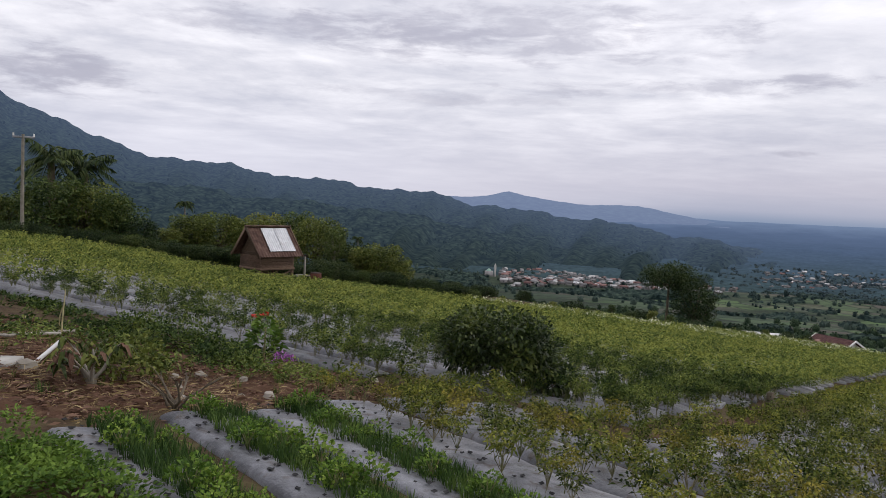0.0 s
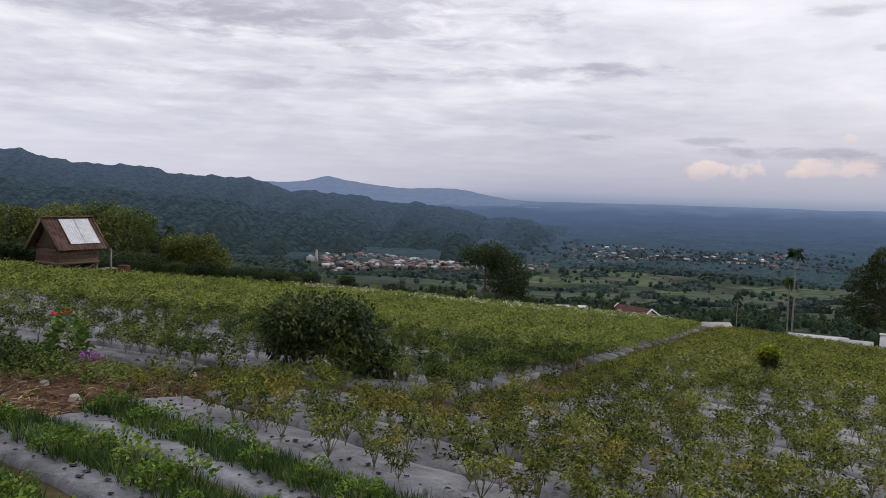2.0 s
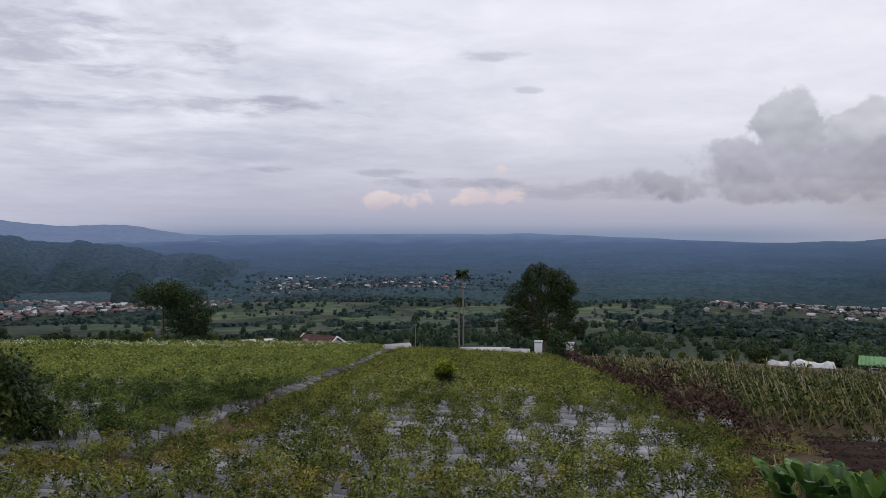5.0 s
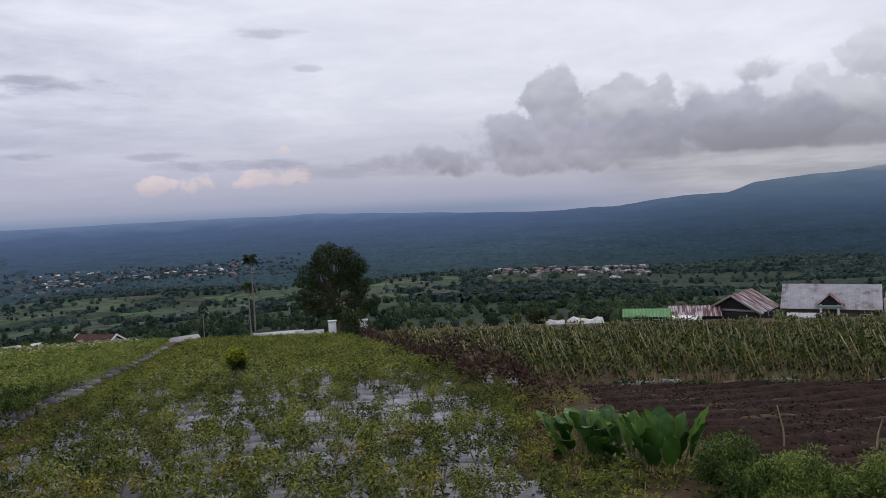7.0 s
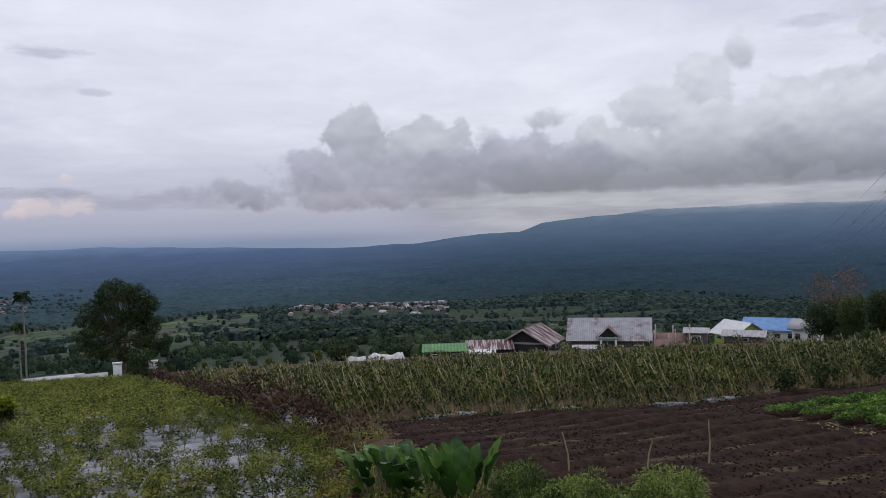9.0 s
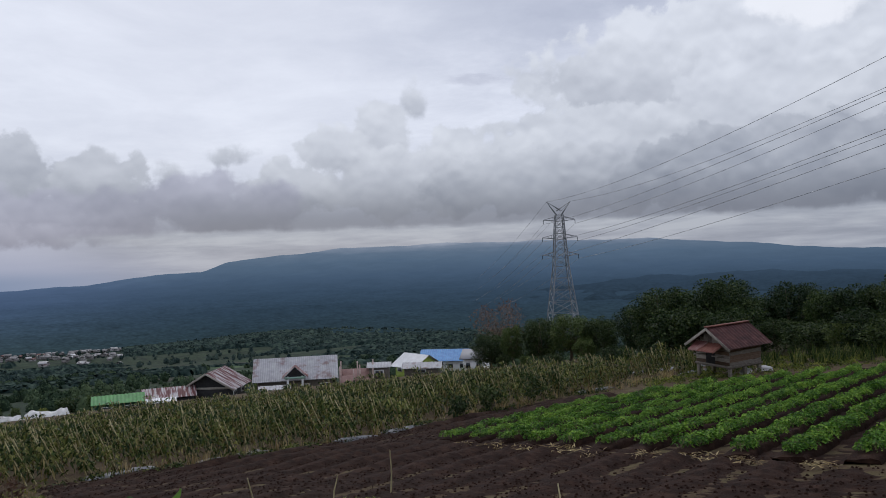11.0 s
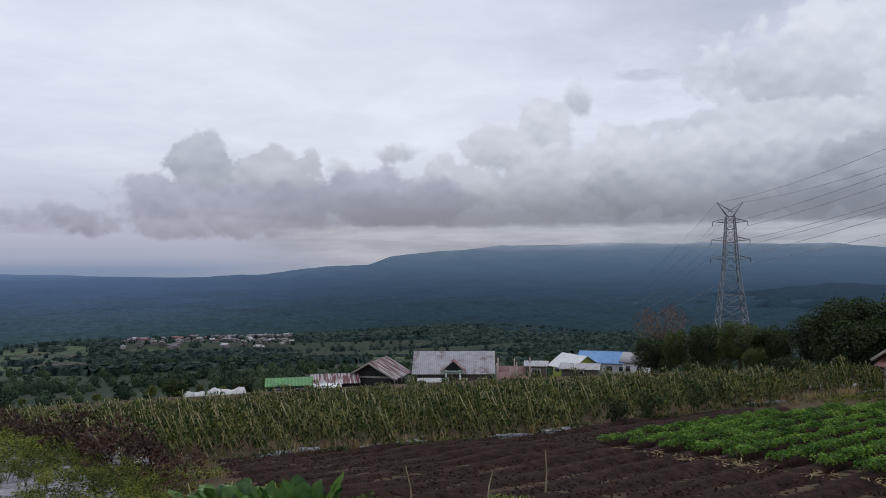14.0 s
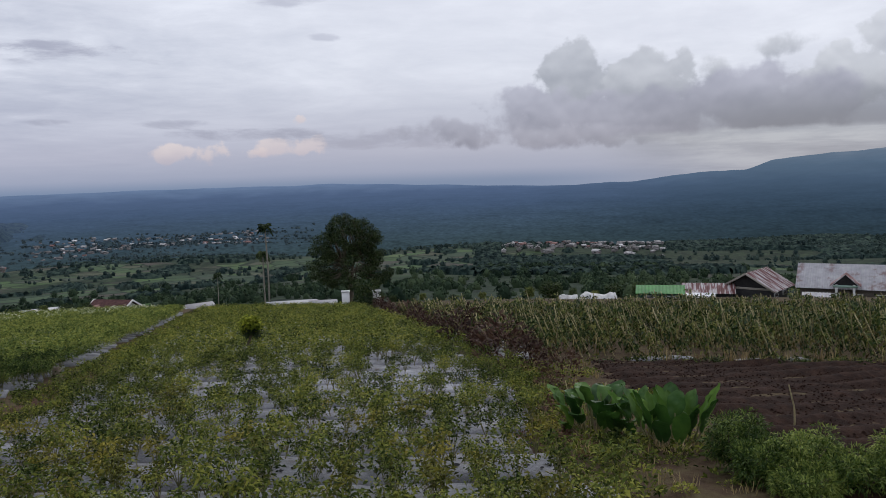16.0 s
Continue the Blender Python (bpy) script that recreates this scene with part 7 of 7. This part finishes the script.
def stilt_house():
    """Plastered house on tall posts; its gable end faces the field."""
    C, zb = np.array((14.7, -9.9)), -0.82
    A, D = np.array((-.725, -.69)), np.array((.69, -.725))
    root = thing("stilt_house", "raised house with stained grey plaster on wooden posts", "house", pose(0, 0, 0))
    W, L = 4.8, 6.5
    f, t = 0.94, 3.24

    def P(a, d, z):
        return (*(C + A * a + D * d), z)

    for a in (0.0, 2.4, 4.8):
        for d in (0.0, 2.8, 5.6):
            part("post", beam(P(a, d, zb - .4), P(a, d, f), .13), WOOD_PALE, root)
    for d in (0.0, L):
        part("floor_beam", beam(P(-.12, d, f + .06), P(W + .12, d, f + .06), .16, .14), WOOD_PALE, root)
        part("top_plate", beam(P(-.05, d, t + .05), P(W + .05, d, t + .05), .15, .14), WOOD_PALE, root)
    for a in (0.0, W):
        part("floor_beam", beam(P(a, .09, f + .06), P(a, L - .09, f + .06), .15, .13), WOOD_PALE, root)
        for d in (0.0, L):
            part("corner_post", beam(P(a, d, f + .12), P(a, d, t + .02), .16), WOOD_PALE, root)
    ang = math.degrees(math.atan2(A[1], A[0]))
    nrm = math.degrees(math.atan2(D[1], D[0]))
    fw = C + A * W / 2 + D * .02
    part("front_wall", box((*fw, (f + t) / 2 + .06), (W - .16, .1, t - f - .16), ang), PLASTER, root, "water-stained grey plaster wall")
    bw = C + A * W / 2 + D * (L - .02)
    part("back_wall", box((*bw, (f + t) / 2 + .06), (W - .16, .1, t - f - .16), ang), PLASTER, root)
    for a in (.02, W - .02):
        sw = C + A * a + D * L / 2
        part("side_wall", box((*sw, (f + t) / 2 + .06), (L - .16, .1, t - f - .16), nrm), PLASTER, root)
    fl = C + A * W / 2 + D * L / 2
    part("floor", box((*fl, f + .02), (W - .1, L - .1, .08), ang), WOOD_PALE, root)
    rise = (W / 2 + .55) * math.tan(radians(31))
    ap = t - .18 + rise
    n = 18
    for k in range(n):
        a = W * (k + .5) / n
        top = t + .12 + (W / 2 - abs(a - W / 2)) * math.tan(radians(31)) - .1
        if top > t + .2:
            g = C + A * a + D * .03
            part("gable_board", box((*g, (t + .12 + top) / 2), (W / n * .94, .04, top - t - .12), ang), WOOD, root)
    for sgn in (-1, 1):
        e = W / 2 + sgn * (W / 2 + .55)
        part("roof_slope", sheet(P(W / 2, -.6, ap + .1), P(W / 2, L + .5, ap + .1), P(e, L + .5, t - .08), P(e, -.6, t - .08), 40), ZINC_DULL, root)
        part("bargeboard", beam(P(W / 2, -.62, ap + .05), P(e, -.62, t - .13), .04, .11), EAVE, root)
        for d in (-.4, .8, 2.0, 3.2, 4.4, 5.6):
            part("rafter", beam(P(W / 2, d, ap + .02), P(e, d, t - .16), .06, .1), EAVE, root)
    part("side_awning", sheet(P(-.05, 1.2, t - .28), P(-.05, 5.0, t - .28), P(-.75, 5.0, t - .46), P(-.75, 1.2, t - .46), 20), ZINC_DULL, root)
    part("awning_frame", beam(P(-.75, 1.2, t - .52), P(-.75, 5.0, t - .52), .06), EAVE, root)
    return root


stilt_house()
heap = thing("firewood_heap", "tangled heap of branches beneath the house", "firewood", spot(16.6, -13.6))
for k in range(26):
    a = rng.uniform(0, 3.14)
    q = rng.normal(0, .35, 2)
    part("branch", tube([(q[0] - .5 * math.cos(a), q[1] - .5 * math.sin(a), rng.uniform(0, .3)), (q[0], q[1], rng.uniform(.1, .45)), (q[0] + .6 * math.cos(a), q[1] + .6 * math.sin(a), rng.uniform(0, .5))], [.03, .022, .012], 5), BARK_PALE, heap)


def gable_house(name, label, az, r, width, depth, wall_h, roof_h, turn, wall, roof, ov=.5, windows=2, base=None, group="", ribs=0, trim=None):
    """A house with its ridge along local x, front to -y."""
    x, y = at(az, r)
    z = gz(x, y) if base is None else base
    root = thing(name, label, "house", pose(x, y, z, 0, 0, az + turn), group)
    part("wall", box((0, 0, wall_h / 2 - .3), (width, depth, wall_h + .6)), wall, root)
    for sy in (-1, 1):
        if ribs:
            part("roof_slope", sheet((-width / 2 - ov, 0, wall_h + roof_h), (width / 2 + ov, 0, wall_h + roof_h), (width / 2 + ov, sy * (depth / 2 + ov), wall_h - .1), (-width / 2 - ov, sy * (depth / 2 + ov), wall_h - .1), ribs, .03, .05), roof, root)
        else:
            p = np.array([(-width / 2 - ov, 0, wall_h + roof_h), (width / 2 + ov, 0, wall_h + roof_h), (width / 2 + ov, sy * (depth / 2 + ov), wall_h - .1), (-width / 2 - ov, sy * (depth / 2 + ov), wall_h - .1)])
            V = np.vstack([p, p - np.array([0, 0, .12])])
            part("roof_slope", (V, np.array([(0, 1, 2, 3), (7, 6, 5, 4), (0, 4, 5, 1), (1, 5, 6, 2), (2, 6, 7, 3), (3, 7, 4, 0)])), roof, root)
    for sx in (-1, 1):
        V = np.array([(sx * width / 2, -depth / 2, wall_h), (sx * width / 2, depth / 2, wall_h), (sx * width / 2, 0, wall_h + roof_h - .1), (sx * (width / 2 - .15), -depth / 2, wall_h), (sx * (width / 2 - .15), depth / 2, wall_h), (sx * (width / 2 - .15), 0, wall_h + roof_h - .1)])
        part("gable", [(V, np.array([(0, 1, 2), (3, 5, 4)])), (V, np.array([(0, 3, 4, 1), (1, 4, 5, 2), (2, 5, 3, 0)]))], wall, root)
        if trim:
            for sy in (-1, 1):
                part("bargeboard", beam((sx * (width / 2 + ov + .02), 0, wall_h + roof_h - .04), (sx * (width / 2 + ov + .02), sy * (depth / 2 + ov), wall_h - .14), .06, .2), trim, root)
            part("tie_beam", beam((sx * (width / 2 + .05), -depth / 2, wall_h + .05), (sx * (width / 2 + .05), depth / 2, wall_h + .05), .08, .22), trim, root)
    for k in range(windows):
        wx = width * ((k + .5) / windows - .5)
        wd = part("window", box((wx, -depth / 2 - .02, wall_h * .55), (min(1.1, width / windows * .5), .08, wall_h * .38)), WHITE, root)
        part("pane", box((wx, -depth / 2 - .05, wall_h * .55), (min(.9, width / windows * .4), .06, wall_h * .3)), GLASS_DARK, wd)
    return root


# hamlet beyond the bean field
# hall walls take the darker plank colour to paint in the porch's shade
gable_house("village_hall", "long house with a dull zinc roof and porch", -77.0, 100, 9.2, 6.0, 2.4, 2.3, -2, WOOD, ZINC_DULL, .5, 4, -13.85, ribs=40)
x, y = at(-76.9, 95.2)
porch = thing("porch", "gabled porch with white posts and rusty roof", "porch", pose(x, y, -12.75, 0, 0, -79) @ Matrix.Scale(.95, 4))
# solid panel; its dark colour paints the shade of an open gable
part("gable", [(np.array([(-1.3, -.05, 1.9), (1.3, -.05, 1.9), (0, -.05, 3.1), (-1.3, .05, 1.9), (1.3, .05, 1.9), (0, .05, 3.1)]), np.array([(0, 1, 2), (3, 5, 4)]))], DARK, porch, "dark panel for the shaded open gable")
for sx in (-1, 1):
    part("post", box((sx * .9, 0, .8), (.25, .25, 2.4)), WHITE, porch)
    part("roof_slope", sheet((0, -.4, 3.2), (0, 1.8, 3.2), (sx * 1.6, 1.8, 1.85), (sx * 1.6, -.4, 1.85), 8), RUST_MIX, porch)
part("lintel", box((0, -.1, 1.8), (2.5, .2, .26)), PALE_GREEN, porch, "pale green lintel")
gable_house("rusty_house", "low house with patchy rust and zinc roofs", -68.4, 92, 5.0, 3.6, 1.45, .75, 2, DARK, RUST_PATCH, .3, 0, -12.75, ribs=24)
# dark wall colour paints the shade under the open gable
gable_house("rusty_house", "gabled house with a rust-streaked zinc roof", -71.5, 94, 5.2, 5.2, 1.45, 1.75, 70, DARK, RUST_PATCH, .55, 2, -12.5, ribs=22, trim=WOOD_PALE)
gable_house("green_kiosk", "small kiosk with a bright green metal roof", -65.2, 88, 4.4, 3.0, 1.5, .55, 0, KIOSK_WALL, GREEN_PAINT, .35, 2, -12.3, ribs=14)
gable_house("lean_to_shed", "pale sheet lean-to beside the rusty house", -67.8, 89, 3.0, 1.6, .55, .25, 0, DARK, ZINC, .2, 0, -12.0, ribs=10)


def draped_tarp(label, az, r, w, d, h, base, seed):
    """A tarpaulin thrown over a low frame: peaks over the poles, sagging folds between, a ragged hem."""
    x, y = at(az, r)
    q = np.random.default_rng(seed)
    n, m = 19, 11
    U, W = np.meshgrid(np.linspace(-.5, .5, n), np.linspace(-.5, .5, m), indexing="ij")
    Z = h * np.clip(1.15 - (np.abs(W) * 2) ** 2.2, .02, 1) * (.84 + .10 * np.cos(U * 9 + q.uniform(0, 3)) + .06 * np.cos(U * 21))
    Z = np.where(np.abs(U) > .47, Z * .35, Z) + q.normal(0, .035, U.shape)
    X, Y = U * w + q.normal(0, .05, U.shape), W * d + .18 * np.sin(U * 15) * np.abs(W)
    i, j = np.meshgrid(np.arange(n - 1), np.arange(m - 1), indexing="ij")
    F = np.stack([i * m + j, (i + 1) * m + j, (i + 1) * m + j + 1, i * m + j + 1], -1).reshape(-1, 4)
    root = thing("tarpaulin_shelter", label, "shelter", pose(x, y, base, 0, 0, az))
    part("cover", (np.stack([X, Y, Z], -1).reshape(-1, 3), F), TARP, root)
    for k in (-.4, 0, .4):
        part("pole", tube([(k * w, 0, -1.2), (k * w, 0, h * .8)], [.05, .04], 6), BAMBOO, root)


draped_tarp("low shelter covered with white tarpaulin", -60.9, 82, 3.8, 2.6, 1.0, -11.15, 5)
draped_tarp("small sagging white plastic shelter", -58.8, 83, 1.9, 1.8, .6, -11.1, 6)
gable_house("low_shed", "small shed with a pale flat roof", -75.2, 92, 2.2, 2.0, 1.0, .3, 0, WOOD, ZINC_DULL, .3, 0, -12.6, ribs=8)
x, y = at(-81.3, 96)
site = thing("unfinished_house", "unfinished house of pinkish brick with bare posts", "house", pose(x, y, -12.6, 0, 0, -83))
for (cx, cy), (sx, sy, sz) in (((-1.2, -1.2), (1.6, .14, 1.5)), ((1.1, -1.2), (1.5, .14, 1.1)), ((-2.0, .2), (.14, 2.8, 1.8)), ((1.9, .2), (.14, 2.8, 1.4)), ((0, 1.6), (3.8, .14, 1.9))):
    part("wall", box((cx, cy, sz / 2 - .3), (sx, sy, sz + .6)), ORANGE, site)
for cx, cy, hh in ((-2, -1.2, 2.6), (-.4, -1.2, 2.2), (.35, -1.2, 2.7), (1.9, -1.2, 2.3), (-2, 1.6, 2.9), (0, 1.6, 2.8), (1.9, 1.6, 2.9)):
    part("post", beam((cx, cy, -.4), (cx, cy, hh), .16), PINK_POST, site, "pale concrete post")
part("brick_pile", [(clod[2][0][0] * np.array([14, 10, 9]) + np.array([-2.6, -2.2, 0]), clod[2][0][1]), (clod[2][1][0] * np.array([14, 10, 9]) + np.array([-2.6, -2.2, 0]), clod[2][1][1])], TILE_RED, site)
gable_house("low_shed", "low shed with pale boards", -82.9, 98, 2.4, 2.0, 1.7, .4, -4, WOOD, ZINC_DULL, .3, 1, -12.2, ribs=8)
gable_house("white_roofed_house", "house with a white roof and lime green gable", -85.6, 108, 4.4, 4.2, 1.2, 1.5, -52, LIME_PAINT, WHITE, .5, 2, -13.2, ribs=16)
gable_house("blue_roofed_house", "long house with a bright blue metal roof", -87.8, 112, 6.4, 5.0, 1.8, 1.2, -8, WHITE, BLUE_PAINT, .5, 4, -13.5, ribs=24)
gable_house("white_house", "white house with tall window openings", -89.9, 106, 2.8, 4.0, 2.2, .9, -12, WHITE, ROOF_GREY, .4, 2, -13.0)
gable_house("low_shed", "grey board shed below the blue roof", -86.0, 100, 4.4, 2.4, 1.1, .5, -6, WOOD, ZINC_DULL, .3, 1, -12.2, ribs=12)
# low roofs below the crest
gable_house("greenhouse", "long low white plastic greenhouse", -38.8, 76, 4.4, 2.4, .8, .4, 0, ROOF_GREY, ROOF_GREY, .2, 0, -10.25)
gable_house("greenhouse", "low white plastic tunnel beside the pillars", -41.0, 72, 2.2, 2.0, .5, .4, 0, ROOF_GREY, ROOF_GREY, .2, 0, -9.45)
# a low stone pile, made up here from the house shape
gable_house("low_house", "low pile of pale stones shaped as a small house", -32.4, 92, 2.6, 2.6, 1.1, .6, 20, STONE, VILLAGE_ROOF, .3, 2, -12.75)
gable_house("low_shed", "small pale stone-coloured shed", -30.9, 88, 1.6, 1.6, 1.0, .5, 20, WHITE, ROOF_GREY, .2, 1, -12.2)
gable_house("red_roofed_house", "house with a rusty red roof and pale walls", -26.9, 104, 4.4, 3.8, 1.5, 1.2, -38, WHITE, RUST_RED, .5, 2, -14.25, ribs=18, trim=WHITE)
gable_house("red_roofed_house", "small annex with a red sheet roof", -25.6, 103, 2.6, 2.6, 1.2, .8, 60, WHITE, RUST_MIX, .4, 1, -14.0, ribs=10, trim=WHITE)
gable_house("low_house", "low pale house with a flat sheet roof", -22.2, 108, 5.0, 3.0, 1.4, .4, 5, WHITE, ROOF_GREY, .4, 3, -14.2)

# gate pillars at the field's lower corner
for az in (-42.65, -44.9):
    x, y = at(az, 61)
    p = thing("gate_pillar", "white plastered gate pillar at the field corner", "pillar", pose(x, y, gz(x, y), 0, 0, az), "gate pillars")
    part("shaft", box((0, 0, .5), (.6, .4, 1.9)), WHITE, p)
    part("cap", box((0, 0, 1.47), (.68, .48, .1)), WHITE, p)

# telephone pole
x, y = at(27.9, 47)
pole = thing("utility_pole", "grey concrete utility pole with a crossarm", "pole", pose(x, y, gz(x, y), 0, 0, 28))
part("mast", tube([(0, 0, -.5), (0, 0, 5.75)], [.11, .07], 9), STONE, pole)
part("crossarm", beam((-.5, 0, 5.6), (.55, 0, 5.6), .1), STEEL, pole)
for k in (-.45, .5):
    part("insulator", tube([(k, 0, 5.65), (k, 0, 5.8)], [.05, .035], 7), WHITE, pole)

# ---------------------------------------------------------------- villages in the valley
rh = np.random.default_rng(41)
VILLAGE = [mesh_of("wall", [box((0, 0, 1.2), (7.4, 5.6, 3.0))], VILLAGE_WALL)]
ROOFS = []
for mt in (VILLAGE_ROOF, TILE_RED, ROOF_GREY):
    p = []
    for sy in (-1, 1):
        q = np.array([(-4.2, 0, 4.6), (4.2, 0, 4.6), (4.2, sy * 3.4, 2.6), (-4.2, sy * 3.4, 2.6)])
        p.append((np.vstack([q, q - np.array([0, 0, .2])]), np.array([(0, 1, 2, 3), (7, 6, 5, 4), (0, 4, 5, 1), (1, 5, 6, 2), (2, 6, 7, 3), (3, 7, 4, 0)])))
    ROOFS.append(mesh_of("roof", p, mt))
WIN = mesh_of("window", [box((0, -2.82, 1.5), (1.3, .1, 1.1))], GLASS_DARK)


ALL_FAR = []


def village(n, a0, a1, r0, r1, s, mix, group, extra):
    """Houses of a village; those hidden deepest among the others are joined."""
    for k in range(n):
        az, r = rh.uniform(a0, a1), rh.uniform(r0, r1)
        x, y = at(az, r)
        root = thing("village_house", "small distant village house with a sheet roof", "house", None, group)
        root.matrix_world = pose(x, y, gz(x, y) + 1.2, 0, 0, az + rh.choice([0, 90, 20, -30, 65])) @ Matrix.Scale(s * rh.uniform(.8, 1.35), 4)
        for me in (VILLAGE[0], ROOFS[rh.choice(3, p=mix)], WIN):
            c = new(me.name.split(".")[0], me)
            c.parent = root
    for k in range(extra):
        az, r = rh.uniform(a0, a1), rh.uniform(r0, r1)
        x, y = at(az, r)
        ALL_FAR.append((x, y, gz(x, y) + 1.2, radians(az + rh.choice([0, 90, 20, -30, 65])), s * rh.uniform(.7, 1.2)))


village(120, -15.5, -4.5, 720, 1000, .72, (.40, .48, .12), "houses of the near village", 110)
village(20, -21, -15.5, 720, 930, .72, (.5, .35, .15), "houses of the near village", 16)
village(90, -37.5, -22.0, 1080, 1540, .75, (.66, .2, .14), "houses of the second village", 110)
village(65, -65.5, -54.0, 640, 900, .62, (.68, .2, .12), "houses of the third village", 70)
ALL_FAR = np.array(ALL_FAR)
for nm, geos, mt in (("crowded_house_walls", [box((0, 0, 1.2), (7.4, 5.6, 3.0))], VILLAGE_WALL), ("crowded_house_roofs", p, VILLAGE_ROOF)):
    tagged(part(nm, scatter([geos], ALL_FAR[:, :3], ALL_FAR[:, 3], ALL_FAR[:, 4], rh), mt), "closely packed far village houses", "houses", kind="stuff")
x, y = at(-3.9, 850)
mq = thing("mosque", "pale mosque with a turquoise hall and minaret", "mosque", pose(x, y, gz(x, y), 0, 0, -4))
part("hall", box((-5, 0, 2.6), (9, 8, 6)), VILLAGE_WALL, mq)
part("minaret", tube([(1.5, 0, -1), (1.5, 0, 12), (1.5, 0, 12.2), (1.5, 0, 14.0)], [1.3, 1.2, .8, .2], 10), CONCRETE, mq)
part("dome", tube([(-5, 0, 5.5), (-5, 0, 6.6), (-5, 0, 7.8), (-5, 0, 8.5)], [2.8, 2.6, 1.4, .1], 12), PALE_GREEN, mq)

# ---------------------------------------------------------------- power line
def lattice_tower(az, r, top_el, base_z):
    x, y = at(az, r)
    H = EYE + r * math.tan(radians(top_el)) - base_z
    root = thing("lattice_tower", "galvanised steel lattice transmission tower with three crossarms", "pylon", pose(x, y, base_z, 0, 0, 6))
    levels = np.concatenate([np.linspace(0, .52, 7), np.linspace(.58, .90, 8)]) * H

    def half(z):
        return float(np.interp(z, [0, .52 * H, .9 * H], [5.4, 2.4, 1.3]))

    def corner(k, z):
        h = half(z)
        return np.array(((h, h), (-h, h), (-h, -h), (h, -h))[k] + (z,), float)

    for k in range(4):
        part("leg", tube([corner(k, a) for a in levels], .2, 6), STEEL, root)
        for a, b in zip(levels, levels[1:]):
            for g in (beam(corner(k, a), corner((k + 1) % 4, b), .15), beam(corner((k + 1) % 4, a), corner(k, b), .15), beam(corner(k, b), corner((k + 1) % 4, b), .15)):
                part("brace", g, STEEL, root)
    tips = []
    for z, w in ((.60 * H, 6.4), (.73 * H, 6.2), (.86 * H, 5.6)):
        for sy in (-1, 1):
            h = half(z)
            tip = np.array((0, sy * w, z + .25))
            g = [beam((sx * h, sy * h, z - .2), tip, .2) for sx in (-1, 1)] + [beam((sx * h, sy * h, z + 1.3), tip, .16) for sx in (-1, 1)]
            g += [beam((0, sy * (h + (w - h) * f), z + .1), (0, sy * (h + (w - h) * f), z + 1.2 * (1 - f)), .12) for f in (.25, .5, .75)]
            part("crossarm", g, STEEL, root)
            part("insulator", tube([tip, tip - np.array((0, 0, 1.4))], [.12, .12], 6), GLASS_DARK, root)
            tips.append(tip - np.array((0, 0, 1.5)))
    for sy in (-1, 1):
        tip = np.array((0, sy * 4.2, H))
        part("earth_peak", [beam((sx * .85, sy * .85, .9 * H), tip, .2) for sx in (-1, 1)] + [beam((sx * .85, -sy * .85, .93 * H), tip, .15) for sx in (-1, 1)], STEEL, root)
        tips.append(tip)
    m = root.matrix_world.copy()
    return [m @ Vector(t) for t in tips]


TIPS = lattice_tower(-96.15, 280, 3.6, -27.0)
line_dir = np.array((-180.0, -20.0)) / math.hypot(180, 20)
for k, tip in enumerate(TIPS):
    tip = np.array(tip)
    rise, curve = ((.048, 1.27e-4), (.048, .98e-4), (.041, 1.08e-4), (.009, 1.79e-4), (.019, 1.67e-4), (.002, 1.64e-4), (-.037, 2.70e-4), (-.036, 2.67e-4))[k]
    pts = []
    for s in np.linspace(0, 1, 40):
        L = 330 * s
        q = tip[:2] + line_dir * L
        z = tip[2] + rise * L + curve * L * L
        pts.append((*q, z))
    ob = part("power_cable", tube(pts, np.linspace(.055, .022, 40), 5), STEEL)
    tagged(ob, "long sagging power cable from the pylon", "cable", "power cables")
    pts = [(*(tip[:2] - line_dir * 240 * s), tip[2] - 34 * s - 9 * s * (1 - s)) for s in np.linspace(0, 1, 16)]
    ob = part("power_cable", tube(pts, .045, 4), STEEL)
    tagged(ob, "power cable running on down the valley", "cable", "power cables")
